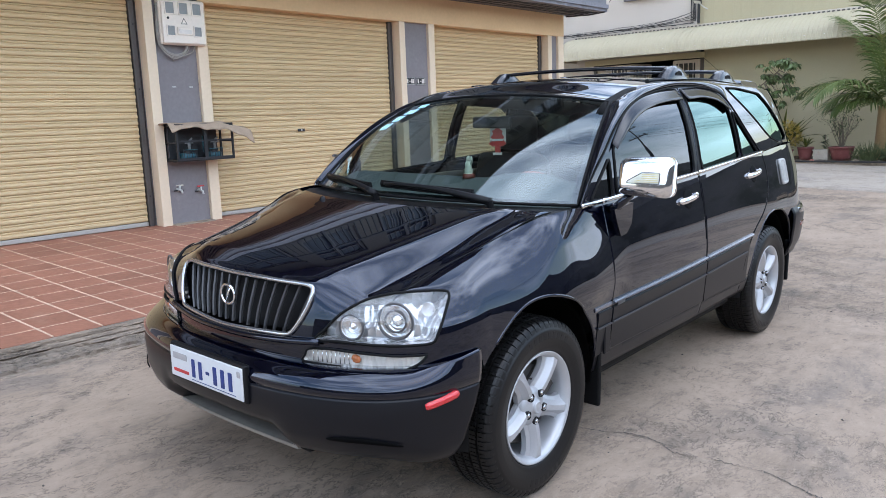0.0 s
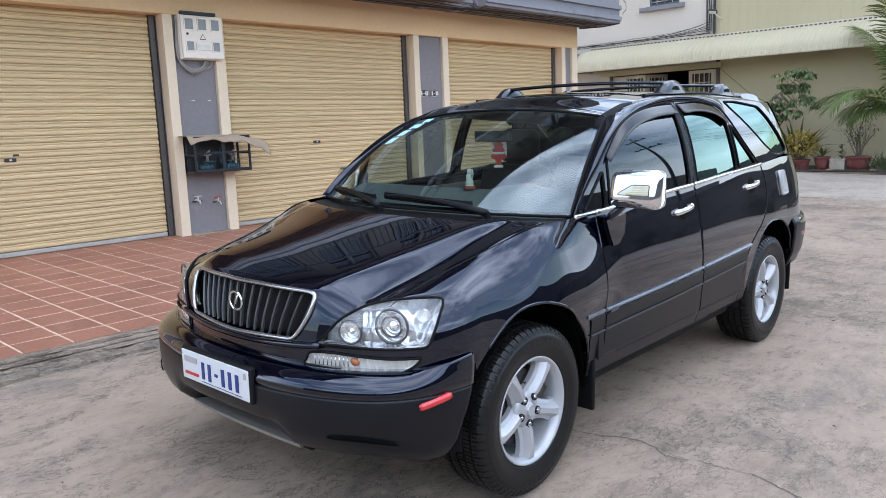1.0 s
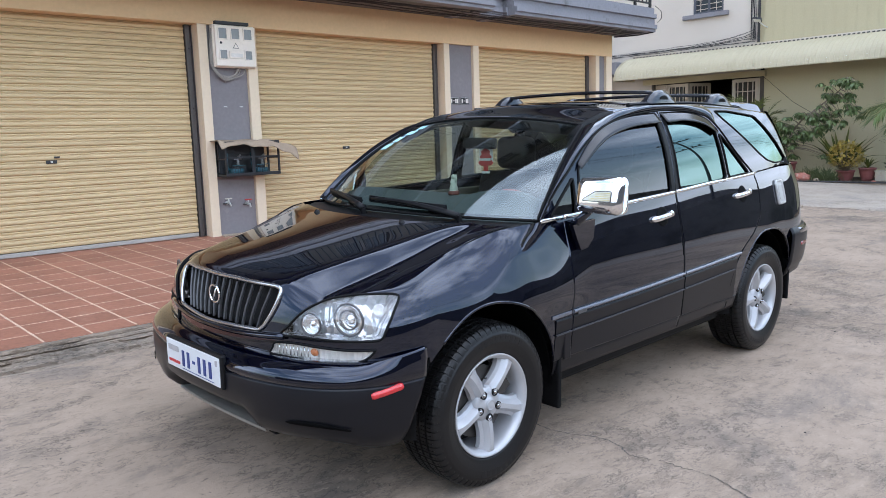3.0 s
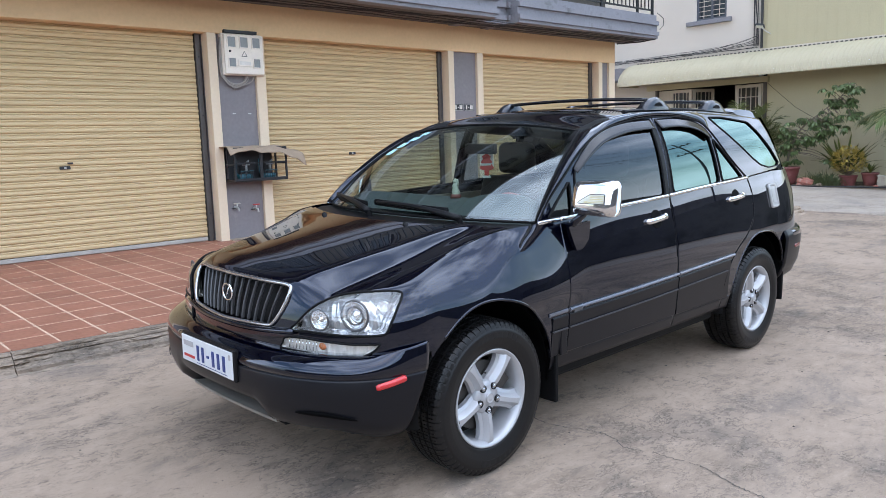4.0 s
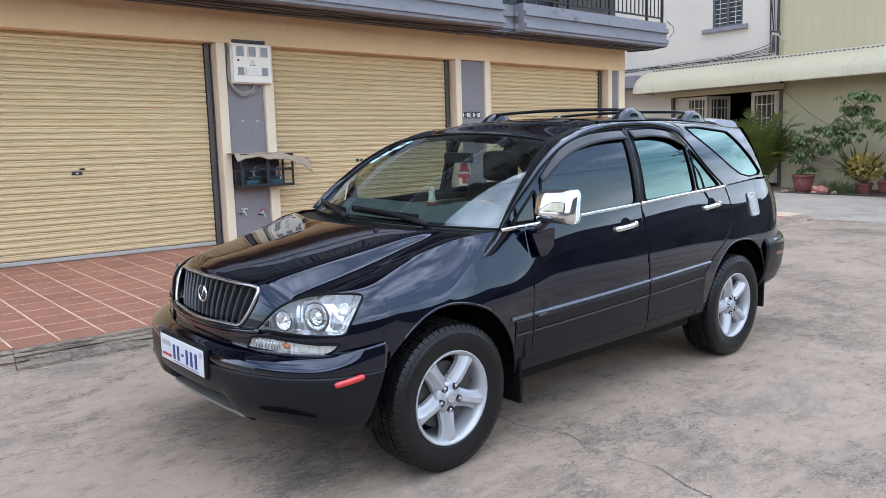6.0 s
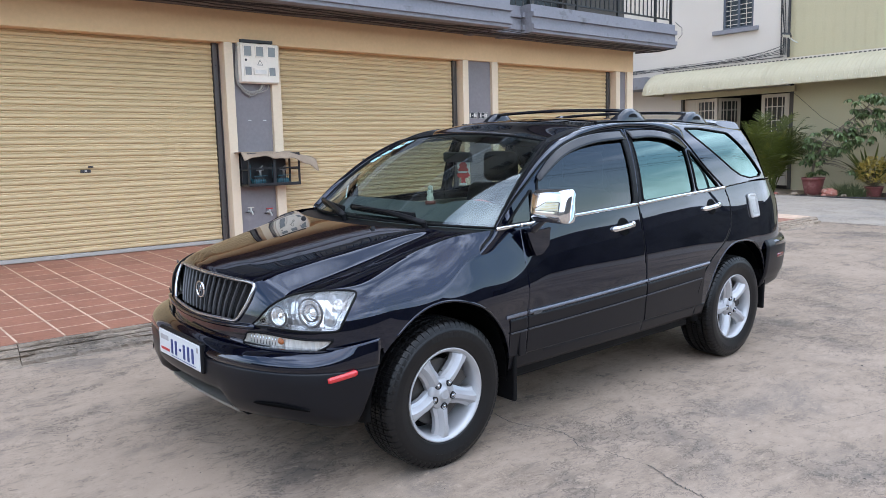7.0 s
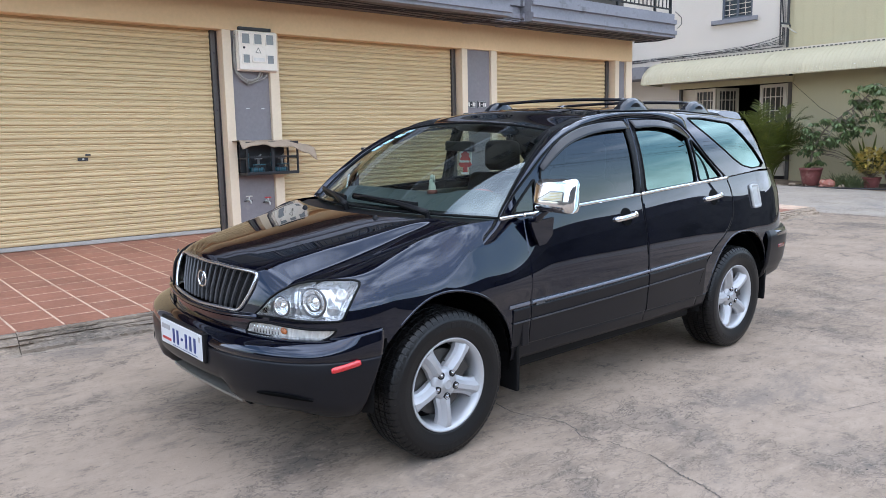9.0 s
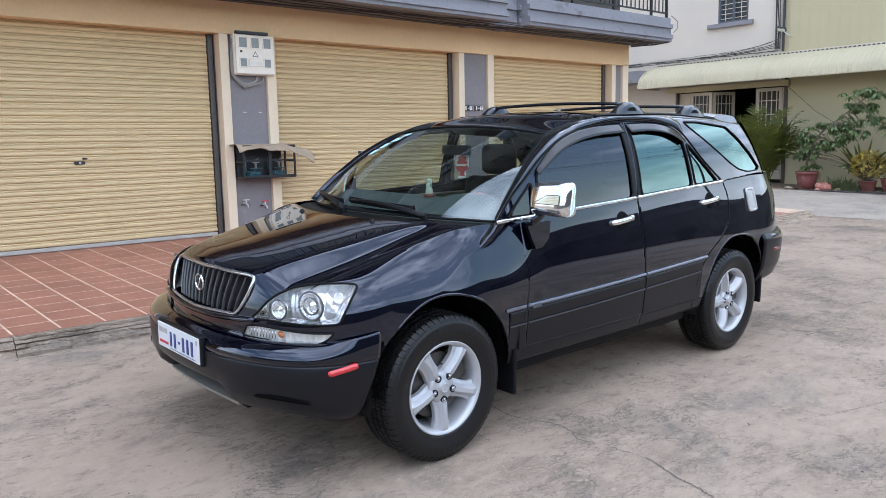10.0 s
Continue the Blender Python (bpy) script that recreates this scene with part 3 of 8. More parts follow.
# made-up wall out of view; it darkens what the rear quarter mirrors
structure(put("wall_far_side", mesh_of("wall_far_side", *block(0.62, 15.0, 20.4, 20.65, -0.4, 2.2), surface("old_dark_wall", (0.10, 0.098, 0.09), 0.9, var=0.25, scale=1.0, dark=(0.05, 0.052, 0.04), dark_scale=0.7, dark_from=0.48))), "plain weathered wall beside the far house", "wall")
POLE_Y = (-14.0, 26.0, 60.0)
for py in POLE_Y:
    pole = thing("power_pole", "concrete power pole with crossarm and insulators", "pole", m=pose(9.0, py, -0.25))
    put("shaft", mesh_of("shaft", *lathe([(0.10, 0.0), (0.085, 2.0), (0.05, 9.4), (0.0, 9.4)], 12), BLACK_IRON, True), pole)
    for z in (7.2, 8.7):
        put("crossarm", mesh_of("crossarm", *block(-0.75, 0.75, -0.05, 0.05, z, z + 0.10), BLACK_IRON), pole)
        for x in (-0.65, -0.25, 0.25, 0.65):
            put("insulator", mesh_of("insulator", *(lambda q: ([(a + x, b, c + z + 0.10) for a, b, c in q[0]], q[1]))(lathe([(0.03, 0.0), (0.06, 0.03), (0.035, 0.07), (0.055, 0.10), (0.02, 0.16), (0.0, 0.16)], 10)), CABLE, True), pole)
lines = []
for x, z in ((8.35, 7.45), (8.75, 7.45), (9.25, 7.45), (9.65, 8.95), (8.35, 8.95)):
    for y0, y1 in zip(POLE_Y[:-1], POLE_Y[1:]):
        lines.append(tube([(x, y0 + (y1 - y0) * t, z - 0.25 - 2.2 * t * (1 - t) * (1.0 + 0.15 * math.sin(9 * x + z))) for t in np.linspace(0, 1, 17)], 0.016, 5))
structure(put("power_line", mesh_of("power_line", *joined(lines), CABLE)), "black power lines strung across the yard", "cable")

# cables and brackets clipped under the balcony
rnd = random.Random(3)
wires = []
for k in range(5):
    x = -7.30 - 0.10 * k
    pts = []
    for i in range(60):
        y = -1 + 13.6 * i / 59
        pts.append((x + 0.02 * math.sin(y * 1.7 + k), y, 3.232 - 0.018 * abs(math.sin(y * 1.15 + k * 0.7)) - 0.01 * rnd.random()))
    wires.append(tube(pts, 0.007, 5))
wires.append(tube([(-7.9, 12.45, 3.20), (-7.5, 12.62, 3.20), (-7.16, 12.60, 3.215)], 0.012, 6))
wires.append(tube([(-7.22, 12.74, 3.7), (-7.16, 12.86, 3.6), (-7.15, 12.85, 3.48), (-7.2, 12.80, 3.40)], 0.006, 5))
structure(put("cables", mesh_of("cables", *joined(wires), CABLE)), "black cables slung under the balcony", "cable")
# ---------------------------------------------------------------- the car's surface
# Car axes: x to its left side, y to its rear, z up; the front axle is at y = 0.
def pch(xs, ys):
    """A smooth curve through points that does not overshoot."""
    xs, ys = np.array(xs, float), np.array(ys, float)
    h = np.diff(xs)
    d = np.diff(ys) / h
    m = np.zeros(len(xs))
    m[0], m[-1] = d[0], d[-1]
    for i in range(1, len(xs) - 1):
        if d[i - 1] * d[i] > 0:
            w1, w2 = 2 * h[i] + h[i - 1], h[i] + 2 * h[i - 1]
            m[i] = (w1 + w2) / (w1 / d[i - 1] + w2 / d[i])

    def f(x):
        x = np.clip(np.asarray(x, float), xs[0], xs[-1])
        i = np.clip(np.searchsorted(xs, x) - 1, 0, len(xs) - 2)
        t = (x - xs[i]) / h[i]
        return ((1 + 2 * t) * (1 - t) ** 2 * ys[i] + t * (1 - t) ** 2 * h[i] * m[i]
                + t * t * (3 - 2 * t) * ys[i + 1] + t * t * (t - 1) * h[i] * m[i + 1])
    return f


def step(a, b, x):
    t = np.clip((np.asarray(x, float) - a) / (b - a), 0, 1)
    return t * t * (3 - 2 * t)


NOSE_Y, TAIL_Y, ROCKER_Z = -0.30, 2.90, 0.36
NOSE_U, TAIL_U = -1.2, 3.8
top_z = pch([-1.2, -0.75, -0.56, -0.45, -0.30, -0.18, -0.01, 0.16, 0.31, 0.5, 1.017, 1.481, 1.892, 2.415, 3.05, 3.8],
            [0.880, 0.882, 0.884, 0.898, 0.930, 0.959, 1.005, 1.050, 1.064, 1.072, 1.096, 1.116, 1.138, 1.160, 1.193, 1.205])
half_w = pch([-0.45, -0.2, 0, 0.22, 0.5, 1.5, 2.6, 2.9], [0.868, 0.890, 0.908, 0.904, 0.894, 0.902, 0.904, 0.898])
seam_x = pch([-0.56, -0.30, -0.12, 0.08, 0.20, 0.33, 0.55], [0.688, 0.692, 0.712, 0.749, 0.776, 0.800, 0.835])
belt_x = pch([0.3, 1.0, 2.0, 2.9], [0.826, 0.842, 0.846, 0.828])


def side_x(y, z):
    """Half width of the doors and the rear at y and height z."""
    zt, w = top_z(y), half_w(y)
    low = np.clip((0.62 - z) / 0.26, 0, 1)
    q = np.clip((z - 0.72) / (zt - 0.72), 0, 1)
    return w - (w - belt_x(y)) * q ** 1.65 - 0.035 * low ** 2


def wall_x(y, z):
    """Half width of the upright wall of fenders and nose, before its shoulder is rounded off."""
    low = np.clip((0.62 - z) / 0.26, 0, 1)
    lean = 0.10 + 0.16 * step(-0.50, -0.05, y) * (1 - 0.6 * step(0.0, 0.25, y))
    return half_w(y) - 0.035 * low ** 2 - lean * 0.03 * np.logaddexp(0, (z - 0.715) / 0.03)


nose_len = pch([0.36, 0.66, 0.76, 0.88, 1.0], [0.515, 0.505, 0.49, 0.452, 0.410])
tail_len = pch([0.36, 0.70, 1.0, 1.2], [0.60, 0.63, 0.62, 0.50])
NOSE_N, EDGE_L = 2.35, 0.420
hood_mid = pch([-0.95, -0.84, -0.76, -0.70, -0.62, -0.46, -0.30, -0.10, 0.10, 0.25, 0.45, 0.6],
               [0.815, 0.868, 0.902, 0.926, 0.951, 0.987, 1.017, 1.050, 1.078, 1.092, 1.102, 1.104])
ridge_x = pch([-0.85, -0.72, -0.50, -0.20, 0.05, 0.20, 0.40], [0.385, 0.425, 0.492, 0.542, 0.596, 0.652, 0.735])
seam_z = pch([-0.85, -0.75, -0.56, -0.45, -0.30, -0.18, -0.01, 0.16, 0.31, 0.6], [0.800, 0.830, 0.886, 0.912, 0.947, 0.974, 1.017, 1.062, 1.076, 1.084])


def soft_bend(d, w):
    return w * np.logaddexp(0, d / w)


def hood_top(x, y):
    """The hood's upper face carried on past its edges: a flat crown to a ridge, a flank that flattens at the seam, then the fender's fall."""
    ax, r, e = np.abs(x), ridge_x(y), seam_x(np.maximum(y, -0.56))
    wide, mid = e - r, hood_mid(y)
    roof = 0.014 - 0.008 * step(-0.2, 0.1, y) + 0.10 * np.clip(-0.62 - y, 0, 0.3)
    fall = np.maximum(mid - roof - seam_z(y), 0.012)
    late, part_ = 0.10 - 0.06 * step(-0.32, 0.05, y), 0.62 - 0.38 * step(-0.32, 0.05, y)
    s1 = fall / (wide * (part_ + (1 - part_) * late))
    d = ax - r
    drop = s1 * soft_bend(d, 0.012) - (1 - late) * s1 * (soft_bend(d - part_ * wide, 0.012) - soft_bend(d - 1.08 * wide, 0.025))
    drop += (0.40 - s1) * soft_bend(d - 1.08 * wide, 0.025)
    return mid - roof * np.clip(ax / r, 0, 1.3) ** 2 - drop


def shell(x, y, z):
    """How deep a point lies inside the front of the body: hood and wall, met by a rounded shoulder."""
    e = 1e-3
    hz = hood_top(x, y)
    gx, gy = (hood_top(x + e, y) - hz) / e, (hood_top(x, y + e) - hz) / e
    h = (hz - z) / np.sqrt(1 + gx * gx + gy * gy)
    ax, w, L = np.abs(x), wall_x(np.maximum(y, NOSE_Y), z), nose_len(z)
    p, q = ax / w, np.maximum(NOSE_Y - y, 0) / L
    rho = np.maximum((p ** NOSE_N + q ** NOSE_N) ** (1 / NOSE_N), 1e-6)
    slope = rho ** (1 - NOSE_N) * np.hypot(p ** (NOSE_N - 1) / w, q ** (NOSE_N - 1) / L)
    wall = (1 - rho) / np.maximum(slope, 0.5)
    r = (0.045 + 0.035 * step(0.30, 0.55, ax)) * (1 - 0.5 * step(-0.50, -0.62, y)) + (0.045 * step(-0.45, -0.05, y) - 0.065 * step(-0.05, 0.20, y)) * step(0.4, 0.7, ax)
    a, b = np.maximum(r - h, 0), np.maximum(r - wall, 0)
    return np.where((a > 0) | (b > 0), r - np.hypot(a, b), np.minimum(h, wall))


def front_at(u, z):
    """The front's skin: from the wall, and higher up from the hood's edge, outwards or upwards to the shell."""
    y0 = np.clip(u, NOSE_Y, 0.6)
    a = np.clip((u - NOSE_U) / (NOSE_Y - NOSE_U), 0, 1) * math.pi / 2
    sn, cs = np.sin(a) ** (2 / NOSE_N), np.abs(np.cos(a)) ** (2 / NOSE_N)
    nose = u < NOSE_Y
    q = np.clip((z - 0.64) / (top_z(u) - 0.64), 0, 1)
    k = q ** 2
    x = ((1 - k) * wall_x(y0, z) + k * seam_x(y0)) * np.where(nose, sn, 1)
    y = np.where(nose, NOSE_Y - ((1 - k) * nose_len(z) + k * EDGE_L) * cs, y0)
    ang = math.pi / 2 * q ** 1.5
    dx, dy, dz = np.cos(ang) * np.sin(a), -np.cos(ang) * np.cos(a), np.sin(ang)
    lo, hi = np.full(x.shape, -0.22), np.full(x.shape, 0.14)
    for _ in range(24):
        m = (lo + hi) / 2
        deep = shell(x + m * dx, y + m * dy, z + m * dz) > 0
        lo, hi = np.where(deep, m, lo), np.where(deep, hi, m)
    return np.stack([x + lo * dx, y + lo * dy, z + lo * dz], -1)


def body_at(u, z):
    """The lower body's left half: u runs from the nose's middle (-1.2) along the side (u = y) to the tail's middle (3.8)."""
    u, z = np.broadcast_arrays(np.asarray(u, float), np.asarray(z, float))
    y0 = np.minimum(u, TAIL_Y)
    x, y = side_x(y0, z), y0.copy()
    b = np.clip((TAIL_U - u) / (TAIL_U - TAIL_Y), 0, 1) * math.pi / 2
    n = 3.6
    tail = u > TAIL_Y
    x = np.where(tail, x * np.sin(b) ** (2 / n), x)
    y = np.where(tail, TAIL_Y + tail_len(z) * np.cos(b) ** (2 / n), y)
    p = np.stack([x, y, z], -1)
    k = step(-0.08, 0.50, u)[..., None]
    ahead = u < 0.5
    if np.any(ahead):
        p[ahead] = (1 - k[ahead]) * front_at(u[ahead], z[ahead]) + k[ahead] * p[ahead]
    # the swelling over the front wheel's arch
    swell = step(-0.12, 0.16, u) * (1 - step(0.34, 0.72, u)) * step(0.64, 0.75, z)
    p[..., 0] += 0.021 * swell * step(0.99, 0.76, z)
    return p


def v_of(u, z):
    """Row (0 to 1) of a height, rows being closer towards the top."""
    return 1 - np.sqrt(1 - np.clip((z - ROCKER_Z) / (top_z(u) - ROCKER_Z), 0, 1))


def z_of(u, v):
    return ROCKER_Z + (top_z(u) - ROCKER_Z) * (1 - (1 - v) ** 2)


def cabin_x(y, z):
    """Half width of the cabin's side above the belt."""
    d = np.clip(z - top_z(y), -0.05, 1)
    y = np.asarray(y, float)
    return belt_x(y) - 0.004 - 0.19 * d - 0.075 * np.clip(d / 0.45, 0, 2) ** 3 - 0.10 * np.clip(y - 2.65, 0, 2) ** 2


def cabin_at(y, z):
    y, z = np.broadcast_arrays(np.asarray(y, float), np.asarray(z, float))
    return np.stack([cabin_x(y, z), y, z], -1)


def nose_y(x, z=0.88):
    """The nose outline's y over x at a height."""
    return NOSE_Y - nose_len(z) * (1 - np.clip(np.abs(x) / wall_x(NOSE_Y, z), 0, 1) ** NOSE_N) ** (1 / NOSE_N)


def edge_y(x):
    """The hood's front edge over x."""
    return NOSE_Y - EDGE_L * (1 - np.clip(np.abs(x) / seam_x(NOSE_Y), 0, 1) ** NOSE_N) ** (1 / NOSE_N)


def hood_z(x, y):
    """Height of the hood's skin, rounded towards the nose."""
    x, y = np.broadcast_arrays(np.asarray(x, float), np.asarray(y, float))
    lo, hi = np.full(x.shape, 0.70), np.full(x.shape, 1.16)
    for _ in range(24):
        m = (lo + hi) / 2
        deep = shell(x, y, m) > 0
        lo, hi = np.where(deep, m, lo), np.where(deep, hi, m)
    return lo


# ---------------------------------------------------------------- the car
def paint(name, colour, flake):
    m, n, l, p = nodes_of(name)
    tex = n.new("ShaderNodeTexNoise")
    tex.inputs["Scale"].default_value, tex.inputs["Detail"].default_value = 900, 2
    where = n.new("ShaderNodeTexCoord").outputs["Object"]
    l.new(where, tex.inputs["Vector"])
    r = n.new("ShaderNodeMix")
    r.data_type = "RGBA"
    r.inputs[6].default_value, r.inputs[7].default_value = (*colour, 1), (*flake, 1)
    l.new(tex.outputs["Fac"], r.inputs["Factor"])
    l.new(r.outputs[2], p.inputs["Base Color"])
    p.inputs["Roughness"].default_value, p.inputs["Metallic"].default_value = 0.02, 0.0
    p.inputs["Coat Weight"].default_value, p.inputs["Coat Roughness"].default_value, p.inputs["Coat IOR"].default_value = 1.0, 0.010, 1.52
    # blue specular tint: the mirrored sky's blue is put into the gloss colour
    p.inputs["Specular IOR Level"].default_value, p.inputs["Specular Tint"].default_value = 0.30, (0.32, 0.50, 1.0, 1)
    wave = n.new("ShaderNodeTexNoise")
    wave.inputs["Scale"].default_value, wave.inputs["Detail"].default_value = 2.6, 2
    l.new(where, wave.inputs["Vector"])
    b = n.new("ShaderNodeBump")
    b.inputs["Strength"].default_value, b.inputs["Distance"].default_value = 0.05, 0.010
    l.new(wave.outputs["Fac"], b.inputs["Height"])
    l.new(b.outputs[0], p.inputs["Coat Normal"])
    return m


PAINT = paint("black_car_paint", (0.0004, 0.0006, 0.0030), (0.0008, 0.0012, 0.0055))
CLAD = surface("graphite_cladding", (0.0066, 0.0068, 0.0092), 0.30, var=0.12, scale=7, fine=160, bump=0.03, place="Object", spec=0.30)
TRIM = surface("black_plastic_trim", (0.007, 0.007, 0.008), 0.45, var=0.2, scale=12, fine=120, place="Object", spec=0.22)
RUBBER = surface("black_rubber_seal", (0.006, 0.006, 0.0065), 0.6, var=0.15, scale=12, place="Object", spec=0.15)
TYRE = surface("tyre_rubber", (0.0075, 0.0073, 0.0076), 0.40, var=0.25, scale=6, fine=90, bump=0.2, bump_size=0.001, place="Object", dark=(0.017, 0.016, 0.015), dark_scale=5, dark_from=0.62, spec=0.34)
CHROME = surface("chrome", (0.86, 0.86, 0.87), 0.09, metal=1.0, var=0.02, scale=6, place="Object", bump=0)
SLAT_CHROME = surface("grille_slat_grey", (0.095, 0.095, 0.10), 0.42, metal=0.35, var=0.06, scale=9, place="Object", bump=0)
DULL_CHROME = surface("grille_grey_chrome", (0.52, 0.52, 0.53), 0.2, metal=0.9, var=0.06, scale=9, place="Object", bump=0)
ALLOY = surface("silver_alloy", (0.47, 0.475, 0.49), 0.38, metal=0.35, var=0.05, scale=9, fine=200, place="Object", bump=0.02, coat=0.4)
DISC = surface("brake_disc", (0.10, 0.095, 0.09), 0.5, metal=0.7, var=0.2, scale=9, place="Object")
REFLECT = surface("lamp_reflector", (0.93, 0.94, 0.95), 0.15, metal=0.9, var=0.03, scale=9, place="Object", bump=0)
LENS = pane("lamp_lens", (0.97, 0.97, 0.97), 0.03)
AMBER = surface("amber_lens", (0.55, 0.15, 0.035), 0.2, var=0.1, scale=20, place="Object", coat=0.6)
DARK_RED = surface("dark_red_lens", (0.16, 0.012, 0.016), 0.2, var=0.10, scale=20, place="Object", coat=0.5)
RED_LENS = surface("red_lens", (0.60, 0.030, 0.035), 0.18, var=0.10, scale=20, place="Object", coat=0.8)
GLASS_FRONT = pane("windscreen_glass", (0.70, 0.80, 0.77), 0.09, (0.90, 0.98, 1.0))
GLASS_PASSENGER = pane("clear_door_glass", (0.60, 0.66, 0.64), 0.03)
GLASS_DOOR = pane("tinted_door_glass", (0.07, 0.075, 0.08), 0.045, (0.92, 0.96, 1.0))
GLASS_REAR = pane("mirror_film_glass", (0.03, 0.045, 0.045), 0.14, (0.66, 0.95, 0.89))
SEAT = surface("black_seat_leather", (0.018, 0.017, 0.017), 0.5, var=0.25, scale=6, place="Object")
DASH = surface("grey_dashboard", (0.075, 0.085, 0.083), 0.7, var=0.12, scale=8, place="Object")
BEIGE = surface("beige_door_card", (0.36, 0.31, 0.24), 0.75, var=0.1, scale=6, place="Object")
PLATE = surface("white_plate", (0.68, 0.69, 0.70), 0.35, var=0.03, scale=12, place="Object", bump=0)
BLUE_INK = surface("blue_print", (0.02, 0.045, 0.20), 0.4, var=0.1, scale=12, place="Object", bump=0)
RED_INK = surface("red_print", (0.55, 0.04, 0.04), 0.45, var=0.1, scale=12, place="Object", bump=0)
GREY_INK = surface("grey_print", (0.42, 0.40, 0.40), 0.5, var=0.1, scale=12, place="Object", bump=0)
STICKER = surface("blue_sticker", (0.50, 0.82, 0.98), 0.4, var=0.25, scale=30, place="Object", bump=0)
IVORY = surface("ivory_porcelain", (0.62, 0.62, 0.50), 0.3, var=0.15, scale=40, place="Object", bump=0)

CAR = thing("car", "polished black five-door off-road car with chrome mirrors parked on concrete", "car",
            m=Matrix.Translation((-2.3731, 2.2834, 0.0292)) @ Matrix.Rotation(radians(1.466), 4, "Z") @ Matrix.Rotation(radians(1.38), 4, "Y"))
CAR_M = CAR.matrix_basis.copy()


def inside(poly, u, v):
    """Which of the points lie in the polygon."""
    hit = np.zeros(u.shape, bool)
    n = len(poly)
    for i in range(n):
        (x0, y0), (x1, y1) = poly[i], poly[(i + 1) % n]
        if y0 == y1:
            continue
        c = ((y0 > v) != (y1 > v)) & (u < (x1 - x0) * (v - y0) / (y1 - y0) + x0)
        hit ^= c
    return hit


def smooth_loop(pts, per=6, closed=True):
    """A rounded curve through points (Catmull-Rom)."""
    n, res = len(pts), []
    P = [np.array(p, float) for p in pts]
    for i in range(n if closed else n - 1):
        a, b = P[i], P[(i + 1) % n]
        p0 = P[(i - 1) % n] if closed or i else a
        p3 = P[(i + 2) % n] if closed or i < n - 2 else b
        for k in range(per):
            t = k / per
            res.append(0.5 * (2 * a + (b - p0) * t + (2 * p0 - 5 * a + 4 * b - p3) * t * t + (3 * a - p0 - 3 * b + p3) * t ** 3))
    if not closed:
        res.append(P[-1])
    return [tuple(map(float, p)) for p in res]


def cut_skin(us, vs, at, curves, classify, holes=()):
    """Splits a skin at(u, v) into panels along curves: points of the net near a curve slide onto it, each cell goes to the panel that classify names."""
    uu, vv = np.meshgrid(us, vs, indexing="ij")
    du, dv = float(np.median(np.diff(us))), float(np.median(np.diff(vs)))
    p = np.stack([uu / du, vv / dv], -1).reshape(-1, 2)
    best, move = np.full(len(p), 9e9), p.copy()
    for c in curves:
        c = np.array(c, float) / (du, dv)
        for a, b in zip(c[:-1], c[1:]):
            lo, hi = np.minimum(a, b) - 1, np.maximum(a, b) + 1
            idx = np.where(((p >= lo) & (p <= hi)).all(1))[0]
            if not len(idx):
                continue
            ab = b - a
            t = np.clip(((p[idx] - a) @ ab) / max(ab @ ab, 1e-12), 0, 1)
            q = a + t[:, None] * ab
            d = ((p[idx] - q) ** 2).sum(1)
            better = (d < best[idx]) & (d < 0.56)
            best[idx[better]], move[idx[better]] = d[better], q[better]
    p = move * (du, dv)
    P = at(p[:, 0], p[:, 1])
    nu, nv = uu.shape
    ids = np.arange(nu * nv).reshape(nu, nv)
    quads = np.stack([ids[:-1, :-1], ids[1:, :-1], ids[1:, 1:], ids[:-1, 1:]], -1).reshape(-1, 4)
    mid = p[quads].mean(1)
    names = classify(mid[:, 0], mid[:, 1])
    # openings keep their exact outline: cells that cross it stay, and their inner corners go onto it
    for hole in holes:
        H = np.array(list(hole) + [hole[0]], float)
        near, foot = np.full(len(p), 9e9), p.copy()
        box_ = (p >= H.min(0) - (3 * du, 3 * dv)).all(1) & (p <= H.max(0) + (3 * du, 3 * dv)).all(1)
        idx = np.where(box_)[0]
        for a, b in zip(H[:-1] / (du, dv), H[1:] / (du, dv)):
            ab, w = b - a, p[idx] / (du, dv) - a
            t = np.clip((w @ ab) / max(ab @ ab, 1e-12), 0, 1)
            q = a + t[:, None] * ab
            d = ((p[idx] / (du, dv) - q) ** 2).sum(1)
            ok = d < near[idx]
            near[idx[ok]], foot[idx[ok]] = d[ok], (q * (du, dv))[ok]
        within = inside(hole, p[:, 0], p[:, 1]) | (near < 1e-4)
        gone = within[quads].all(1)
        names[gone] = ""
        edge = np.unique(quads[~gone & (names != "")])
        edge = edge[within[edge]]
        p[edge] = foot[edge]
    P = at(p[:, 0], p[:, 1])
    d1, d2 = (p[quads[:, 2]] - p[quads[:, 0]]) / (du, dv), (p[quads[:, 3]] - p[quads[:, 1]]) / (du, dv)
    names[np.abs(d1[:, 0] * d2[:, 1] - d1[:, 1] * d2[:, 0]) < 0.02] = ""
    panels = {}
    for name in set(names.tolist()) - {""}:
        q = quads[names == name]
        used, inv = np.unique(q, return_inverse=True)
        panels[name] = (P[used], inv.reshape(-1, 4))
        a, b, e = p[used, 0], p[used, 1], 0.002
        N = np.cross(at(a + e, b) - at(a - e, b), at(a, np.minimum(b + e, 1)) - at(a, np.minimum(b + e, 1) - 2 * e))
        N /= np.maximum(np.linalg.norm(N, axis=1), 1e-12)[:, None]
        N *= np.where((N * (P[used] - (0, 1.3, 0.4))).sum(1) < 0, -1, 1)[:, None]
        panels[name + "_normals"] = N
    return panels


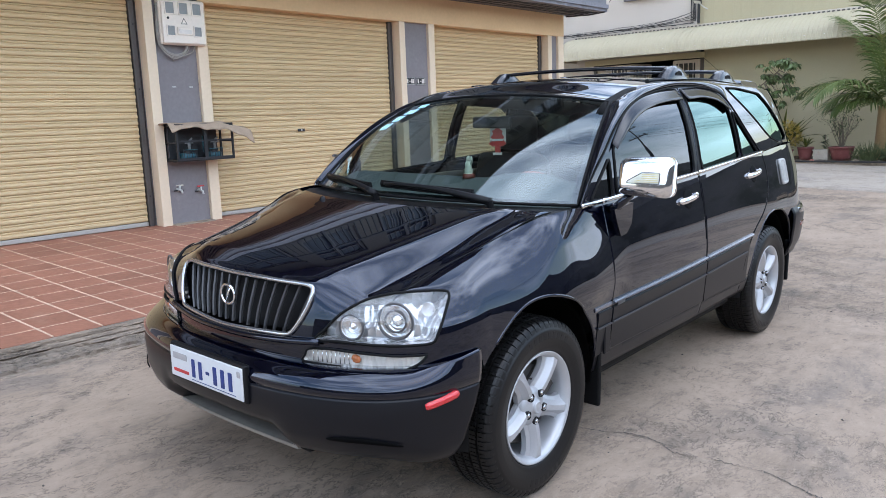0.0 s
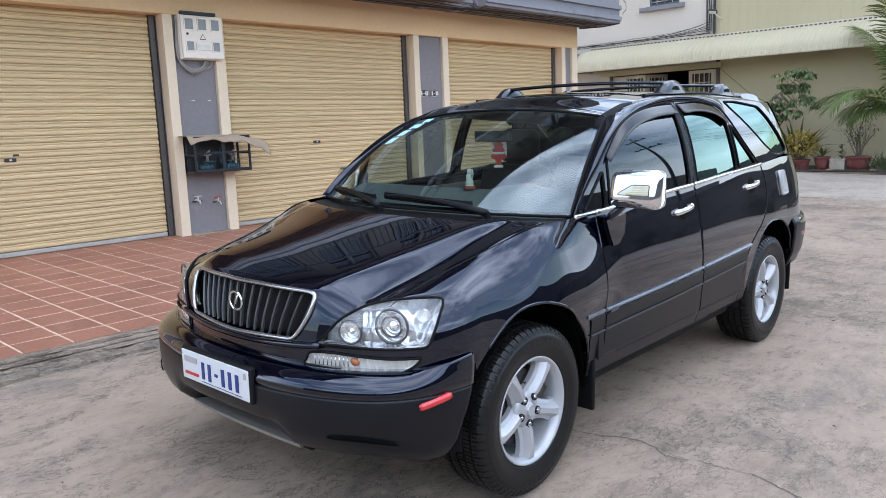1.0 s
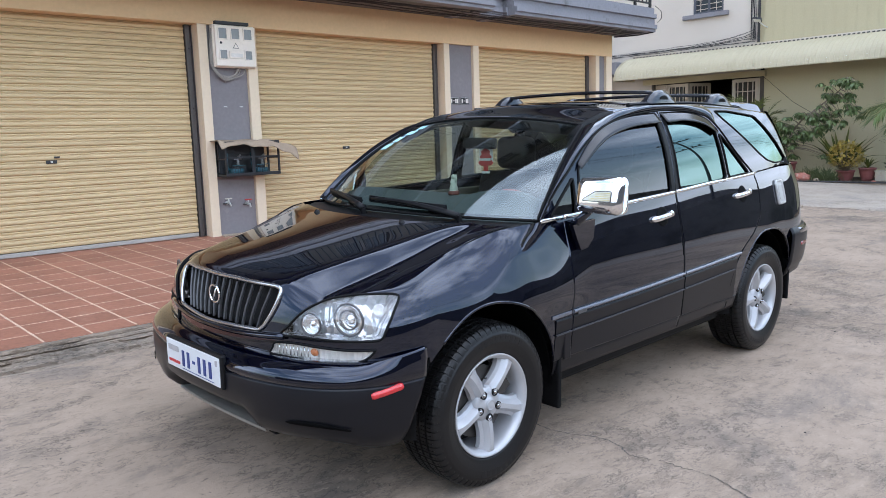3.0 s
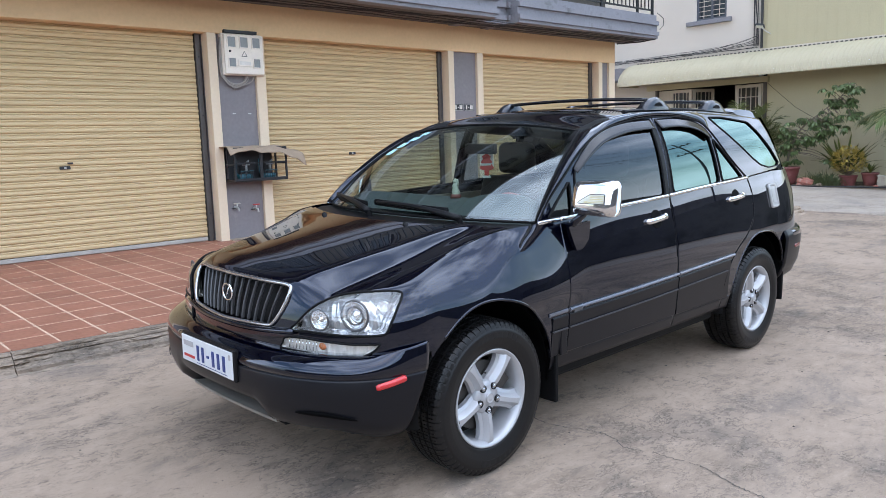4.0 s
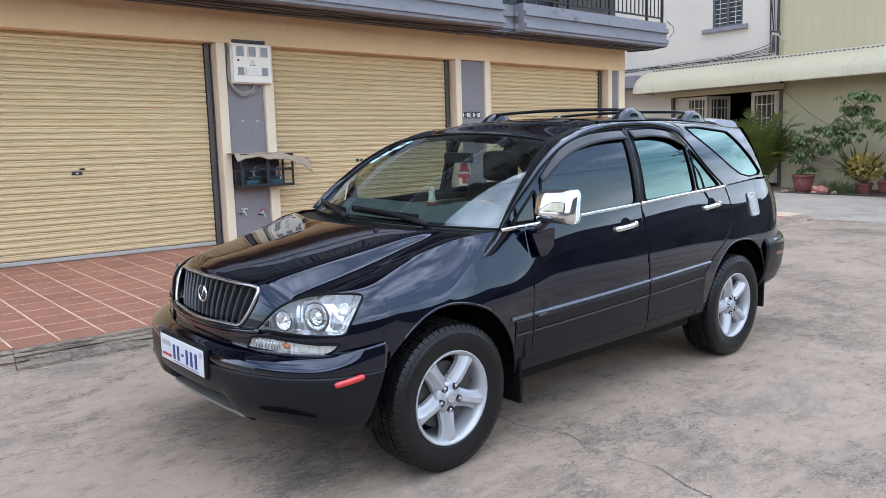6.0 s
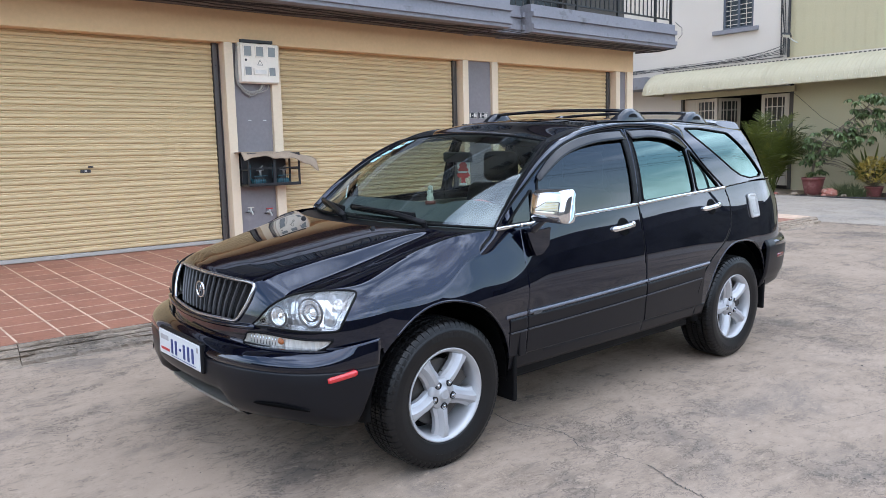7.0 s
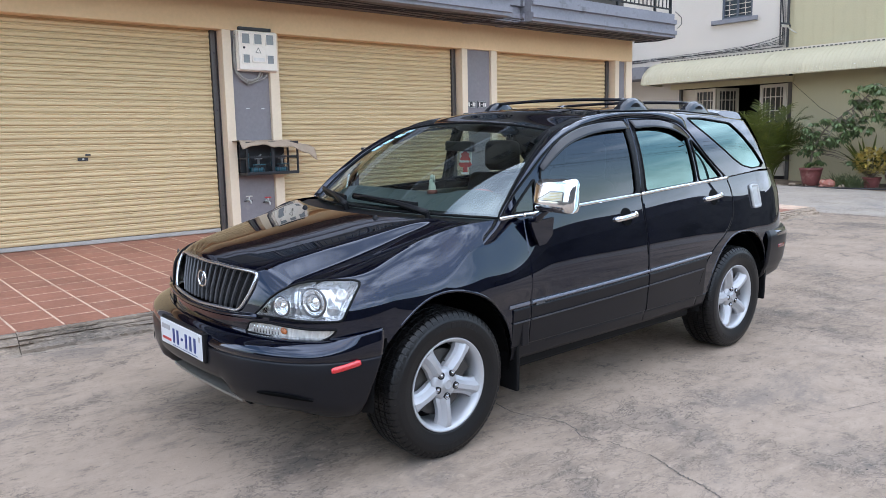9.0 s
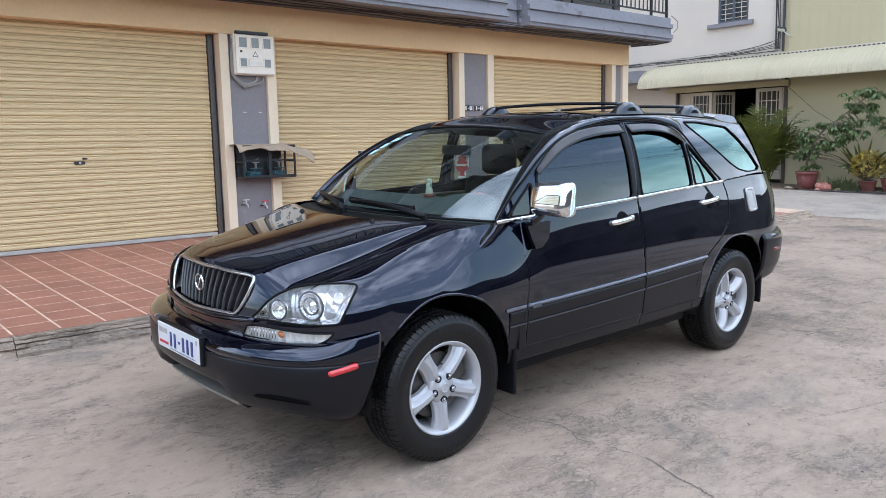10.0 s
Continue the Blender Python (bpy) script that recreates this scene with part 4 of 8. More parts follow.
def outward(verts, faces):
    """Turns the faces of an open piece so that they look away from the car's middle."""
    v = np.array(verts, float)
    total = 0.0
    for q in list(faces)[::max(1, len(faces) // 60)]:
        a, b, c = v[q[0]], v[q[1]], v[q[2]]
        mid = (a + b + c) / 3
        total += float(np.cross(b - a, c - a) @ (mid - np.array([0, min(max(mid[1], 0.3), 2.4), 0.75])))
    return (v, [tuple(q) for q in faces]) if total >= 0 else (v, [tuple(q)[::-1] for q in faces])


def both_sides(name, verts, faces, material, parent, label="", thick=0.0, smooth=True, right=True, normals=None):
    """The left part, and its mirror image for the right side."""
    made = []
    verts, faces = outward(verts, faces)
    for s in ((1, -1) if right else (1,)):
        v = np.array(verts, float) * (s, 1, 1)
        f = [tuple(q) if s > 0 else tuple(q)[::-1] for q in faces]
        me = mesh_of(name, v, f, material, smooth)
        if normals is not None:
            me.normals_split_custom_set_from_vertices([tuple(map(float, w)) for w in np.array(normals) * (s, 1, 1)])
        ob = put(name, me, parent[0 if s > 0 else 1] if isinstance(parent, (list, tuple)) else parent, label)
        if thick:
            md = ob.modifiers.new("thickness", "SOLIDIFY")
            md.thickness, md.offset, md.use_even_offset = thick, -1, False
        made.append(ob)
    return made


def loop_tube(loop, at, radius, sides=6, closed=True, lift=0.0, axis=0):
    pts = at(np.array([p[0] for p in loop]), np.array([p[1] for p in loop]))
    pts = pts.copy()
    pts[:, axis] += lift
    return tube([tuple(p) for p in pts], radius, sides, closed)


def patch(loop, at, rings=7, lift=0.0, dome=0.0):
    """A filled piece of a skin inside a closed curve."""
    L = np.array(loop, float)
    c = L.mean(0)
    v, f = [], []
    n = len(L)
    for r in range(rings):
        k = 1 - r / rings
        q = c + (L - c) * k
        P = at(q[:, 0], q[:, 1]).copy()
        P[:, 0] += lift + dome * (1 - k * k)
        v += [tuple(p) for p in P]
    P = at(c[:1], c[1:]).copy()
    P[:, 0] += lift + dome
    v.append(tuple(P[0]))
    for r in range(rings - 1):
        for i in range(n):
            j = (i + 1) % n
            f.append((r * n + i, r * n + j, (r + 1) * n + j, (r + 1) * n + i))
    f += [((rings - 1) * n + i, (rings - 1) * n + (i + 1) % n, len(v) - 1) for i in range(n)]
    return v, f


# curves of the lower body, as (u, height)
HL = smooth_loop([(-0.905, 0.72), (-0.872, 0.75), (-0.839, 0.775), (-0.801, 0.795), (-0.759, 0.811), (-0.702, 0.827), (-0.621, 0.837), (-0.535, 0.837), (-0.46, 0.837), (-0.423, 0.832), (-0.425, 0.82), (-0.464, 0.79), (-0.507, 0.75), (-0.536, 0.72), (-0.598, 0.716), (-0.68, 0.716), (-0.766, 0.719), (-0.842, 0.722)], 4)
LOWLAMP = smooth_loop([(-0.945, 0.648), (-0.938, 0.668), (-0.924, 0.691), (-0.853, 0.697), (-0.769, 0.692), (-0.665, 0.686), (-0.577, 0.686), (-0.562, 0.685), (-0.586, 0.661), (-0.628, 0.642), (-0.677, 0.637), (-0.754, 0.639), (-0.839, 0.643), (-0.906, 0.645)], 4)
GRILLE = smooth_loop([(-1.3, 0.851), (-1.2, 0.851), (-1.114, 0.852), (-1.008, 0.848), (-0.926, 0.844), (-0.9, 0.839), (-0.897, 0.829), (-0.911, 0.807), (-0.944, 0.768), (-0.974, 0.735), (-0.994, 0.724), (-1.033, 0.722), (-1.097, 0.719), (-1.2, 0.712), (-1.3, 0.71)], 5, closed=False)
ARCH_F = [(0.42 * math.cos(a), 0.352 + 0.423 * math.sin(a)) for a in np.linspace(-0.3, math.pi + 0.3, 90)]


def tail_u(y):
    """The skin's u of a y behind the rear axle."""
    return y if y <= TAIL_Y else TAIL_Y + (TAIL_U - TAIL_Y) * (1 - math.acos(min(1.0, ((y - TAIL_Y) / 0.63) ** 1.8)) / (math.pi / 2))


def arch_rear(a):
    """The rear arch, squarer behind the wheel."""
    k = 2 / (2.7 if math.cos(a) > 0 else 2.0)
    c, s = math.cos(a), math.sin(a)
    return (tail_u(2.615 + 0.40 * math.copysign(abs(c) ** k, c)), 0.36 + 0.442 * math.copysign(abs(s) ** k, s))


ARCH_R = [arch_rear(a) for a in np.linspace(-0.3, math.pi + 0.3, 60)]
DOOR_F0 = [(0.530, 1.2), (0.524, 0.9), (0.523, 0.66), (0.535, 0.44), (0.54, 0.30)]
DOOR_M = smooth_loop([(1.50, 1.25), (1.512, 1.10), (1.526, 0.9), (1.536, 0.675), (1.538, 0.505), (1.528, 0.38), (1.52, 0.30)], 4, closed=False)
DOOR_R = smooth_loop([(2.46, 1.25), (2.50, 1.15), (2.532, 1.051), (2.506, 0.90), (2.40, 0.80), (2.27, 0.726), (2.16, 0.62), (2.11, 0.50), (2.10, 0.30)], 5, closed=False)
FUEL = smooth_loop([(2.785, 1.082), (2.80, 1.096), (2.862, 1.096), (2.880, 1.082), (2.897, 0.972), (2.885, 0.955), (2.820, 0.953), (2.800, 0.966)], 3)


NOSE_EDGE = [(-0.575, 0.60), (-0.562, 0.68), (-0.536, 0.72), (-0.507, 0.75), (-0.464, 0.79), (-0.425, 0.82), (-0.423, 0.832), (-0.42, 0.92)]


def x_on(curve, z):
    """The u of a seam at a height."""
    c = sorted((q[1], q[0]) for q in curve)
    return np.interp(z, [q[0] for q in c], [q[1] for q in c])


def to_v(curve):
    return [(u, float(v_of(u, min(z, float(top_z(u)))))) for u, z in curve]


def body_uv(u, v):
    return body_at(u, z_of(u, v))


def classify_body(u, v):
    z = z_of(u, v)
    name = np.full(u.shape, "", dtype="<U16")
    name[(u < x_on(NOSE_EDGE, z))] = "nose"
    name[(u >= x_on(NOSE_EDGE, z)) & (u < x_on(DOOR_F0, z))] = "fender"
    door = (u >= x_on(DOOR_F0, z)) & (u < x_on(DOOR_M, z)) & (z > 0.44)
    name[door] = "door_front"
    name[(u >= x_on(DOOR_M, z)) & (u < x_on(DOOR_R, z)) & (z > 0.44)] = "door_rear"
    name[(u >= x_on(DOOR_R, z)) & (u < 3.3)] = "quarter"
    name[u >= 3.3] = "tailgate"
    name[(z <= 0.44) & (u > 0.3) & (u < 2.3)] = "rocker"
    name[(u < -0.34) & (z < 0.635)] = ""
    name[(u > 2.910) & (z < 0.735)] = ""
    name[(u < -0.88) & inside([(-1.4, 0.87)] + GRILLE + [(-1.4, 0.7)], u, z)] = ""
    return name


us = np.concatenate([np.linspace(NOSE_U, NOSE_Y, 110), np.linspace(NOSE_Y, TAIL_Y, 280)[1:], np.linspace(TAIL_Y, TAIL_U, 46)[1:]])
closed = lambda c: c + [c[0]]
curves = [to_v(c) for c in (closed(HL), closed(LOWLAMP), GRILLE, ARCH_F, ARCH_R, DOOR_F0, DOOR_M, DOOR_R, NOSE_EDGE, [(-1.2, 0.635), (-0.3, 0.635)], [(2.910, 0.735), (3.8, 0.735)], [(2.910, 0.5), (2.910, 0.735)])]
curves.append(to_v([(u, 0.44) for u in np.linspace(0.3, 2.3, 40)]))
skin = cut_skin(us, np.linspace(0, 1, 84), body_uv, curves, classify_body, [to_v(c) for c in (ARCH_F, ARCH_R, HL, LOWLAMP)])

fenders = both_sides("fender", *skin["fender"], PAINT, CAR, normals=skin["fender_normals"])
doors_f = both_sides("front_door", *skin["door_front"], PAINT, CAR, thick=0.005)
doors_r = both_sides("rear_door", *skin["door_rear"], PAINT, CAR, thick=0.005)
both_sides("quarter_panel", *skin["quarter"], PAINT, CAR, normals=skin["quarter_normals"])
both_sides("nose_panel", *skin["nose"], PAINT, CAR, normals=skin["nose_normals"])
both_sides("tailgate_half", *skin["tailgate"], PAINT, CAR, thick=0.004)
both_sides("rocker_panel", *skin["rocker"], CLAD, CAR, "graphite sill cladding", thick=0.004)
# dark seams between the panels
for cv in (DOOR_F0, DOOR_M, DOOR_R):
    line = [(u, z) for u, z in cv if 0.42 < z < float(top_z(u)) - 0.005]
    both_sides("door_seam", *loop_tube(line, body_at, 0.0035, 5, False, -0.0012), RUBBER, CAR)

# cladding: a raised strip from arch to arch, its lower part darker, and arch lips
def strip(z_hi, z_lo, u0, u1, proud, material, name, label="", n=60, cap=0.012):
    v, f = [], []
    for i in range(n + 1):
        u = u0 + (u1 - u0) * i / n
        hi, lo = z_hi(u), z_lo(u)
        prof = [(hi, -0.004), (hi, proud * 0.7), (hi - 0.006, proud), (lo + 0.006, proud), (lo, proud * 0.6), (lo, -0.004)]
        for z, o in prof:
            p = body_at(u, z)
            v.append((p[0] + o, p[1], p[2]))
    for i in range(n):
        for q in range(5):
            f.append((i * 6 + q, (i + 1) * 6 + q, (i + 1) * 6 + q + 1, i * 6 + q + 1))
    f += [tuple(range(6)), tuple(n * 6 + q for q in range(6))[::-1]]
    return v, f


MOULD = surface("moulding_line", (0.05, 0.052, 0.06), 0.3, var=0.1, scale=5, place="Object", bump=0)
mould_z = pch([0.3, 0.52, 1.021, 1.535, 2.252], [0.652, 0.655, 0.666, 0.683, 0.710])
for u0, u1, par in ((0.372, 0.518, fenders), (0.531, 1.530, doors_f), (1.543, 2.215, doors_r)):
    # the sky highlight along the moulding is put into its paler grey
    both_sides("side_moulding", *strip(lambda u: float(mould_z(u)), lambda u: float(mould_z(u)) - 0.017, u0, u1, 0.013 if u0 > 0.5 else 0.006, CLAD, ""), surface("moulding_grey_%d" % round(u0 * 100), (0.13, 0.135, 0.16), 0.25, var=0.1, scale=5, place="Object", coat=0.8, bump=0), par, "grey gloss side moulding", smooth=False)
    lo = (lambda u: 0.434)
    both_sides("cladding_rib", *strip(lambda u: float(mould_z(u)) - 0.092, lambda u: float(mould_z(u)) - 0.0975, max(u0, 0.40), min(u1, 2.14 if u1 > 2 else u1), 0.0105, CLAD, "", cap=0), MOULD, par, smooth=False)
    both_sides("lower_cladding", *strip(lambda u: float(mould_z(u)) - 0.026, lo, max(u0, 0.40), min(u1, 2.17 if u1 > 2 else u1), 0.007, CLAD, ""), CLAD, par, "graphite lower cladding", smooth=False)

# front bumper: one section carried round the nose
def bumper_out(u, o, z):
    """A point o outside the bumper's line in plan."""
    a = np.clip((u - NOSE_U) / (NOSE_Y - NOSE_U), 0, 1) * math.pi / 2
    n = 2.75
    w, L = 0.893 + o, 0.583 + o
    if u < NOSE_Y:
        return (w * math.sin(a) ** (2 / n), NOSE_Y - L * max(math.cos(a), 0) ** (2 / n), z)
    return (w, u, z)


BUMPER_SEC = [(-0.10, 0.642), (-0.060, 0.639), (-0.031, 0.628), (-0.010, 0.610), (0.002, 0.588), (0.000, 0.574), (-0.004, 0.570), (-0.003, 0.564), (0.000, 0.557), (0.001, 0.50), (-0.004, 0.43), (-0.018, 0.385), (-0.055, 0.352), (-0.110, 0.330), (-0.185, 0.312)]


BUMPER_END = [(-0.012, 0.678), (-0.010, 0.668), (-0.008, 0.655), (-0.005, 0.638), (-0.001, 0.614)]


def bumper_lift(u):
    """The lower edge is cut away over the skid strip."""
    return 0.085 * float(1 - step(-1.04, -0.97, u))


def bumper_skin(sec, u0, n):
    """The bumper's section carried round; its step runs out flush before the wheel arch, whose edge leans forward."""
    v, f = [], []
    k = len(sec)
    for i in range(n + 1):
        for o, z in sec:
            u = u0 + (-0.335 - 0.105 * min(1.0, max(0.0, (0.62 - z) / 0.33)) ** 1.3 - u0) * i / n
            low = max(0.0, (0.50 - z) / 0.185)
            flush = float(step(-0.66, -0.40, u))
            q = BUMPER_SEC.index((o, z))
            if q < 5:
                eo, ez = BUMPER_END[q]
                ez = 0.60 + (ez - 0.60) * min(1.0, 0.60 + 0.40 * (u + 0.56) / 0.22)
                o, z = o + (eo - o) * flush, z + (ez - z) * flush
            if q > 10:
                o *= 1 - 0.70 * float(step(-0.80, -0.48, u))
            v.append(bumper_out(u, o, z + bumper_lift(u) * min(low, 1.0)))
    for i in range(n):
        for q in range(k - 1):
            f.append((i * k + q, i * k + q + 1, (i + 1) * k + q + 1, (i + 1) * k + q))
    return v, f


def mirrored(v, f):
    v = np.array(v, float)
    n = len(v)
    twin = np.where(np.abs(v[:, 0]) < 1e-6, np.arange(n), np.arange(n) + n)
    return np.concatenate([v, v * (-1, 1, 1)]), [tuple(q) for q in f] + [tuple(int(twin[i]) for i in q)[::-1] for q in f]


bump_v, bump_f = mirrored(*bumper_skin(BUMPER_SEC[:8], NOSE_U, 90))
bumper = put("front_bumper", mesh_of("front_bumper", bump_v, bump_f, PAINT, True), CAR, "black bumper with graphite lower half")
low_v, low_f = mirrored(*bumper_skin(BUMPER_SEC[7:], NOSE_U, 90))
lower = put("lower_valance", mesh_of("lower_valance", low_v, low_f, CLAD, True), bumper, "graphite lower bumper")
for ob in (bumper, lower):
    md = ob.modifiers.new("thickness", "SOLIDIFY")
    md.thickness, md.offset = 0.006, 1
# bumper end at the wheel arch, skid strip, slot, reflectors
skid_v, skid_f = [], []
for i in range(31):
    x = -0.41 + 0.82 * i / 30
    y = -0.822 + 0.2 * x * x
    for dy, z in ((0.02, 0.368), (-0.006, 0.365), (-0.004, 0.352), (0.03, 0.346), (0.06, 0.368)):
        skid_v.append((x, y + dy, z - 0.007 - 0.09 * x * x))
for i in range(30):
    for q in range(5):
        skid_f.append((i * 5 + q, i * 5 + (q + 1) % 5, (i + 1) * 5 + (q + 1) % 5, (i + 1) * 5 + q))
skid_f += [tuple(range(5)), tuple(150 + q for q in range(5))[::-1]]
put("skid_strip", mesh_of("skid_strip", skid_v, skid_f, surface("skid_grey", (0.27, 0.25, 0.22), 0.45, metal=0.4, var=0.15, scale=8, place="Object")), bumper, "scuffed silver skid strip")
slot_v, slot_f = [], []
for i in range(19):
    t = i / 18
    u = -0.86 + 0.24 * t
    zc, hh = 0.428 - 0.020 * t + 0.010 * math.sin(math.pi * t), 0.002 + 0.0075 * math.sin(math.pi * t ** 0.8) ** 0.6
    for o, z in ((0.0050, zc + hh), (0.0078, zc + hh * 0.8), (0.0078, zc - hh * 0.8), (0.0050, zc - hh)):
        slot_v.append(bumper_out(u, o, z + bumper_lift(u) * max(0.0, (0.50 - z) / 0.19)))
slot_f = [(i * 4 + q, i * 4 + q + 1, i * 4 + q + 5, i * 4 + q + 4) for i in range(18) for q in range(3)]
both_sides("air_slot", slot_v, slot_f, surface("slot_black", (0.002, 0.002, 0.0022), 0.8, var=0.1, place="Object", spec=0.05, bump=0), bumper, "dark slot in the bumper")
refl_pts = [bumper_out(u, 0.001, 0.531 + 0.025 * (u + 0.545) / 0.125) for u in np.linspace(-0.543, -0.425, 12)]
both_sides("side_reflector", *tube(refl_pts, [0.012] + [0.0155] * 10 + [0.012], 8), RED_LENS, bumper, "red side reflector")

bm = box(0.36, 0.46, -0.78, -0.64, 0.325, 0.40, 0.008)
part("duct_mouth", bm, RUBBER, bumper, "dark gap beside the skid strip")
# number plate on a black holder, the characters as plain bars
part("plate_holder", box(-0.272, 0.272, -0.8965, -0.872, 0.489, 0.629, 0.008), TRIM, bumper, "black plate holder")
plate = part("number_plate", box(-0.262, 0.262, -0.902, -0.896, 0.500, 0.618, 0.004), PLATE, CAR, "white number plate with blue bars")
marks = [(-0.075 + 0.052 * k, 0.030) for k in range(6)]
for x, w in marks:
    h = 0.034 if w and abs(x - 0.029) > 0.001 else 0.006
    part("character_bar", box(x - 0.0125, x + 0.0125, -0.9045, -0.9017, 0.556 - h, 0.556 + h, 0.002), BLUE_INK, plate)
part("province_bar", box(-0.235, -0.125, -0.904, -0.9017, 0.573, 0.596, 0.002), GREY_INK, plate)
part("country_bar", box(-0.235, -0.115, -0.904, -0.9017, 0.522, 0.534, 0.002), RED_INK, plate)
part("underline_bar", box(-0.09, 0.215, -0.904, -0.9017, 0.5105, 0.5125, 0.0005), BLUE_INK, plate)
part("stamp_bar", box(0.232, 0.250, -0.904, -0.9017, 0.583, 0.605, 0.002), GREY_INK, plate)

# grille: bright frame, upright slats, dark ground behind
grille = put("grille", mesh_of("grille", *mirrored(*patch([(u, z) for u, z in GRILLE if u > -1.19] + [(-1.199, 0.712), (-1.199, 0.858)], lambda u, z: body_at(u, z) + np.array([0, 0.055, 0]), 5)), RUBBER), CAR, "upright slat grille with bright frame")
ring = [(u, z) for u, z in GRILLE if u >= -1.2]
rp = body_at(np.array([q[0] for q in ring]), np.array([q[1] for q in ring]))
rp[:, 1] -= 0.004
rp = [tuple(p) for p in rp]
full = rp + [(-x, y, z) for x, y, z in rp[::-1] if x > 1e-4]
put("grille_frame", mesh_of("grille_frame", *tube(full, 0.0085, 8, True), DULL_CHROME, True), grille, "bright grille frame")
for k in range(-7, 8):
    xt, xb = 0.0590 * k, 0.0500 * k
    zt, zb_ = 0.880, 0.716
    pts = []
    for t in np.linspace(0, 1, 8):
        x = xt + (xb - xt) * t
        z = zt + (zb_ - zt) * t
        pts.append((x, float(nose_y(x, z)) + 0.020 + 0.010 * t, z))
    v, f = [], []
    for x, y, z in pts:
        v += [(x - 0.0042, y + 0.002, z), (x, y - 0.003, z), (x + 0.0042, y + 0.002, z), (x + 0.0035, y + 0.012, z), (x - 0.0035, y + 0.012, z)]
    for i in range(7):
        for q in range(5):
            f.append((i * 5 + q, i * 5 + (q + 1) % 5, (i + 1) * 5 + (q + 1) % 5, (i + 1) * 5 + q))
    f += [tuple(range(5)), tuple(35 + q for q in range(5))[::-1]]
    put("grille_slat", mesh_of("grille_slat", v, f, SLAT_CHROME), grille)
oval = [(0.046 * math.cos(a), float(nose_y(0, 0.82)) - 0.005, 0.820 + 0.036 * math.sin(a)) for a in np.linspace(0, 2 * math.pi, 33)[:-1]]
put("emblem", mesh_of("emblem", *joined([tube(oval, 0.0055, 8, True), tube([(0.018, oval[0][1], 0.844), (-0.014, oval[0][1], 0.800)], 0.005, 6)]), CHROME, True), grille, "plain chrome oval badge")

part("radiator_shroud", box(-0.50, 0.50, -0.64, -0.60, 0.58, 0.885, 0.01), RUBBER, grille, "black shroud behind the slats")
for sx_ in (-1, 1):
    part("shroud_cheek", box(min(sx_ * 0.46, sx_ * 0.425), max(sx_ * 0.46, sx_ * 0.425), -0.70, -0.60, 0.62, 0.86), RUBBER, grille)
# lower intake lip between grille and bumper
lip = [(float(x), float(nose_y(abs(x), 0.70)) - 0.012, 0.700 + 0.02 * (x / 0.5) ** 2) for x in np.linspace(-0.50, 0.50, 33)]
put("intake_lip", mesh_of("intake_lip", *tube(lip, 0.012, 8), PAINT, True), CAR)

def facets(name, colour, rough, metal, scale, deep):
    """Bright lamp lining pressed into many small facets."""
    m, n, l, p = nodes_of(name)
    p.inputs["Base Color"].default_value = (*colour, 1)
    p.inputs["Roughness"].default_value, p.inputs["Metallic"].default_value = rough, metal
    t = n.new("ShaderNodeTexVoronoi")
    t.inputs["Scale"].default_value = scale
    mp = n.new("ShaderNodeMapping")
    mp.inputs["Scale"].default_value = (1.6, 1.6, 0.55)
    l.new(n.new("ShaderNodeTexCoord").outputs["Object"], mp.inputs[0])
    l.new(mp.outputs[0], t.inputs["Vector"])
    b = n.new("ShaderNodeBump")
    b.inputs["Strength"].default_value, b.inputs["Distance"].default_value = deep, 0.02
    l.new(t.outputs["Distance"], b.inputs["Height"])
    l.new(b.outputs[0], p.inputs["Normal"])
    return m


BOWL = facets("lamp_bowl", (0.72, 0.73, 0.74), 0.13, 0.72, 20, 0.6)
BOWL_PALE = facets("lamp_bowl_pale", (0.78, 0.77, 0.74), 0.25, 0.35, 34, 0.5)


# headlights: a bowl with round reflectors behind a clear lens, black gasket
def lamp(name, loop, depth, label, bowl_mat, rim=0.0050):
    inner = lambda u, z: body_at(u, z) + np.stack([-0.62 * depth - 0.5 * depth * step(-0.75, -0.45, u), 0.75 * depth - 0.45 * depth * step(-0.75, -0.45, u), 0 * u], -1)
    out_ = lambda u, z: body_at(u, z) + np.stack([0.003 + 0 * u, -0.004 + 0 * u, 0 * u], -1)
    lenses = both_sides(name, *patch(loop, out_, 8), LENS, CAR, label)
    L = np.array(loop)
    rim_o, rim_i = body_at(L[:, 0], L[:, 1]), inner(L[:, 0] * 0.94 + 0.06 * L[:, 0].mean(), L[:, 1] * 0.94 + 0.06 * L[:, 1].mean())
    n = len(L)
    wall_v = np.concatenate([rim_o, rim_i])
    wall_f = [(i, (i + 1) % n, n + (i + 1) % n, n + i) for i in range(n)]
    bv, bf = patch([(u * 0.94 + 0.06 * L[:, 0].mean(), z * 0.94 + 0.06 * L[:, 1].mean()) for u, z in loop], inner, 5)
    both_sides("reflector_bowl", *joined([(wall_v, wall_f), (bv, bf)]), bowl_mat, lenses, "silver reflector bowl")
    both_sides("gasket", *loop_tube(loop, lambda u, z: body_at(u, z) + np.array([0.0025, -0.004, 0.0]), rim, 6), RUBBER, lenses, "black gasket")
    return lenses, inner


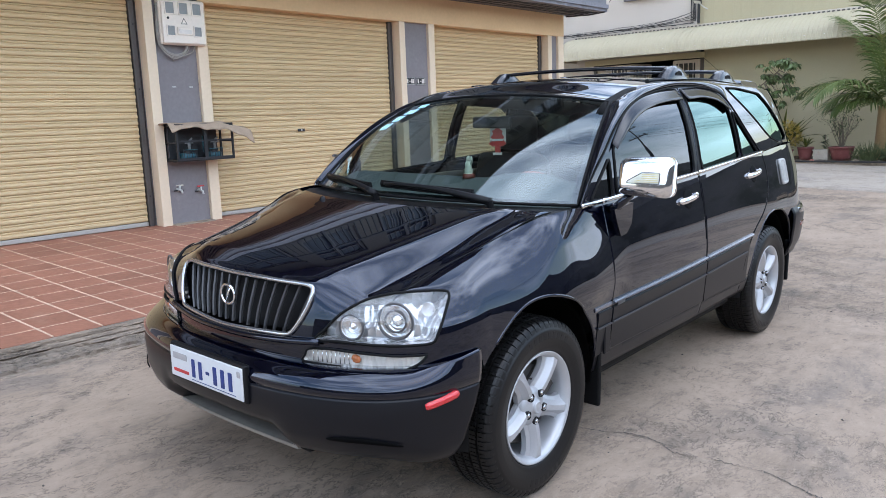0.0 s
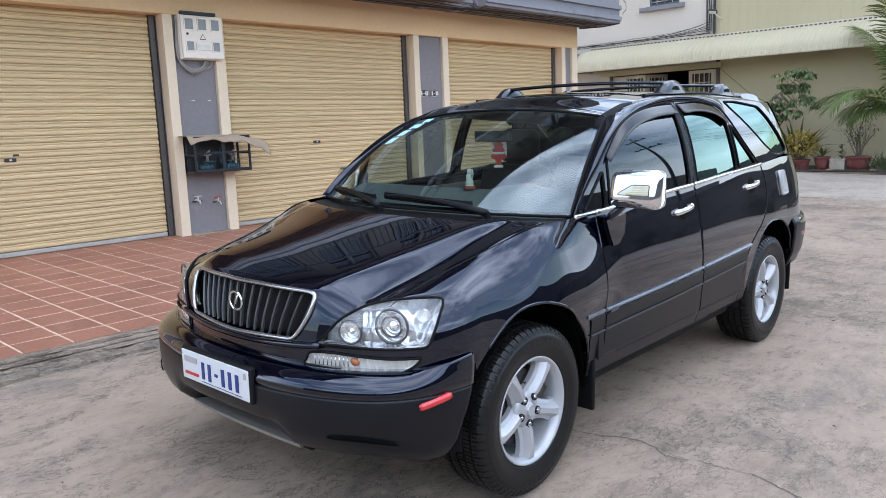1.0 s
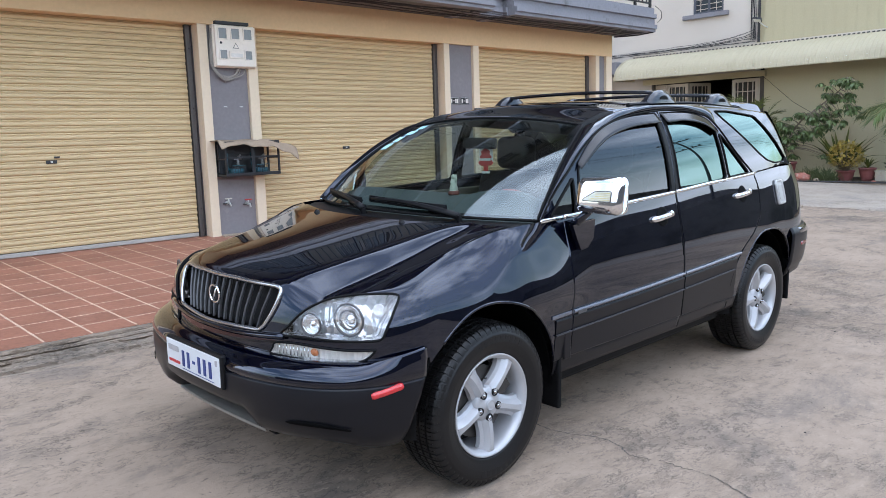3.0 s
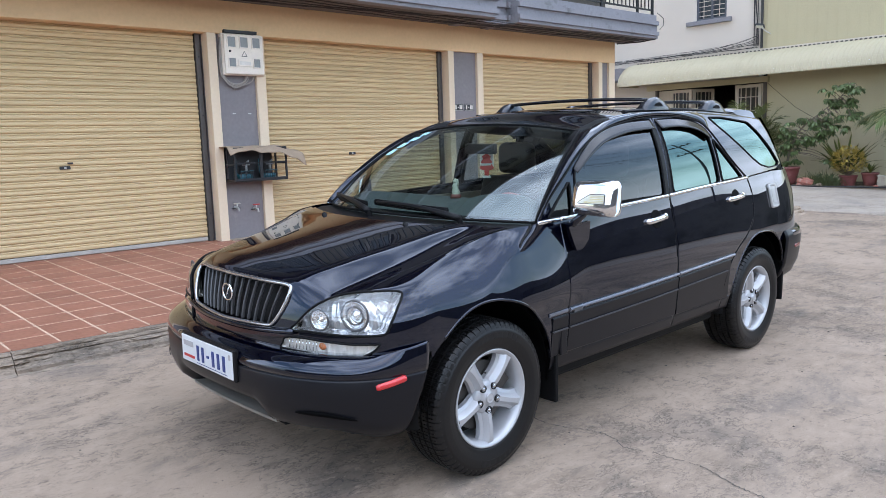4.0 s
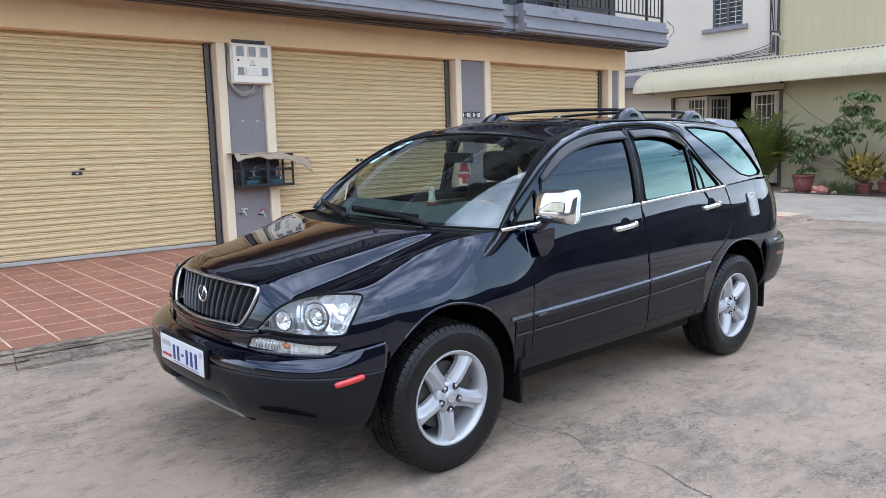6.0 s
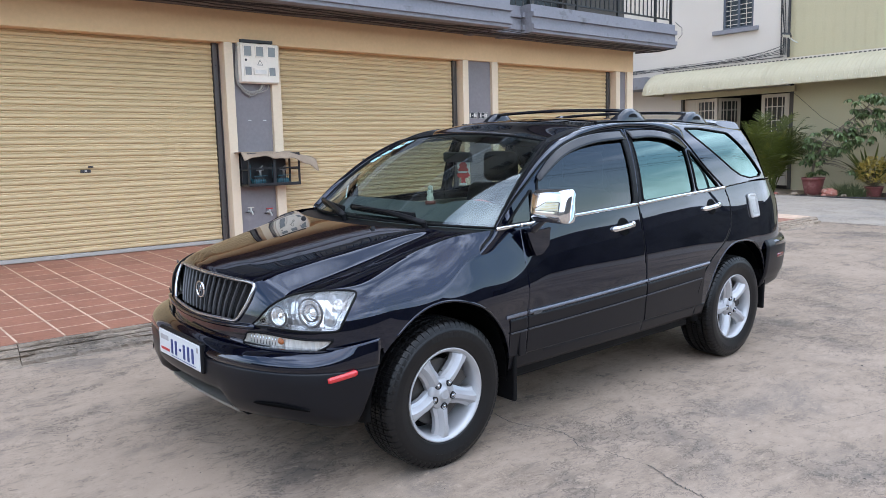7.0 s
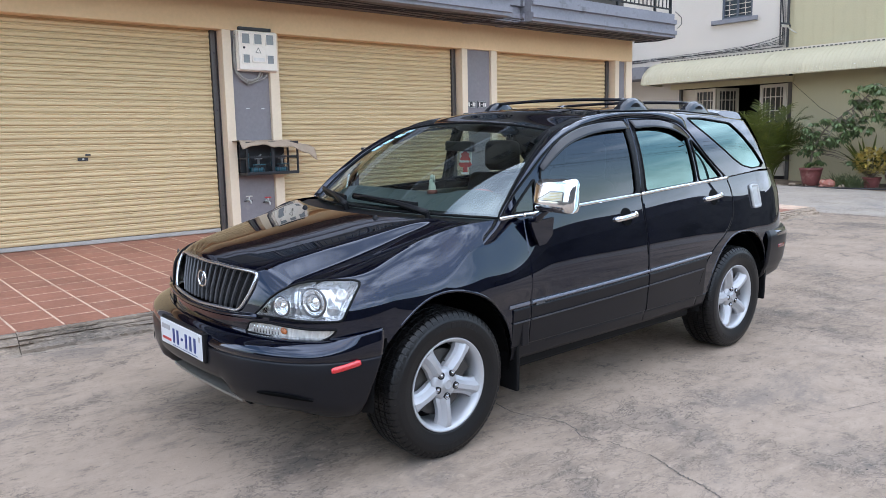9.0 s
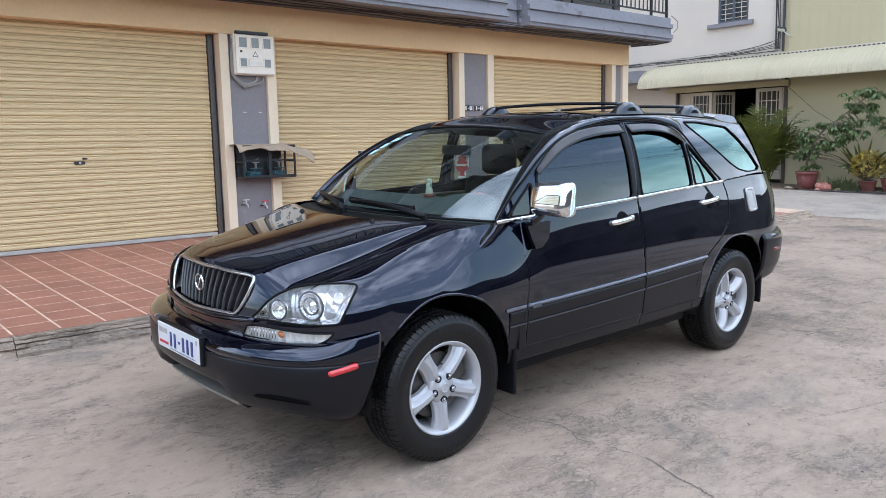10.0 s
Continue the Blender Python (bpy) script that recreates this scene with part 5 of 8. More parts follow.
lights, bowl = lamp("headlight", HL, 0.07, "clear headlight with two round reflectors", BOWL)
for u, z, r in ((-0.648, 0.770, 0.056), (-0.790, 0.757, 0.040), (-0.486, 0.790, 0.024)):
    c = body_at(u, z)
    p = np.array([c[0] - (0.02 if r > 0.03 else 0.05), c[1] + (0.035 if r > 0.03 else 0.012), c[2]])
    m = look(Vector(p), Vector(p) + Vector((-0.35, 0.9, 0.0)))
    prof = [(r, 0.024), (r * 0.97, 0.03), (r * 0.9, 0.026), (r * 0.86, 0.008), (r * 0.62, -0.01), (r * 0.60, 0.004), (r * 0.55, 0.006), (r * 0.5, 0.012), (r * 0.3, 0.024), (0.0, 0.03)]
    v, f = lathe(prof, 28)
    v = [m @ Vector(w) for w in v]
    both_sides("projector" if r > 0.03 else "marker_bulb", v, f, REFLECT, lights, "round reflector ring")
for u, z, r in ((-0.648, 0.770, 0.060), (-0.648, 0.770, 0.036), (-0.790, 0.757, 0.042)):
    c = body_at(u, z)
    m = look(Vector((c[0] - 0.02, c[1] + 0.035, c[2])), Vector((c[0] - 0.37, c[1] + 0.935, c[2])))
    rv_, rf_ = lathe([(r - 0.003, 0.028), (r - 0.002, 0.033), (r + 0.003, 0.033), (r + 0.004, 0.026)], 32)
    both_sides("bezel_ring", [m @ Vector(w) for w in rv_], rf_, SLAT_CHROME, lights, "grey bezel ring")
turn, _ = lamp("turn_lamp", LOWLAMP, 0.013, "clear lower lamp with amber bulb", BOWL_PALE, 0.0045)
c = body_at(-0.795, 0.668)
bulb = lathe([(0.0, 0.012), (0.010, 0.008), (0.0145, 0.0), (0.010, -0.008), (0.0, -0.012)], 16)
both_sides("amber_bulb", [(c[0] + a * 2.0 - 0.006, c[1] + 0.014 + b * 0.6, c[2] + h * 1.35) for a, b, h in bulb[0]], bulb[1], AMBER, turn, "amber bulb")
ribs = []
for u in np.linspace(-0.915, -0.81, 9):
    ribs.append(tube([tuple(body_at(u, z) + np.array([-0.002, 0.005, 0])) for z in (0.650, 0.688)], 0.002, 5))
both_sides("lens_ribs", *joined(ribs), REFLECT, turn)

# hood
NA, NV = 121, 84
aa = np.linspace(-1, 1, NA + 1)[None, :]
tt = np.linspace(0, 1, NV + 1)[:, None]
xf = float(seam_x(NOSE_Y)) * np.sign(aa) * np.sin(np.abs(aa) * math.pi / 2) ** 0.92
yr = 0.02 + 0.20 * np.abs(aa) ** 2.6
xr = aa * seam_x(yr)
yf = edge_y(xf) - 0.003
hy = yf + (yr - yf) * tt
lim = seam_x(np.maximum(hy, NOSE_Y)) + 0.002
hx = np.clip(xf + (xr - xf) * tt, -lim, lim)
hv = np.stack([hx, hy, hood_z(hx, hy) - 0.0006], -1).reshape(-1, 3)
hf = [(j * (NA + 1) + i, j * (NA + 1) + i + 1, (j + 1) * (NA + 1) + i + 1, (j + 1) * (NA + 1) + i) for j in range(NV) for i in range(NA)]
hood_me = mesh_of("hood", *outward(hv, hf), PAINT, True)
e = 1e-3
hn = np.stack([shell(hv[:, 0] - e, hv[:, 1], hv[:, 2]) - shell(hv[:, 0] + e, hv[:, 1], hv[:, 2]), shell(hv[:, 0], hv[:, 1] - e, hv[:, 2]) - shell(hv[:, 0], hv[:, 1] + e, hv[:, 2]),
               shell(hv[:, 0], hv[:, 1], hv[:, 2] - e) - shell(hv[:, 0], hv[:, 1], hv[:, 2] + e)], -1)
hn /= np.maximum(np.linalg.norm(hn, axis=1), 1e-9)[:, None]
hood_me.normals_split_custom_set_from_vertices([tuple(map(float, w)) for w in hn])
hood = put("hood", hood_me, CAR, "long black polished hood")
for s in (-1, 1):
    put("washer_jet", mesh_of("washer_jet", *lathe([(0.0, 0.012), (0.010, 0.009), (0.014, 0.0), (0.016, -0.004)], 12), TRIM, True), hood, m=pose(s * 0.33, 0.0, float(hood_z(0.33, 0.0)) + 0.002))
seam = [(float(seam_x(y)), y, float(hood_z(seam_x(y), y)) - 0.0008) for y in np.linspace(-0.585, 0.215, 70)]
both_sides("hood_seam", *tube(seam, 0.0030, 5), RUBBER, CAR)

# windscreen: glass between the cowl curve and the header curve
def screen_at(a, t):
    """a: -1 to 1 across, t: 0 at the cowl to 1 at the header."""
    b = np.array([0.800 * a, 0.385 - 0.24 * (1 - abs(a) ** 2.2), 1.070 + 0.012 * (1 - a * a)])
    h = np.array([0.628 * a, 0.955 - 0.02 * (1 - a * a), 1.482 + 0.045 * (1 - abs(a) ** 2.2)])
    p = b + (h - b) * t
    bow = 0.035 * math.sin(math.pi * t)
    return p + np.array([0.012 * a * math.sin(math.pi * t), -bow * 0.58, bow * 0.8])


def screen_grid(a0, a1, t0, t1, na, nt, lift=0.0):
    v = []
    for i in range(na + 1):
        for j in range(nt + 1):
            p = screen_at(a0 + (a1 - a0) * i / na, t0 + (t1 - t0) * j / nt)
            v.append((p[0], p[1] - 0.58 * lift, p[2] + 0.8 * lift))
    return v, [(i * (nt + 1) + j, (i + 1) * (nt + 1) + j, (i + 1) * (nt + 1) + j + 1, i * (nt + 1) + j + 1) for i in range(na) for j in range(nt)]


screen = put("windscreen", mesh_of("windscreen", *outward(*screen_grid(-1, 1, 0, 1, 40, 18)), GLASS_FRONT, True), CAR, "clear curved windscreen with blue stickers")
edge_pts = [tuple(screen_at(a, 0)) for a in np.linspace(-1, 1, 30)] + [tuple(screen_at(1, t)) for t in np.linspace(0.05, 0.95, 16)] + [tuple(screen_at(a, 1)) for a in np.linspace(1, -1, 30)] + [tuple(screen_at(-1, t)) for t in np.linspace(0.95, 0.05, 16)]
put("screen_seal", mesh_of("screen_seal", *tube(edge_pts, 0.007, 6, True), RUBBER, True), screen, "black rubber seal")
band = [screen_grid(-1, 1, 0.0, 0.035, 40, 1, -0.004), screen_grid(-1, 1, 0.965, 1.0, 40, 1, -0.004), screen_grid(-1, -0.965, 0, 1, 1, 18, -0.004), screen_grid(0.965, 1, 0, 1, 1, 18, -0.004)]
put("frit_band", mesh_of("frit_band", *joined(band), RUBBER), screen, "black printed border")
for a, t, w, h in ((-0.90, 0.60, 0.10, 0.085), (-0.885, 0.705, 0.10, 0.085), (-0.86, 0.81, 0.13, 0.07), (-0.80, 0.895, 0.10, 0.055)):
    put("sticker", mesh_of("sticker", *screen_grid(a, a + w, t, t + h, 2, 2, 0.002), STICKER), screen, "pale blue sticker")

# cabin sides: frames with window openings, cut by the door gap
GAP = smooth_loop([(0.372, 1.066), (0.474, 1.165), (0.614, 1.267), (0.774, 1.374), (0.968, 1.463), (1.19, 1.517), (1.521, 1.552), (1.798, 1.555), (1.995, 1.536), (2.105, 1.492), (2.281, 1.317), (2.505, 1.155)], 6, closed=False)
F_GLASS = [(0.662, 1.088), (0.700, 1.29), (0.867, 1.405), (1.056, 1.468), (1.268, 1.503), (1.498, 1.522), (1.478, 1.122)]
F_QUARTER = [(0.450, 1.082), (0.535, 1.158), (0.648, 1.248), (0.630, 1.082)]
R_GLASS = [(1.582, 1.520), (1.566, 1.130), (2.118, 1.156), (2.088, 1.44), (2.030, 1.497), (1.878, 1.522)]
R_SMALL = [(2.126, 1.425), (2.152, 1.160), (2.430, 1.172), (2.276, 1.295)]
Q_GLASS = [(2.185, 1.552), (2.35, 1.552), (2.486, 1.540), (2.69, 1.520), (2.80, 1.450), (2.935, 1.350), (3.060, 1.240), (3.03, 1.219), (2.873, 1.213), (2.74, 1.236), (2.633, 1.282), (2.444, 1.390), (2.255, 1.500)]


def rounded(poly, r=0.14):
    res = []
    n = len(poly)
    for i in range(n):
        a, b, c = (np.array(poly[(i + k) % n]) for k in (-1, 0, 1))
        la, lc = np.linalg.norm(a - b), np.linalg.norm(c - b)
        d = min(r * min(la, lc), 0.03)
        p, q = b + (a - b) / la * d, b + (c - b) / lc * d
        for t in np.linspace(0, 1, 5):
            res.append(tuple((1 - t) ** 2 * p + 2 * t * (1 - t) * b + t * t * q))
        m_ = q
        nx = np.array(poly[(i + 1) % n])
        end = nx + (b - nx) / lc * d
        for t in (0.25, 0.5, 0.75):
            res.append(tuple(m_ + (end - m_) * t))
    return res


WINDOWS = {"f": rounded(F_GLASS), "fq": rounded(F_QUARTER), "r": rounded(R_GLASS), "rs": rounded(R_SMALL), "q": rounded(Q_GLASS)}
roof_x = pch([0.3, 0.955, 1.2, 1.6, 2.2, 2.7, 3.05], [0.63, 0.628, 0.652, 0.662, 0.662, 0.650, 0.630])
roof_zs = pch([0.3, 0.955, 1.1, 1.25, 1.6, 2.1, 2.6, 3.05], [1.47, 1.482, 1.525, 1.553, 1.580, 1.588, 1.574, 1.540])


def outer_edge(s):
    """Upper edge of the pillar: up the windscreen, then along the roof. s: 0 to 1."""
    if s < 0.30:
        return screen_at(1.0, s / 0.30) + np.array([0.004, 0, 0])
    y = 0.955 + (2.13 - 0.955) * (s - 0.30) / 0.70
    return np.array([roof_x(y), y, roof_zs(y)])


gap_line = [g for g in GAP if g[0] <= 2.13]
gl_ = np.array(gap_line)
arc = np.concatenate([[0], np.cumsum(np.hypot(*np.diff(gl_, axis=0).T))])
pv, pf = [], []
NP_, NW = 60, 8
k955 = float(np.interp(1.02, gl_[:, 0], arc)) / arc[-1]
for i in range(NP_ + 1):
    s = i / NP_
    gs = (s / 0.30 * k955) if s < 0.30 else k955 + (s - 0.30) / 0.70 * (1 - k955)
    gy, gz = np.interp(gs * arc[-1], arc, gl_[:, 0]), np.interp(gs * arc[-1], arc, gl_[:, 1])
    A = cabin_at(gy, gz + 0.004)
    B = outer_edge(s)
    for j in range(NW + 1):
        t = j / NW
        p = A + (B - A) * t
        out_n = np.array([0.72, -0.25 if s < 0.3 else 0, 0.66])
        pv.append(tuple(p + out_n * 0.020 * math.sin(math.pi * t)))
for i in range(NP_):
    for j in range(NW):
        pf.append((i * (NW + 1) + j, (i + 1) * (NW + 1) + j, (i + 1) * (NW + 1) + j + 1, i * (NW + 1) + j + 1))
both_sides("roof_pillar", pv, pf, PAINT, CAR, "black windscreen pillar and roof rail", thick=0.004)


def classify_cabin(y, z):
    name = np.full(y.shape, "", dtype="<U16")
    g = np.array(GAP)
    zt = np.interp(y, g[:, 0], g[:, 1])
    low = top_z(y)
    ok = (z > low) & (z < zt)
    split = np.interp(z, [1.05, 1.14, 1.6], [1.512, 1.522, 1.556])
    name[ok & (y < split) & (y > 0.372)] = "front"
    name[ok & (y >= split) & (y < 2.505)] = "rear"
    upper_z = roof_zs(y)
    back = np.interp(z, [1.19, 1.25, 1.55, 1.60], [3.135, 3.10, 2.90, 2.86])
    name[(y > 2.06) & (z > low) & (z >= zt) & (z < upper_z - 0.012) & (y < back)] = "quarter"
    for key, w in WINDOWS.items():
        name[inside(w, y, z)] = "pane_" + key
    return name


cab_curves = [closed(w) for w in WINDOWS.values()] + [GAP, [(y, float(top_z(y))) for y in np.linspace(0.3, 3.2, 80)], [(1.512, 1.05), (1.522, 1.14), (1.556, 1.6)],
              [(y, float(roof_zs(y)) - 0.012) for y in np.linspace(2.0, 3.1, 40)], [(3.135, 1.19), (3.10, 1.25), (2.90, 1.55), (2.86, 1.60)]]
cab = cut_skin(np.linspace(0.36, 3.14, 330), np.linspace(1.05, 1.60, 100), cabin_at, cab_curves, classify_cabin)
both_sides("window_frame", *cab["front"], PAINT, doors_f, "black window frame", thick=0.012)
both_sides("window_frame", *cab["rear"], PAINT, doors_r, "black window frame", thick=0.012)
both_sides("rear_pillar", *cab["quarter"], PAINT, CAR, "black rear pillar", thick=0.006)
for key, par, mt, lb in (("f", doors_f, GLASS_DOOR, "dark tinted door window"), ("fq", doors_f, GLASS_DOOR, "small fixed corner window"), ("r", doors_r, GLASS_REAR, "mirror-tinted rear door window"), ("rs", doors_r, GLASS_REAR, "small mirror-tinted window"), ("q", CAR, GLASS_REAR, "mirror-tinted quarter window")):
    w = WINDOWS[key]
    panes = both_sides("window", cab["pane_" + key][0] - np.array([0.006, 0, 0]), cab["pane_" + key][1], mt, par, lb)
    if key != "q":
        panes[1].data.materials[0] = GLASS_PASSENGER
        tagged(panes[1], "clear door window")
    both_sides("window_seal", *loop_tube(w, cabin_at, 0.0042 if key == "q" else 0.0060, 6, True, 0.0015), RUBBER, par, "black window seal")
gap_seam = [g for g in GAP]
both_sides("door_gap_seal", *loop_tube(gap_seam, cabin_at, 0.0042, 6, False, 0.0015), RUBBER, CAR)
split_line = [(1.512, 1.11), (1.522, 1.14), (1.553, 1.548)]
both_sides("door_gap_seal", *loop_tube(split_line, cabin_at, 0.004, 5, False, 0.0), RUBBER, CAR)
# dark pillar tape between the windows
tape = [(1.487, 1.124), (1.503, 1.52), (1.548, 1.52), (1.520, 1.13)]
both_sides("pillar_tape", *patch(rounded(tape, 0.02), cabin_at, 3, 0.0015), TRIM, doors_f, "dull black pillar tape")
tape = [(1.526, 1.13), (1.558, 1.52), (1.578, 1.52), (1.562, 1.13)]
both_sides("pillar_tape", *patch(rounded(tape, 0.02), cabin_at, 3, 0.0015), TRIM, doors_r, "dull black pillar tape")
# chrome belt strip
for u0, u1, par in ((0.372, 0.524, fenders), (0.534, 1.508, doors_f), (1.520, 2.50, doors_r)):
    pts = [(float(belt_x(y)) + 0.001, y, float(top_z(y)) + 0.002) for y in np.linspace(u0, u1, 40)]
    both_sides("chrome_strip", *tube(pts, 0.0105, 8), CHROME, par, "chrome belt strip")


# rain visors over the side windows
def visor(pts_hi, pts_lo, name):
    v, f = [], []
    hi, lo = smooth_loop(pts_hi, 6, False), smooth_loop(pts_lo, 6, False)
    n = len(hi)
    for (y0, z0), (y1, z1) in zip(hi, lo):
        for t in np.linspace(0, 1, 5):
            y, z = y0 + (y1 - y0) * t, z0 + (z1 - z0) * t
            p = cabin_at(y, z)
            v.append((p[0] + 0.002 + 0.022 * t, p[1], p[2] - 0.002 * t))
    for i in range(n - 1):
        for j in range(4):
            f.append((i * 5 + j, (i + 1) * 5 + j, (i + 1) * 5 + j + 1, i * 5 + j + 1))
    return v, f


vf = visor([(0.700, 1.310), (0.883, 1.432), (1.084, 1.500), (1.299, 1.532), (1.525, 1.545)], [(0.700, 1.285), (0.885, 1.385), (1.045, 1.440), (1.26, 1.477), (1.515, 1.492)], "v")
both_sides("rain_visor", *vf, surface("visor_plastic", (0.008, 0.008, 0.010), 0.16, var=0.1, scale=5, place="Object", coat=0.15, bump=0, spec=0.35), doors_f, "smoked rain visor", thick=0.003)
vr = visor([(1.570, 1.545), (1.78, 1.550), (1.93, 1.540), (2.056, 1.505), (2.135, 1.435)], [(1.575, 1.492), (1.75, 1.500), (1.90, 1.488), (1.99, 1.465), (2.080, 1.425)], "v")
both_sides("rain_visor", *vr, surface("visor_plastic_rear", (0.008, 0.008, 0.010), 0.16, var=0.1, scale=5, place="Object", coat=0.15, bump=0, spec=0.35), doors_r, "smoked rain visor", thick=0.003)

# roof
rv, rf = [], []
RN, RM = 60, 36
for i in range(RN + 1):
    t = i / RN
    for j in range(RM + 1):
        a = -1 + 2 * j / RM
        y0 = screen_at(a, 1)[1] + 0.004
        y = y0 + (3.05 - 0.04 * (1 - abs(a)) - y0) * t
        x = float(roof_x(y)) * a
        front = screen_at(a, 1)[2] + 0.003
        z = float(roof_zs(y)) + 0.042 * (1 - abs(a) ** 2.4)
        z = front * (1 - float(step(0, 0.16, t))) + z * float(step(0, 0.16, t)) if t < 0.16 else z
        rv.append((x, y, z))
for i in range(RN):
    for j in range(RM):
        rf.append((i * (RM + 1) + j, i * (RM + 1) + j + 1, (i + 1) * (RM + 1) + j + 1, (i + 1) * (RM + 1) + j))
roof_ob = put("roof", mesh_of("roof", *outward(rv, rf), PAINT, True), CAR, "black roof with sunroof")
md = roof_ob.modifiers.new("thickness", "SOLIDIFY")
md.thickness, md.offset = 0.02, -1

# sunroof and roof tracks
sun_glass = []
for i in range(9):
    for j in range(9):
        a, y = -0.62 + 1.24 * i / 8, 1.30 + 0.32 * j / 8
        x = float(roof_x(y)) * a
        sun_glass.append((x, y, float(roof_zs(y)) + 0.042 * (1 - abs(a) ** 2.4) + 0.0025))
put("sunroof", mesh_of("sunroof", sun_glass, [(i * 9 + j, (i + 1) * 9 + j, (i + 1) * 9 + j + 1, i * 9 + j + 1) for i in range(8) for j in range(8)], surface("dark_sunroof", (0.006, 0.007, 0.008), 0.03, var=0.05, place="Object", bump=0)), roof_ob, "dark glass sunroof")
roof_h = lambda x, y: float(roof_zs(y)) + 0.042 * (1 - min(1, abs(x) / float(roof_x(y))) ** 2.4)
for s in (1, -1):
    pts = [(s * 0.575, y, roof_h(0.575, y) + 0.004) for y in np.linspace(1.45, 2.80, 24)]
    put("roof_track", mesh_of("roof_track", *tube(pts, 0.013, 6, flat=0.7), TRIM), roof_ob, "black roof track")

# two cross bars with humped feet
BAR_PAINT = surface("roof_bar_black", (0.010, 0.011, 0.016), 0.22, var=0.1, scale=9, place="Object", coat=0.6, bump=0)
for y0 in (1.785, 2.515):
    zb0 = roof_h(0.56, y0)
    pts = [(x, y0 - 0.01, zb0 + 0.062 + 0.014 * (1 - (x / 0.56) ** 2)) for x in np.linspace(-0.55, 0.55, 21)]
    bar = put("roof_bar", mesh_of("roof_bar", *tube(pts, 0.021, 10, flat=0.5), BAR_PAINT, True), CAR, "black roof cross bar")
    for s in (1, -1):
        v, f = [], []
        n = 17
        for i in range(n):
            t = -1 + 2 * i / (n - 1)
            hgt = 0.074 * (1 - abs(t) ** 2.1) ** 0.85
            y = y0 + 0.005 + 0.145 * t
            base = roof_h(0.57, y) - 0.008
            for dx, dz in ((-0.040, 0), (-0.034, 0.72), (-0.018, 1.0), (0.016, 1.0), (0.030, 0.72), (0.036, 0)):
                v.append((s * (0.565 + dx), y, base + 0.010 + hgt * dz))
        for i in range(n - 1):
            for q in range(5):
                f.append((i * 6 + q, i * 6 + q + 1, (i + 1) * 6 + q + 1, (i + 1) * 6 + q))
        put("bar_foot", mesh_of("bar_foot", v, f, BAR_PAINT, True), bar, "humped black foot")
        slot_v = [(s * 0.5985, y0 + 0.005 + 0.042 * math.cos(a), zb0 + 0.022 + 0.022 * max(0, math.sin(a))) for a in np.linspace(0, math.pi, 12)]
        put("foot_recess", mesh_of("foot_recess", [(x, y, z) for x, y, z in slot_v] + [(x + s * 0.003, y, z) for x, y, z in slot_v], [tuple(range(12)), tuple(range(12, 24))[::-1]] + [(i, i + 1, 13 + i, 12 + i) for i in range(11)], RUBBER), bar, "dark recess in the foot")

# spoiler over the tailgate: a wing that rises from the roof and turns down at its ends
sp_v, sp_f = [], []
n = 33
for i in range(n):
    a = -1 + 2 * i / (n - 1)
    e = abs(a) ** 7
    x = 0.625 * a
    zt_ = 1.612 + 0.016 * (1 - a * a) - 0.006 * e
    y1 = 3.100 + 0.02 * (1 - a * a)
    drop = 0.040 + 0.062 * e
    for y, z in ((2.80, zt_ - 0.018), (2.84, zt_ - 0.003), (2.95, zt_ + 0.002), (3.06, zt_ - 0.006), (y1 - 0.012, zt_ - 0.014), (y1, zt_ - 0.022), (y1 + 0.006, zt_ - drop * 0.8), (y1 - 0.02, zt_ - drop), (3.00, zt_ - 0.030 - 0.055 * e), (2.90, zt_ - 0.035 - 0.012 * e), (2.82, zt_ - 0.03)):
        up = max(0.0, min(1.0, (z - (zt_ - drop)) / drop))
        sp_v.append((x - math.copysign(0.055 * e * up, a), y, z))
k = 11
for i in range(n - 1):
    for q in range(k):
        sp_f.append((i * k + q, i * k + (q + 1) % k, (i + 1) * k + (q + 1) % k, (i + 1) * k + q))
sp_f += [tuple(range(k))[::-1], tuple((n - 1) * k + q for q in range(k))]
put("spoiler", mesh_of("spoiler", sp_v, sp_f, PAINT), CAR, "black roof spoiler")

# tailgate upper part with its window
tg_v, tg_f = [], []
for i in range(31):
    a = -1 + 2 * i / 30
    for j in range(13):
        t = j / 12
        z = 1.195 + (1.55 - 1.195) * t
        w = float(cabin_x(3.0, z)) - 0.006
        yb = 3.13 - 0.16 * t + (0.27 - 0.13 * t) * (1 - abs(a) ** 3.2)
        tg_v.append((w * a, yb, z))
for i in range(30):
    for j in range(12):
        tg_f.append((i * 13 + j, i * 13 + j + 1, (i + 1) * 13 + j + 1, (i + 1) * 13 + j))
put("tailgate_window", mesh_of("tailgate_window", tg_v, tg_f, GLASS_REAR, True), CAR, "mirror-tinted tailgate window")
sh_v, sh_f = [], []
for i in range(31):
    a = -1 + 2 * i / 30
    e = body_at(TAIL_U - (TAIL_U - TAIL_Y) * abs(a) ** 0.8, 1.198)
    s = 1 if a > 0 else -1
    w = float(cabin_x(3.0, 1.195)) - 0.006
    sh_v += [(s * e[0], e[1], e[2]), (w * a, 3.13 + 0.27 * (1 - abs(a) ** 3.2), 1.194)]
sh_f = [(2 * i, 2 * i + 1, 2 * i + 3, 2 * i + 2) for i in range(30)]
put("tailgate_ledge", mesh_of("tailgate_ledge", sh_v, sh_f, PAINT, True), CAR)

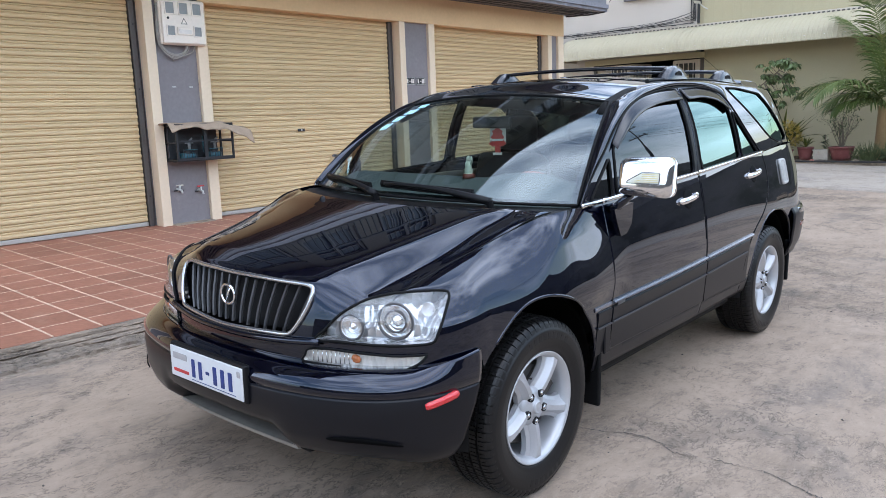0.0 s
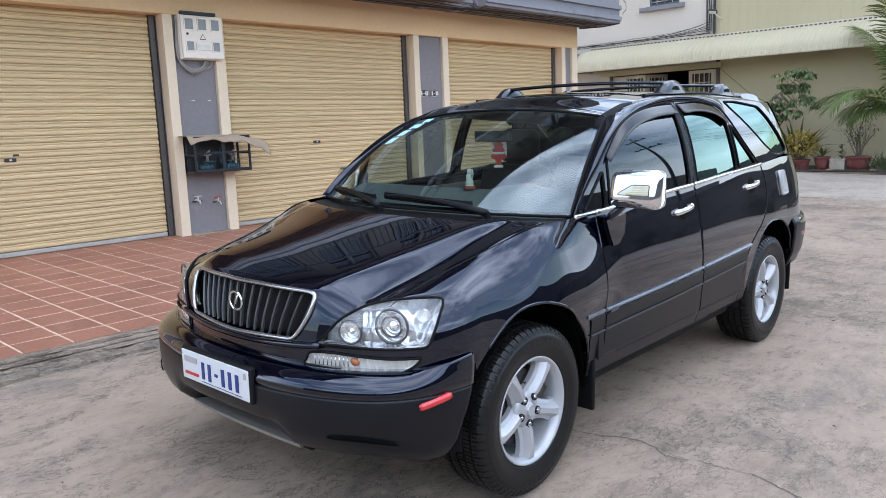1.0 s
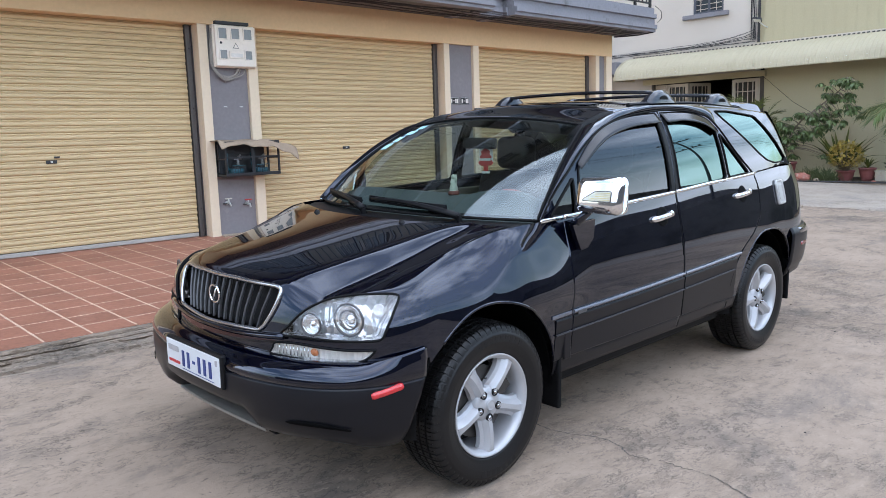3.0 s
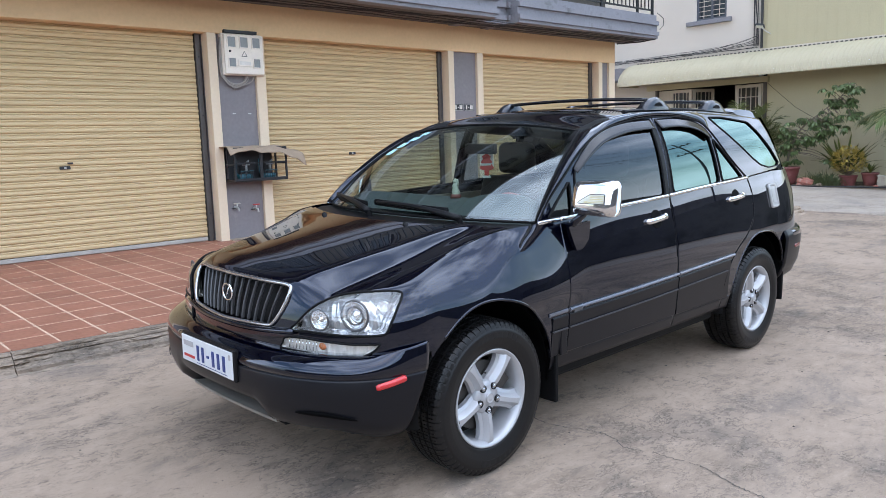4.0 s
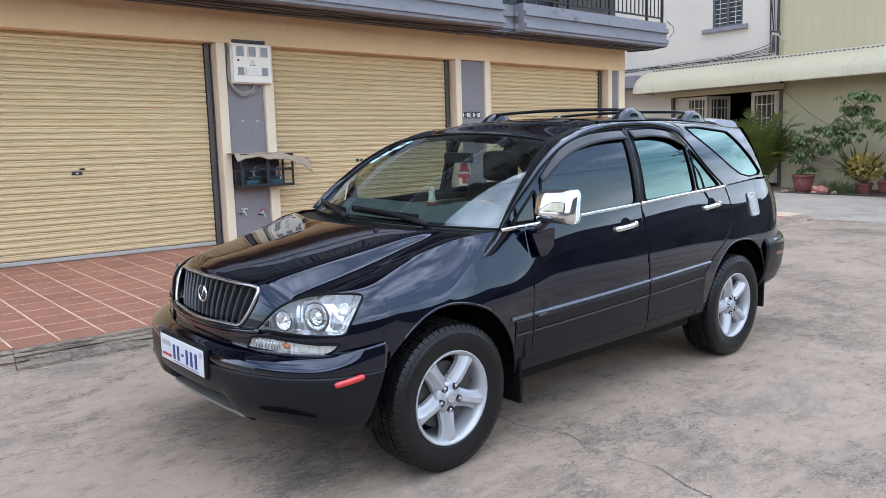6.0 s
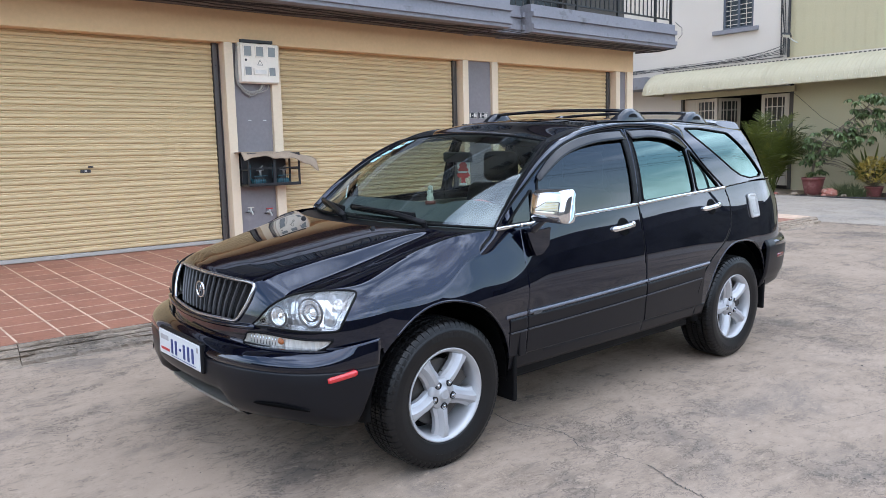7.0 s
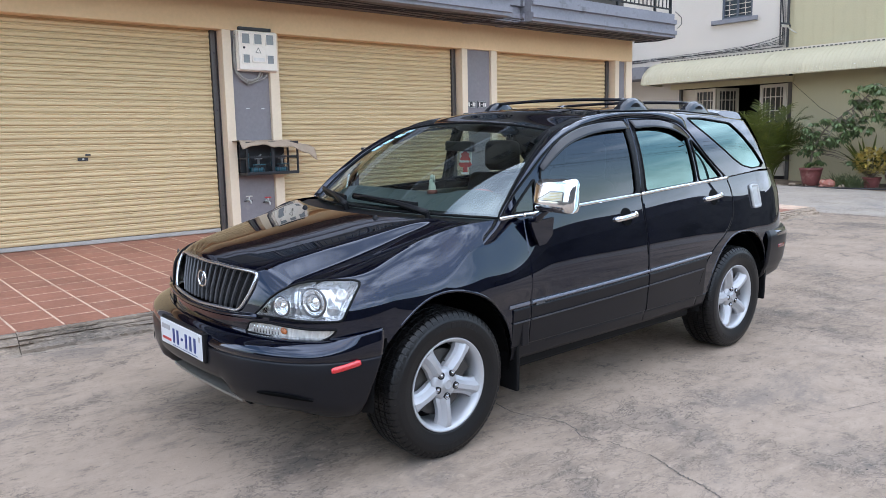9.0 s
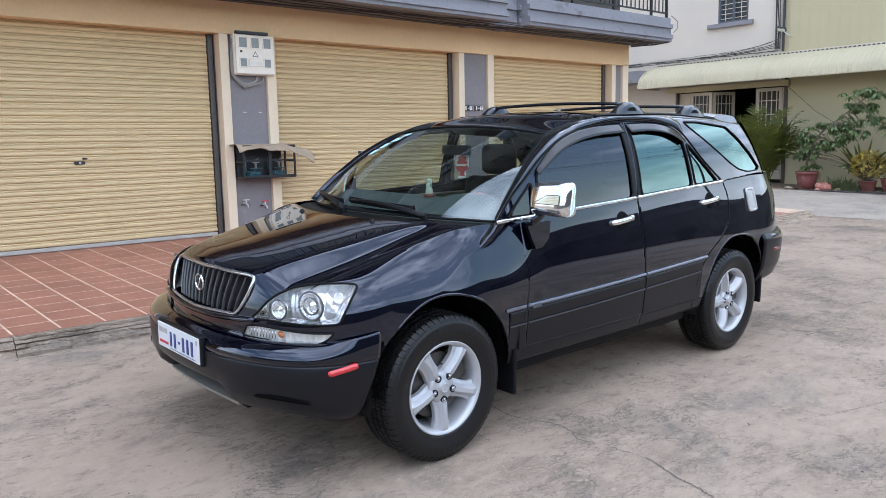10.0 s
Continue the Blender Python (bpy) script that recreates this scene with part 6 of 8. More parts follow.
# rear bumper with lamp and reflector
def tail_out(u, o, z):
    b = max(0.0, min(1.0, (TAIL_U - u) / (TAIL_U - TAIL_Y))) * math.pi / 2
    w, L = 0.908 + o, 0.735 + o
    if u > TAIL_Y:
        return (w * math.sin(b) ** (2 / 3.6), TAIL_Y + L * math.cos(b) ** (2 / 3.6), z)
    return (w, u, z)


REAR_SEC = [(-0.12, 0.792), (-0.045, 0.788), (-0.018, 0.776), (0.000, 0.742), (0.008, 0.715), (0.006, 0.64), (-0.004, 0.56), (-0.014, 0.525), (-0.020, 0.515), (-0.024, 0.505), (-0.034, 0.47), (-0.06, 0.445), (-0.12, 0.44)]
rb_v, rb_f = [], []
for i in range(61):
    u = 2.9095 + (TAIL_U - 2.9095) * i / 60
    for o, z in REAR_SEC:
        rb_v.append(tail_out(u, o, z + (0.0 if z > 0.6 else -0.02 * (1 - i / 60))))
k = len(REAR_SEC)
rb_f = [(i * k + q, i * k + q + 1, (i + 1) * k + q + 1, (i + 1) * k + q) for i in range(60) for q in range(k - 1)]
rear_bumper = put("rear_bumper", mesh_of("rear_bumper", *mirrored(rb_v, rb_f), CLAD, True), CAR, "graphite rear bumper")
md = rear_bumper.modifiers.new("thickness", "SOLIDIFY")
md.thickness, md.offset = 0.005, 0
for nm, mt, z0, z1, u0, u1, lb in (("bumper_inset", PAINT, 0.722, 0.772, 2.96, 3.20, "dark glossy bumper inset"), ("rear_reflector", DARK_RED, 0.632, 0.664, 2.975, 3.07, "dark red reflector")):
    v, f = [], []
    for i in range(13):
        u = u0 + (u1 - u0) * i / 12
        e = 0.7 if i in (0, 12) else 1
        lean = 0.020 if z0 > 0.7 else 0.0
        for o, z in ((0.000, z0), (0.013 * e, z0 + 0.004), (0.013 * e - lean, z1 - 0.004), (-0.004 - lean, z1)):
            v.append(tail_out(u, o, z))
    f = [(i * 4 + q, i * 4 + q + 1, (i + 1) * 4 + q + 1, (i + 1) * 4 + q) for i in range(12) for q in range(3)]
    both_sides(nm, v, f, mt, rear_bumper, lb)
# tail lamp wrapping the corner, dark red
tl = smooth_loop([(3.18, 1.15), (3.40, 1.16), (3.44, 1.0), (3.36, 0.80), (3.22, 0.84)], 5)
both_sides("tail_lamp", *patch(tl, body_at, 5, 0.004), RED_LENS, CAR, "red wrap-round tail lamp")

# wheels
t_prof = [(0.206, 0.070), (0.222, 0.094), (0.228, 0.1005), (0.232, 0.1005), (0.245, 0.106), (0.270, 0.1115), (0.276, 0.1125), (0.300, 0.1115), (0.309, 0.110), (0.311, 0.1075), (0.319, 0.106), (0.328, 0.1025), (0.3365, 0.0965), (0.3425, 0.088), (0.3455, 0.076), (0.3468, 0.062), (0.337, 0.0605), (0.337, 0.0525), (0.3472, 0.051), (0.3476, 0.022), (0.339, 0.0205), (0.339, 0.0125), (0.3478, 0.011)]
t_prof = t_prof + [(r, -1.16 * x) for r, x in t_prof[::-1]]


def tyre_mesh():
    """Shoulder blocks parted by narrow cuts, sipes in the middle ribs."""
    n = 64
    turns = []
    for i in range(n):
        a = 2 * math.pi * i / n
        w = 2 * math.pi / n
        turns += [(a, 1), (a + 0.17 * w, 1), (a + 0.20 * w, 0), (a + 0.60 * w, 0), (a + 0.62 * w, 2), (a + 0.68 * w, 2), (a + 0.70 * w, 0), (a + 0.97 * w, 0)]
    v, f = [], []
    k = len(t_prof)
    for a, cut in turns:
        for r, x in t_prof:
            if cut == 1 and r > 0.318 and abs(x) > 0.0605:
                r = r - 0.0055 * min(1, (r - 0.318) / 0.012)
            if cut == 2 and r > 0.3425 and abs(x) < 0.0765:
                r = r - 0.005
            if cut == 1 and r > 0.346 and abs(x) < 0.055:
                r = r - 0.0045
            v.append((x, r * math.cos(a), r * math.sin(a)))
    m = len(turns)
    for i in range(m):
        j = (i + 1) % m
        f += [(i * k + q, i * k + q + 1, j * k + q + 1, j * k + q) for q in range(k - 1)]
    me = mesh_of("tyre", v, f, TYRE, True)
    tread = [i for i, (r, x) in enumerate(t_prof[:-1]) if r > 0.315 and t_prof[i + 1][0] > 0.315]
    for p in me.polygons:
        if p.index % (k - 1) in tread:
            p.use_smooth = False
    return me


def wheel(spot, turn, spin, name="wheel"):
    w = new(name)
    w.empty_display_size = 0.1
    w.parent = CAR
    w.matrix_basis = pose(*spot, 0, 0, turn) @ Matrix.Rotation(radians(spin), 4, "X")
    tyre = put("tyre", TYRE_ME, w, "worn black tyre")
    for nm, me, lb in RIM_PARTS:
        put(nm, me, w, lb)
    for a in BAR_TURNS:
        put("raised_bar", BAR_ME, tyre, m=Matrix.Rotation(a - math.pi / 2, 4, "X"))
    for k in range(5):
        turn_k = Matrix.Rotation(2 * math.pi * k / 5, 4, "X")
        put("wheel_nut", NUT_ME, w, "bright wheel nut", m=turn_k)
        put("nut_well", WELL_ME, w, m=turn_k)
    return w


TYRE_ME = tyre_mesh()
rim_prof = [(0.203, -0.08), (0.205, 0.02), (0.207, 0.066), (0.214, 0.078), (0.2195, 0.090), (0.221, 0.096), (0.219, 0.0995), (0.213, 0.098), (0.205, 0.090), (0.198, 0.080), (0.194, 0.060), (0.190, 0.0), (0.189, -0.07)]
rim = lathe(rim_prof, 72, axis="x")
spokes = []
# five broad spokes, each with a raised flat back and sloping flanks
for k in range(5):
    a0 = 2 * math.pi * k / 5 + math.pi / 2
    v, f = [], []
    st = [(0.036, 0.034, 0.072), (0.060, 0.044, 0.079), (0.085, 0.0440, 0.086), (0.115, 0.0400, 0.091), (0.150, 0.0405, 0.094), (0.178, 0.047, 0.094), (0.203, 0.062, 0.090)]
    rs = np.linspace(0.036, 0.203, 15)
    hw_, x_ = pch([q[0] for q in st], [q[1] for q in st]), pch([q[0] for q in st], [q[2] for q in st])
    cross = lambda r: ((-1.0, -0.055), (-0.97, -0.034), (-0.62, -0.026), (-0.34, -0.006), (-0.24, 0.0), (0.24, 0.0), (0.34, -0.006), (0.62, -0.026), (0.97, -0.034), (1.0, -0.055))
    for q in range(9):
        k0 = len(v)
        for r in rs:
            for t, dx in cross(r)[q:q + 2]:
                hw = float(hw_(r))
                v.append((float(x_(r)) + dx, r * math.cos(a0) - t * hw * math.sin(a0), r * math.sin(a0) + t * hw * math.cos(a0)))
        f += [(k0 + 2 * m_, k0 + 2 * m_ + 2, k0 + 2 * m_ + 3, k0 + 2 * m_ + 1) for m_ in range(len(rs) - 1)]
    spokes.append((v, f))
hub = lathe([(0.0, 0.084), (0.020, 0.0845), (0.026, 0.082), (0.028, 0.078), (0.050, 0.0755), (0.066, 0.070), (0.075, 0.06), (0.078, 0.03)], 40, axis="x")
cap = lathe([(0.0, 0.0905), (0.012, 0.0900), (0.0185, 0.0885), (0.0195, 0.0900), (0.0225, 0.0900), (0.0250, 0.086), (0.0260, 0.078)], 28, axis="x")
NUT_ME = mesh_of("wheel_nut", *(lambda q: ([(x, y, z + 0.057) for x, y, z in q[0]], q[1]))(lathe([(0.0, 0.0865), (0.005, 0.086), (0.0088, 0.082), (0.0095, 0.060)], 12, axis="x")), DULL_CHROME, True)
WELL_ME = mesh_of("nut_well", *(lambda q: ([(x, y, z + 0.057) for x, y, z in q[0]], q[1]))(lathe([(0.012, 0.078), (0.0145, 0.0825), (0.0165, 0.0825), (0.0175, 0.066)], 12, axis="x")), TRIM, True)
disc = lathe([(0.06, 0.012), (0.06, 0.020), (0.155, 0.020), (0.155, 0.0), (0.06, 0.0)], 48, axis="x")
cal = block(0.0, 0.045, 0.07, 0.16, -0.07, 0.07)
back = lathe([(0.0, -0.06), (0.19, -0.06)], 40, axis="x")
RIM_PARTS = [("rim", mesh_of("rim", *rim, ALLOY, True), "silver five-spoke alloy rim"), ("hub", mesh_of("hub", *hub, ALLOY, True), ""), ("hub_cap", mesh_of("hub_cap", *cap, ALLOY, True), "plain hub cap"),
             ("brake_disc", mesh_of("brake_disc", *disc, DISC), "dull brake disc"), ("caliper", mesh_of("caliper", *cal, DISC), ""), ("inner_barrel", mesh_of("inner_barrel", *back, RUBBER), "")]
RIM_PARTS += [("spoke", mesh_of("spoke", *s, ALLOY, True), "") for s in spokes]
# raised bars on the sidewall where it is lettered
BAR_ME = mesh_of("raised_bar", *block(0.1095, 0.1126, -0.009, 0.009, 0.272, 0.297), surface("tyre_raised", (0.0125, 0.0123, 0.0125), 0.5, spec=0.28, var=0.1, place="Object"))
BAR_TURNS = [a0 + (a1 - a0) * i / nn for a0, a1, nn in ((1.25, 0.25, 9), (4.5, 3.7, 7)) for i in range(nn)]

wheel((0.782, 0.0, 0.340), 0.0, 36)
wheel((0.782, 2.619, 0.348), 0.0, 18)
wheel((-0.782, 0.0, 0.342), 180, 20)
wheel((-0.782, 2.619, 0.348), 180, -5)
# wheel housings
for y0, zc, r in ((0.0, 0.352, 0.425), (2.615, 0.36, 0.435)):
    v, f = [], []
    prof = [(r + 0.02, 0.40), (r + 0.02, 0.82), (r - 0.010, 0.860)]
    n = 40
    for i in range(n + 1):
        a = -0.10 + (math.pi + 0.20) * i / n
        for rr, x in prof:
            v.append((x, y0 + rr * math.cos(a), zc + rr * math.sin(a)))
    for i in range(n):
        for q in range(2):
            f.append((i * 3 + q, (i + 1) * 3 + q, (i + 1) * 3 + q + 1, i * 3 + q + 1))
    v2 = [(0.40, y0 + 0.47 * math.cos(a), zc + 0.47 * max(-0.12, math.sin(a))) for a in np.linspace(0, 2 * math.pi, 33)[:-1]]
    k = len(v)
    both_sides("wheel_housing", v + v2, f + [tuple(range(k, k + 32))], RUBBER, CAR, "black wheel housing")
    # arch lip
    lipc = ARCH_F if y0 < 1 else ARCH_R
    lipc = [(u, z) for u, z in lipc if z > 0.44 and not (u < 0 and z < 0.66)]
    both_sides("arch_lip", *loop_tube(lipc, body_at, 0.0065, 8, False, -0.003), PAINT, CAR)
# mud flaps
for y0, z0, z1 in ((0.455, 0.20, 0.46), (3.035, 0.27, 0.55)):
    bm = box(0.70, 0.885, y0 - 0.012, y0 + 0.012, z0, z1, 0.008)
    me = bpy.data.meshes.new("mud_flap")
    bm.to_mesh(me)
    bm.free()
    me.materials.append(RUBBER)
    put("mud_flap", me, CAR, "black rubber mud flap")
    put("mud_flap", me, CAR, "black rubber mud flap", m=pose(-1.585, 0, 0))
bm = box(0.884, 0.896, 0.468, 0.520, 0.43, 0.565, 0.006)
part("flap_bracket", bm, CLAD, CAR, "graphite flap bracket")
# underbody and floor
part("underbody", box(-0.60, 0.60, -0.55, 3.2, 0.25, 0.40, 0.02), RUBBER, CAR, "dark underbody")
part("floor_pan", box(-0.81, 0.81, 0.46, 2.15, 0.285, 0.415, 0.02), RUBBER, CAR, "dark floor pan")

# mirrors
# the far mirror is folded close to its door
MX, MY, MZ = {1: 1.020, -1: 0.945}, {1: -0.035, -1: 0.10}, {1: 1.183, -1: 1.13}


def mirror_y(dx, dz):
    """How far back the mirror cap lies: two nearly flat faces that meet in a low crease."""
    z = dz + 0.040
    soft = math.sqrt(z * z + 0.006 ** 2)
    return 0.535 + 0.10 * dx + 0.9 * dx * dx + 0.09 * (soft + z) + 0.10 * (soft - z)


def mirror_parts(s):
    """A squarish cap with rounded corners and a tight rim, open behind for the glass."""
    step_ = [0.0, 0.25, 0.5, 0.68, 0.78] + [0.78 + 0.22 * math.sin(radians(a)) for a in (15, 30, 45, 58, 70, 80, 90)]
    ticks = [-q for q in step_[:0:-1]] + step_
    n = len(ticks)
    hv_, hf_ = [], []
    W, H, R = 0.112, 0.079, 0.034

    def spot(p, q):
        x, z = p * W, q * H
        ex, ez = abs(x) - (W - R) * max(abs(p), abs(q)), abs(z) - (H - R) * max(abs(p), abs(q))
        m = max(abs(p), abs(q))
        if ex > 0 and ez > 0:
            k = R * m / max(math.hypot(ex, ez), 1e-6)
            k = min(1.0, k)
            x, z = math.copysign((W - R) * m + ex * k, x), math.copysign((H - R) * m + ez * k, z)
        return x, z, m

    def at(x, z, y):
        return (s * (MX[s] + x), MY[s] + y, MZ[s] + z * (1 + 0.06 * x / W))
    for q in ticks:
        for p in ticks:
            x, z, m = spot(p, q)
            rim = max(0.0, (m - 0.78) / 0.22)
            hv_.append(at(x, z, mirror_y(x, z) + 0.030 * (1 - math.sqrt(max(0.0, 1 - rim * rim)))))
    for a in range(n - 1):
        for b in range(n - 1):
            hf_.append((a * n + b, a * n + b + 1, (a + 1) * n + b + 1, (a + 1) * n + b))
    loop = [b for b in range(n)] + [a * n + n - 1 for a in range(1, n)] + [(n - 1) * n + b for b in range(n - 2, -1, -1)] + [a * n for a in range(n - 2, 0, -1)]
    for d in (0.030, 0.062):
        k = len(hv_)
        back = [(hv_[i][0], max(hv_[i][1], MY[s] + 0.56) if d < 0.05 else MY[s] + 0.625, hv_[i][2]) for i in loop]
        hv_ += back
        before = loop if d < 0.05 else [k - len(loop) + i for i in range(len(loop))]
        hf_ += [(before[(i + 1) % len(loop)], before[i], k + i, k + (i + 1) % len(loop)) for i in range(len(loop))]
    return hv_, hf_, len(loop)


for s, d in ((1, doors_f[0]), (-1, doors_f[1])):
    mv, mf, nz = mirror_parts(s)
    mir = put("door_mirror", mesh_of("door_mirror", mv, mf if s > 0 else [q[::-1] for q in mf], CHROME, True), CAR, "chrome-capped door mirror")
    ring_pts = mv[-nz:]
    put("mirror_glass", mesh_of("mirror_glass", [(x, y - 0.012, z) for x, y, z in ring_pts], [tuple(range(nz))], REFLECT), mir, "mirror glass")
    # side repeater set in the cap
    way = [(-0.062, -0.017), (-0.056, -0.011), (-0.028, 0.005), (0.000, 0.021), (0.035, 0.022), (0.067, 0.022), (0.071, 0.019)]
    rv_ = []
    for dx, top in way:
        for o, z in ((0.002, -0.022), (-0.003, -0.0215), (-0.003, top), (0.002, top + 0.0005)):
            rv_.append((s * (MX[s] + dx), mirror_y(dx, z) + MY[s] + o, MZ[s] + z))
    rf_ = [(i * 4 + q, i * 4 + q + 1, i * 4 + q + 5, i * 4 + q + 4) for i in range(len(way) - 1) for q in range(3)]
    put("repeater_lamp", mesh_of("repeater_lamp", rv_, rf_, surface("repeater_lens", (0.75, 0.74, 0.62), 0.15, var=0.15, scale=60, place="Object", coat=0.5)), mir, "pale repeater lamp")
    edge_ = [rv_[i * 4 + 1] for i in range(len(way))] + [rv_[i * 4 + 2] for i in range(len(way) - 1, -1, -1)]
    put("repeater_frame", mesh_of("repeater_frame", *tube(edge_, 0.0018, 5, True), STEEL_GUIDE), mir)
    for fr_ in (0.15, 0.32, 0.49, 0.66, 0.83):
        pts_ = [tuple(np.array(rv_[i * 4 + 1]) * (1 - fr_) + np.array(rv_[i * 4 + 2]) * fr_ + np.array([s * 0.001, -0.001, 0])) for i in range(2 if fr_ < 0.4 else 3, len(way) - 1)]
        put("repeater_line", mesh_of("repeater_line", *tube(pts_, 0.0010, 4), surface("repeater_amber", (0.62, 0.50, 0.18), 0.3, var=0.1, place="Object")), mir)
    stalk = tube([(s * 0.845, 0.580, 1.040), (s * 0.895, 0.575 + 0.5 * MY[s], 1.056), (s * (MX[s] - 0.072), 0.60 + MY[s], MZ[s] - 0.075)], [0.030, 0.026, 0.022], 10, flat=0.7)
    put("mirror_stalk", mesh_of("mirror_stalk", *stalk, PAINT, True), mir, "black mirror arm")
    fx = [(s * 0.878, 0.60 + dy, 1.045 + dz) for dy, dz in ((-0.085, 0.0), (0.085, 0.012), (0.075, -0.075), (0.030, -0.115), (-0.02, -0.12), (-0.05, -0.07))]
    fx2 = [(x + s * 0.022, y, z) for x, y, z in fx]
    put("mirror_foot", mesh_of("mirror_foot", fx + fx2, [tuple(range(6)), tuple(range(6, 12))[::-1]] + [(i, (i + 1) % 6, 6 + (i + 1) % 6, 6 + i) for i in range(6)], PAINT), mir, "black mirror foot")

# door handles in dark cups
CUP = surface("cup_black", (0.003, 0.003, 0.0035), 0.7, var=0.1, place="Object", spec=0.1, bump=0)
for par, yh, zh in ((doors_f, 1.335, 1.003), (doors_r, 2.282, 1.052)):
    xs0 = float(side_x(yh, zh))
    slope = (float(side_x(yh, zh + 0.05)) - float(side_x(yh, zh - 0.05))) / 0.1
    cup = [(math.cos(a), math.sin(a)) for a in np.linspace(0, 2 * math.pi, 25)[:-1]]
    cv, cf = [], []
    for k_, lift in ((1.0, 0.0005), (0.93, 0.0032), (0.80, 0.0022), (0.4, 0.0018)):
        cv += [(float(side_x(yh + 0.008 + 0.056 * k_ * a, zh + 0.050 * k_ * b)) + lift, yh + 0.008 + 0.056 * k_ * a, zh + 0.050 * k_ * b) for a, b in cup]
    cf = [(r_ * 24 + i, r_ * 24 + (i + 1) % 24, (r_ + 1) * 24 + (i + 1) % 24, (r_ + 1) * 24 + i) for r_ in range(3) for i in range(24)] + [tuple(range(72, 96))]
    both_sides("handle_cup", cv, cf, CUP, par, "dark handle cup")
    pts = [(xs0 + 0.016 - 0.020 * abs(t) ** 4 + slope * 0.01 * t, yh + 0.098 * t, zh + 0.008 * t) for t in np.linspace(-1, 1, 15)]
    both_sides("handle", *tube(pts, [0.010] + [0.0165] * 13 + [0.012], 10), CHROME, par, "chrome door handle")
    keyp = lathe([(0.0, 0.010), (0.014, 0.009), (0.018, 0.0)], 16, axis="x")
    both_sides("handle_end", [(x + xs0 + 0.008, y + yh + 0.09, z + zh + 0.008) for x, y, z in keyp[0]], keyp[1], CHROME, par)
# fuel flap with its chrome cover
SATIN = surface("satin_silver", (0.50, 0.50, 0.49), 0.3, metal=0.25, var=0.05, scale=12, place="Object", bump=0)
fp = patch(FUEL, body_at, 4, 0.010)
fcx = both_sides("fuel_flap", *fp, SATIN, CAR, "chrome fuel flap cover", right=False)
both_sides("flap_rim", *loop_tube(FUEL, body_at, 0.010, 8, True, 0.006), SATIN, fcx, right=False)
flin = [((u - 2.85) * 0.62 + 2.85, (z - 1.024) * 0.62 + 1.024) for u, z in FUEL]
both_sides("flap_inset", *loop_tube(flin, body_at, 0.0025, 6, True, 0.0105), SATIN, fcx, right=False)
# small badge on the front door
badge = [(0.555, 0.630), (0.62, 0.633), (0.62, 0.651), (0.555, 0.648)]
both_sides("side_badge", *patch(badge, body_at, 2, 0.0135), SLAT_CHROME, doors_f[0], "small plain badge bar", right=False)

# cowl, wipers
cowl_v, cowl_f = [], []
for i in range(41):
    a = -1 + 2 * i / 40
    p = screen_at(a, 0.0)
    yr = 0.02 + 0.20 * abs(a) ** 2.6
    x = float(seam_x(yr)) * a
    cowl_v += [(p[0], p[1] + 0.03, p[2] - 0.015), (0.5 * (p[0] + x), 0.5 * (p[1] + yr), 1.058), (x, yr - 0.02, float(hood_z(x, yr)) - 0.03)]
cowl_f = [(i * 3 + q, (i + 1) * 3 + q, (i + 1) * 3 + q + 1, i * 3 + q + 1) for i in range(40) for q in range(2)]
put("cowl", mesh_of("cowl", cowl_v, cowl_f, TRIM), CAR, "black slotted cowl panel")
for a_piv, a_tip, t_tip in ((0.62, -0.12, 0.055), (-0.12, -0.86, 0.075)):
    piv = screen_at(a_piv, 0.0) + np.array([0, -0.034, 0.008])
    tip = screen_at(a_tip, t_tip) + np.array([0, -0.014, 0.020])
    mids = [piv + (tip - piv) * t + np.array([0, -0.012 * math.sin(math.pi * t), 0.018 * math.sin(math.pi * t)]) for t in np.linspace(0, 1, 9)]
    wp = put("wiper", mesh_of("wiper", *tube([tuple(p) for p in mids], [0.018, 0.017, 0.015, 0.013, 0.012, 0.011, 0.010, 0.009, 0.007], 8), TRIM, True), CAR, "black wiper resting on the screen")
    blade = [tuple(screen_at(a_piv + (a_tip - 0.06 - a_piv) * t + 0.02, 0.035 + t_tip * 0.6 * t) + np.array([0, -0.008, 0.012])) for t in np.linspace(0.18, 1.0, 14)]
    put("wiper_blade", mesh_of("wiper_blade", *tube(blade, 0.0125, 6, flat=1.5), RUBBER), wp, "rubber wiper blade")
    put("wiper_pivot", mesh_of("wiper_pivot", *tube([tuple(piv + np.array([0, 0.01, -0.03])), tuple(piv + np.array([0, -0.001, 0.006]))], [0.016, 0.012], 10), TRIM), wp)

# interior
def soft_box(x0, x1, y0, y1, z0, z1, bev=0.04):
    return box(x0, x1, y0, y1, z0, z1, bev, 4)


dv, df = [], []
DN = 28
for i in range(DN + 1):
    a = -1 + 2 * i / DN
    yf = 0.41 - 0.22 * (1 - abs(a) ** 2.2)
    rise = 0.035 * math.exp(-((0.70 * a - 0.36) / 0.17) ** 4)
    for y, z in ((yf, 0.75), (yf, 1.035), (max(yf + 0.02, 0.36), 1.060), (max(yf + 0.05, 0.50), 1.100), (0.60, 1.128 + rise), (0.67, 1.128 + rise), (0.715, 1.105 + rise * 0.6), (0.74, 1.03), (0.70, 0.90), (0.66, 0.75)):
        dv.append((0.745 * a, y, z))
df = [(i * 10 + q, (i + 1) * 10 + q, (i + 1) * 10 + q + 1, i * 10 + q + 1) for i in range(DN) for q in range(9)]
dash = put("dashboard", mesh_of("dashboard", *outward(dv, df), DASH, True), CAR, "grey dashboard")
part("dash_vent", box(-0.10, 0.10, 0.43, 0.47, 1.080, 1.094, 0.006), SEAT, dash, "dark demister vent")
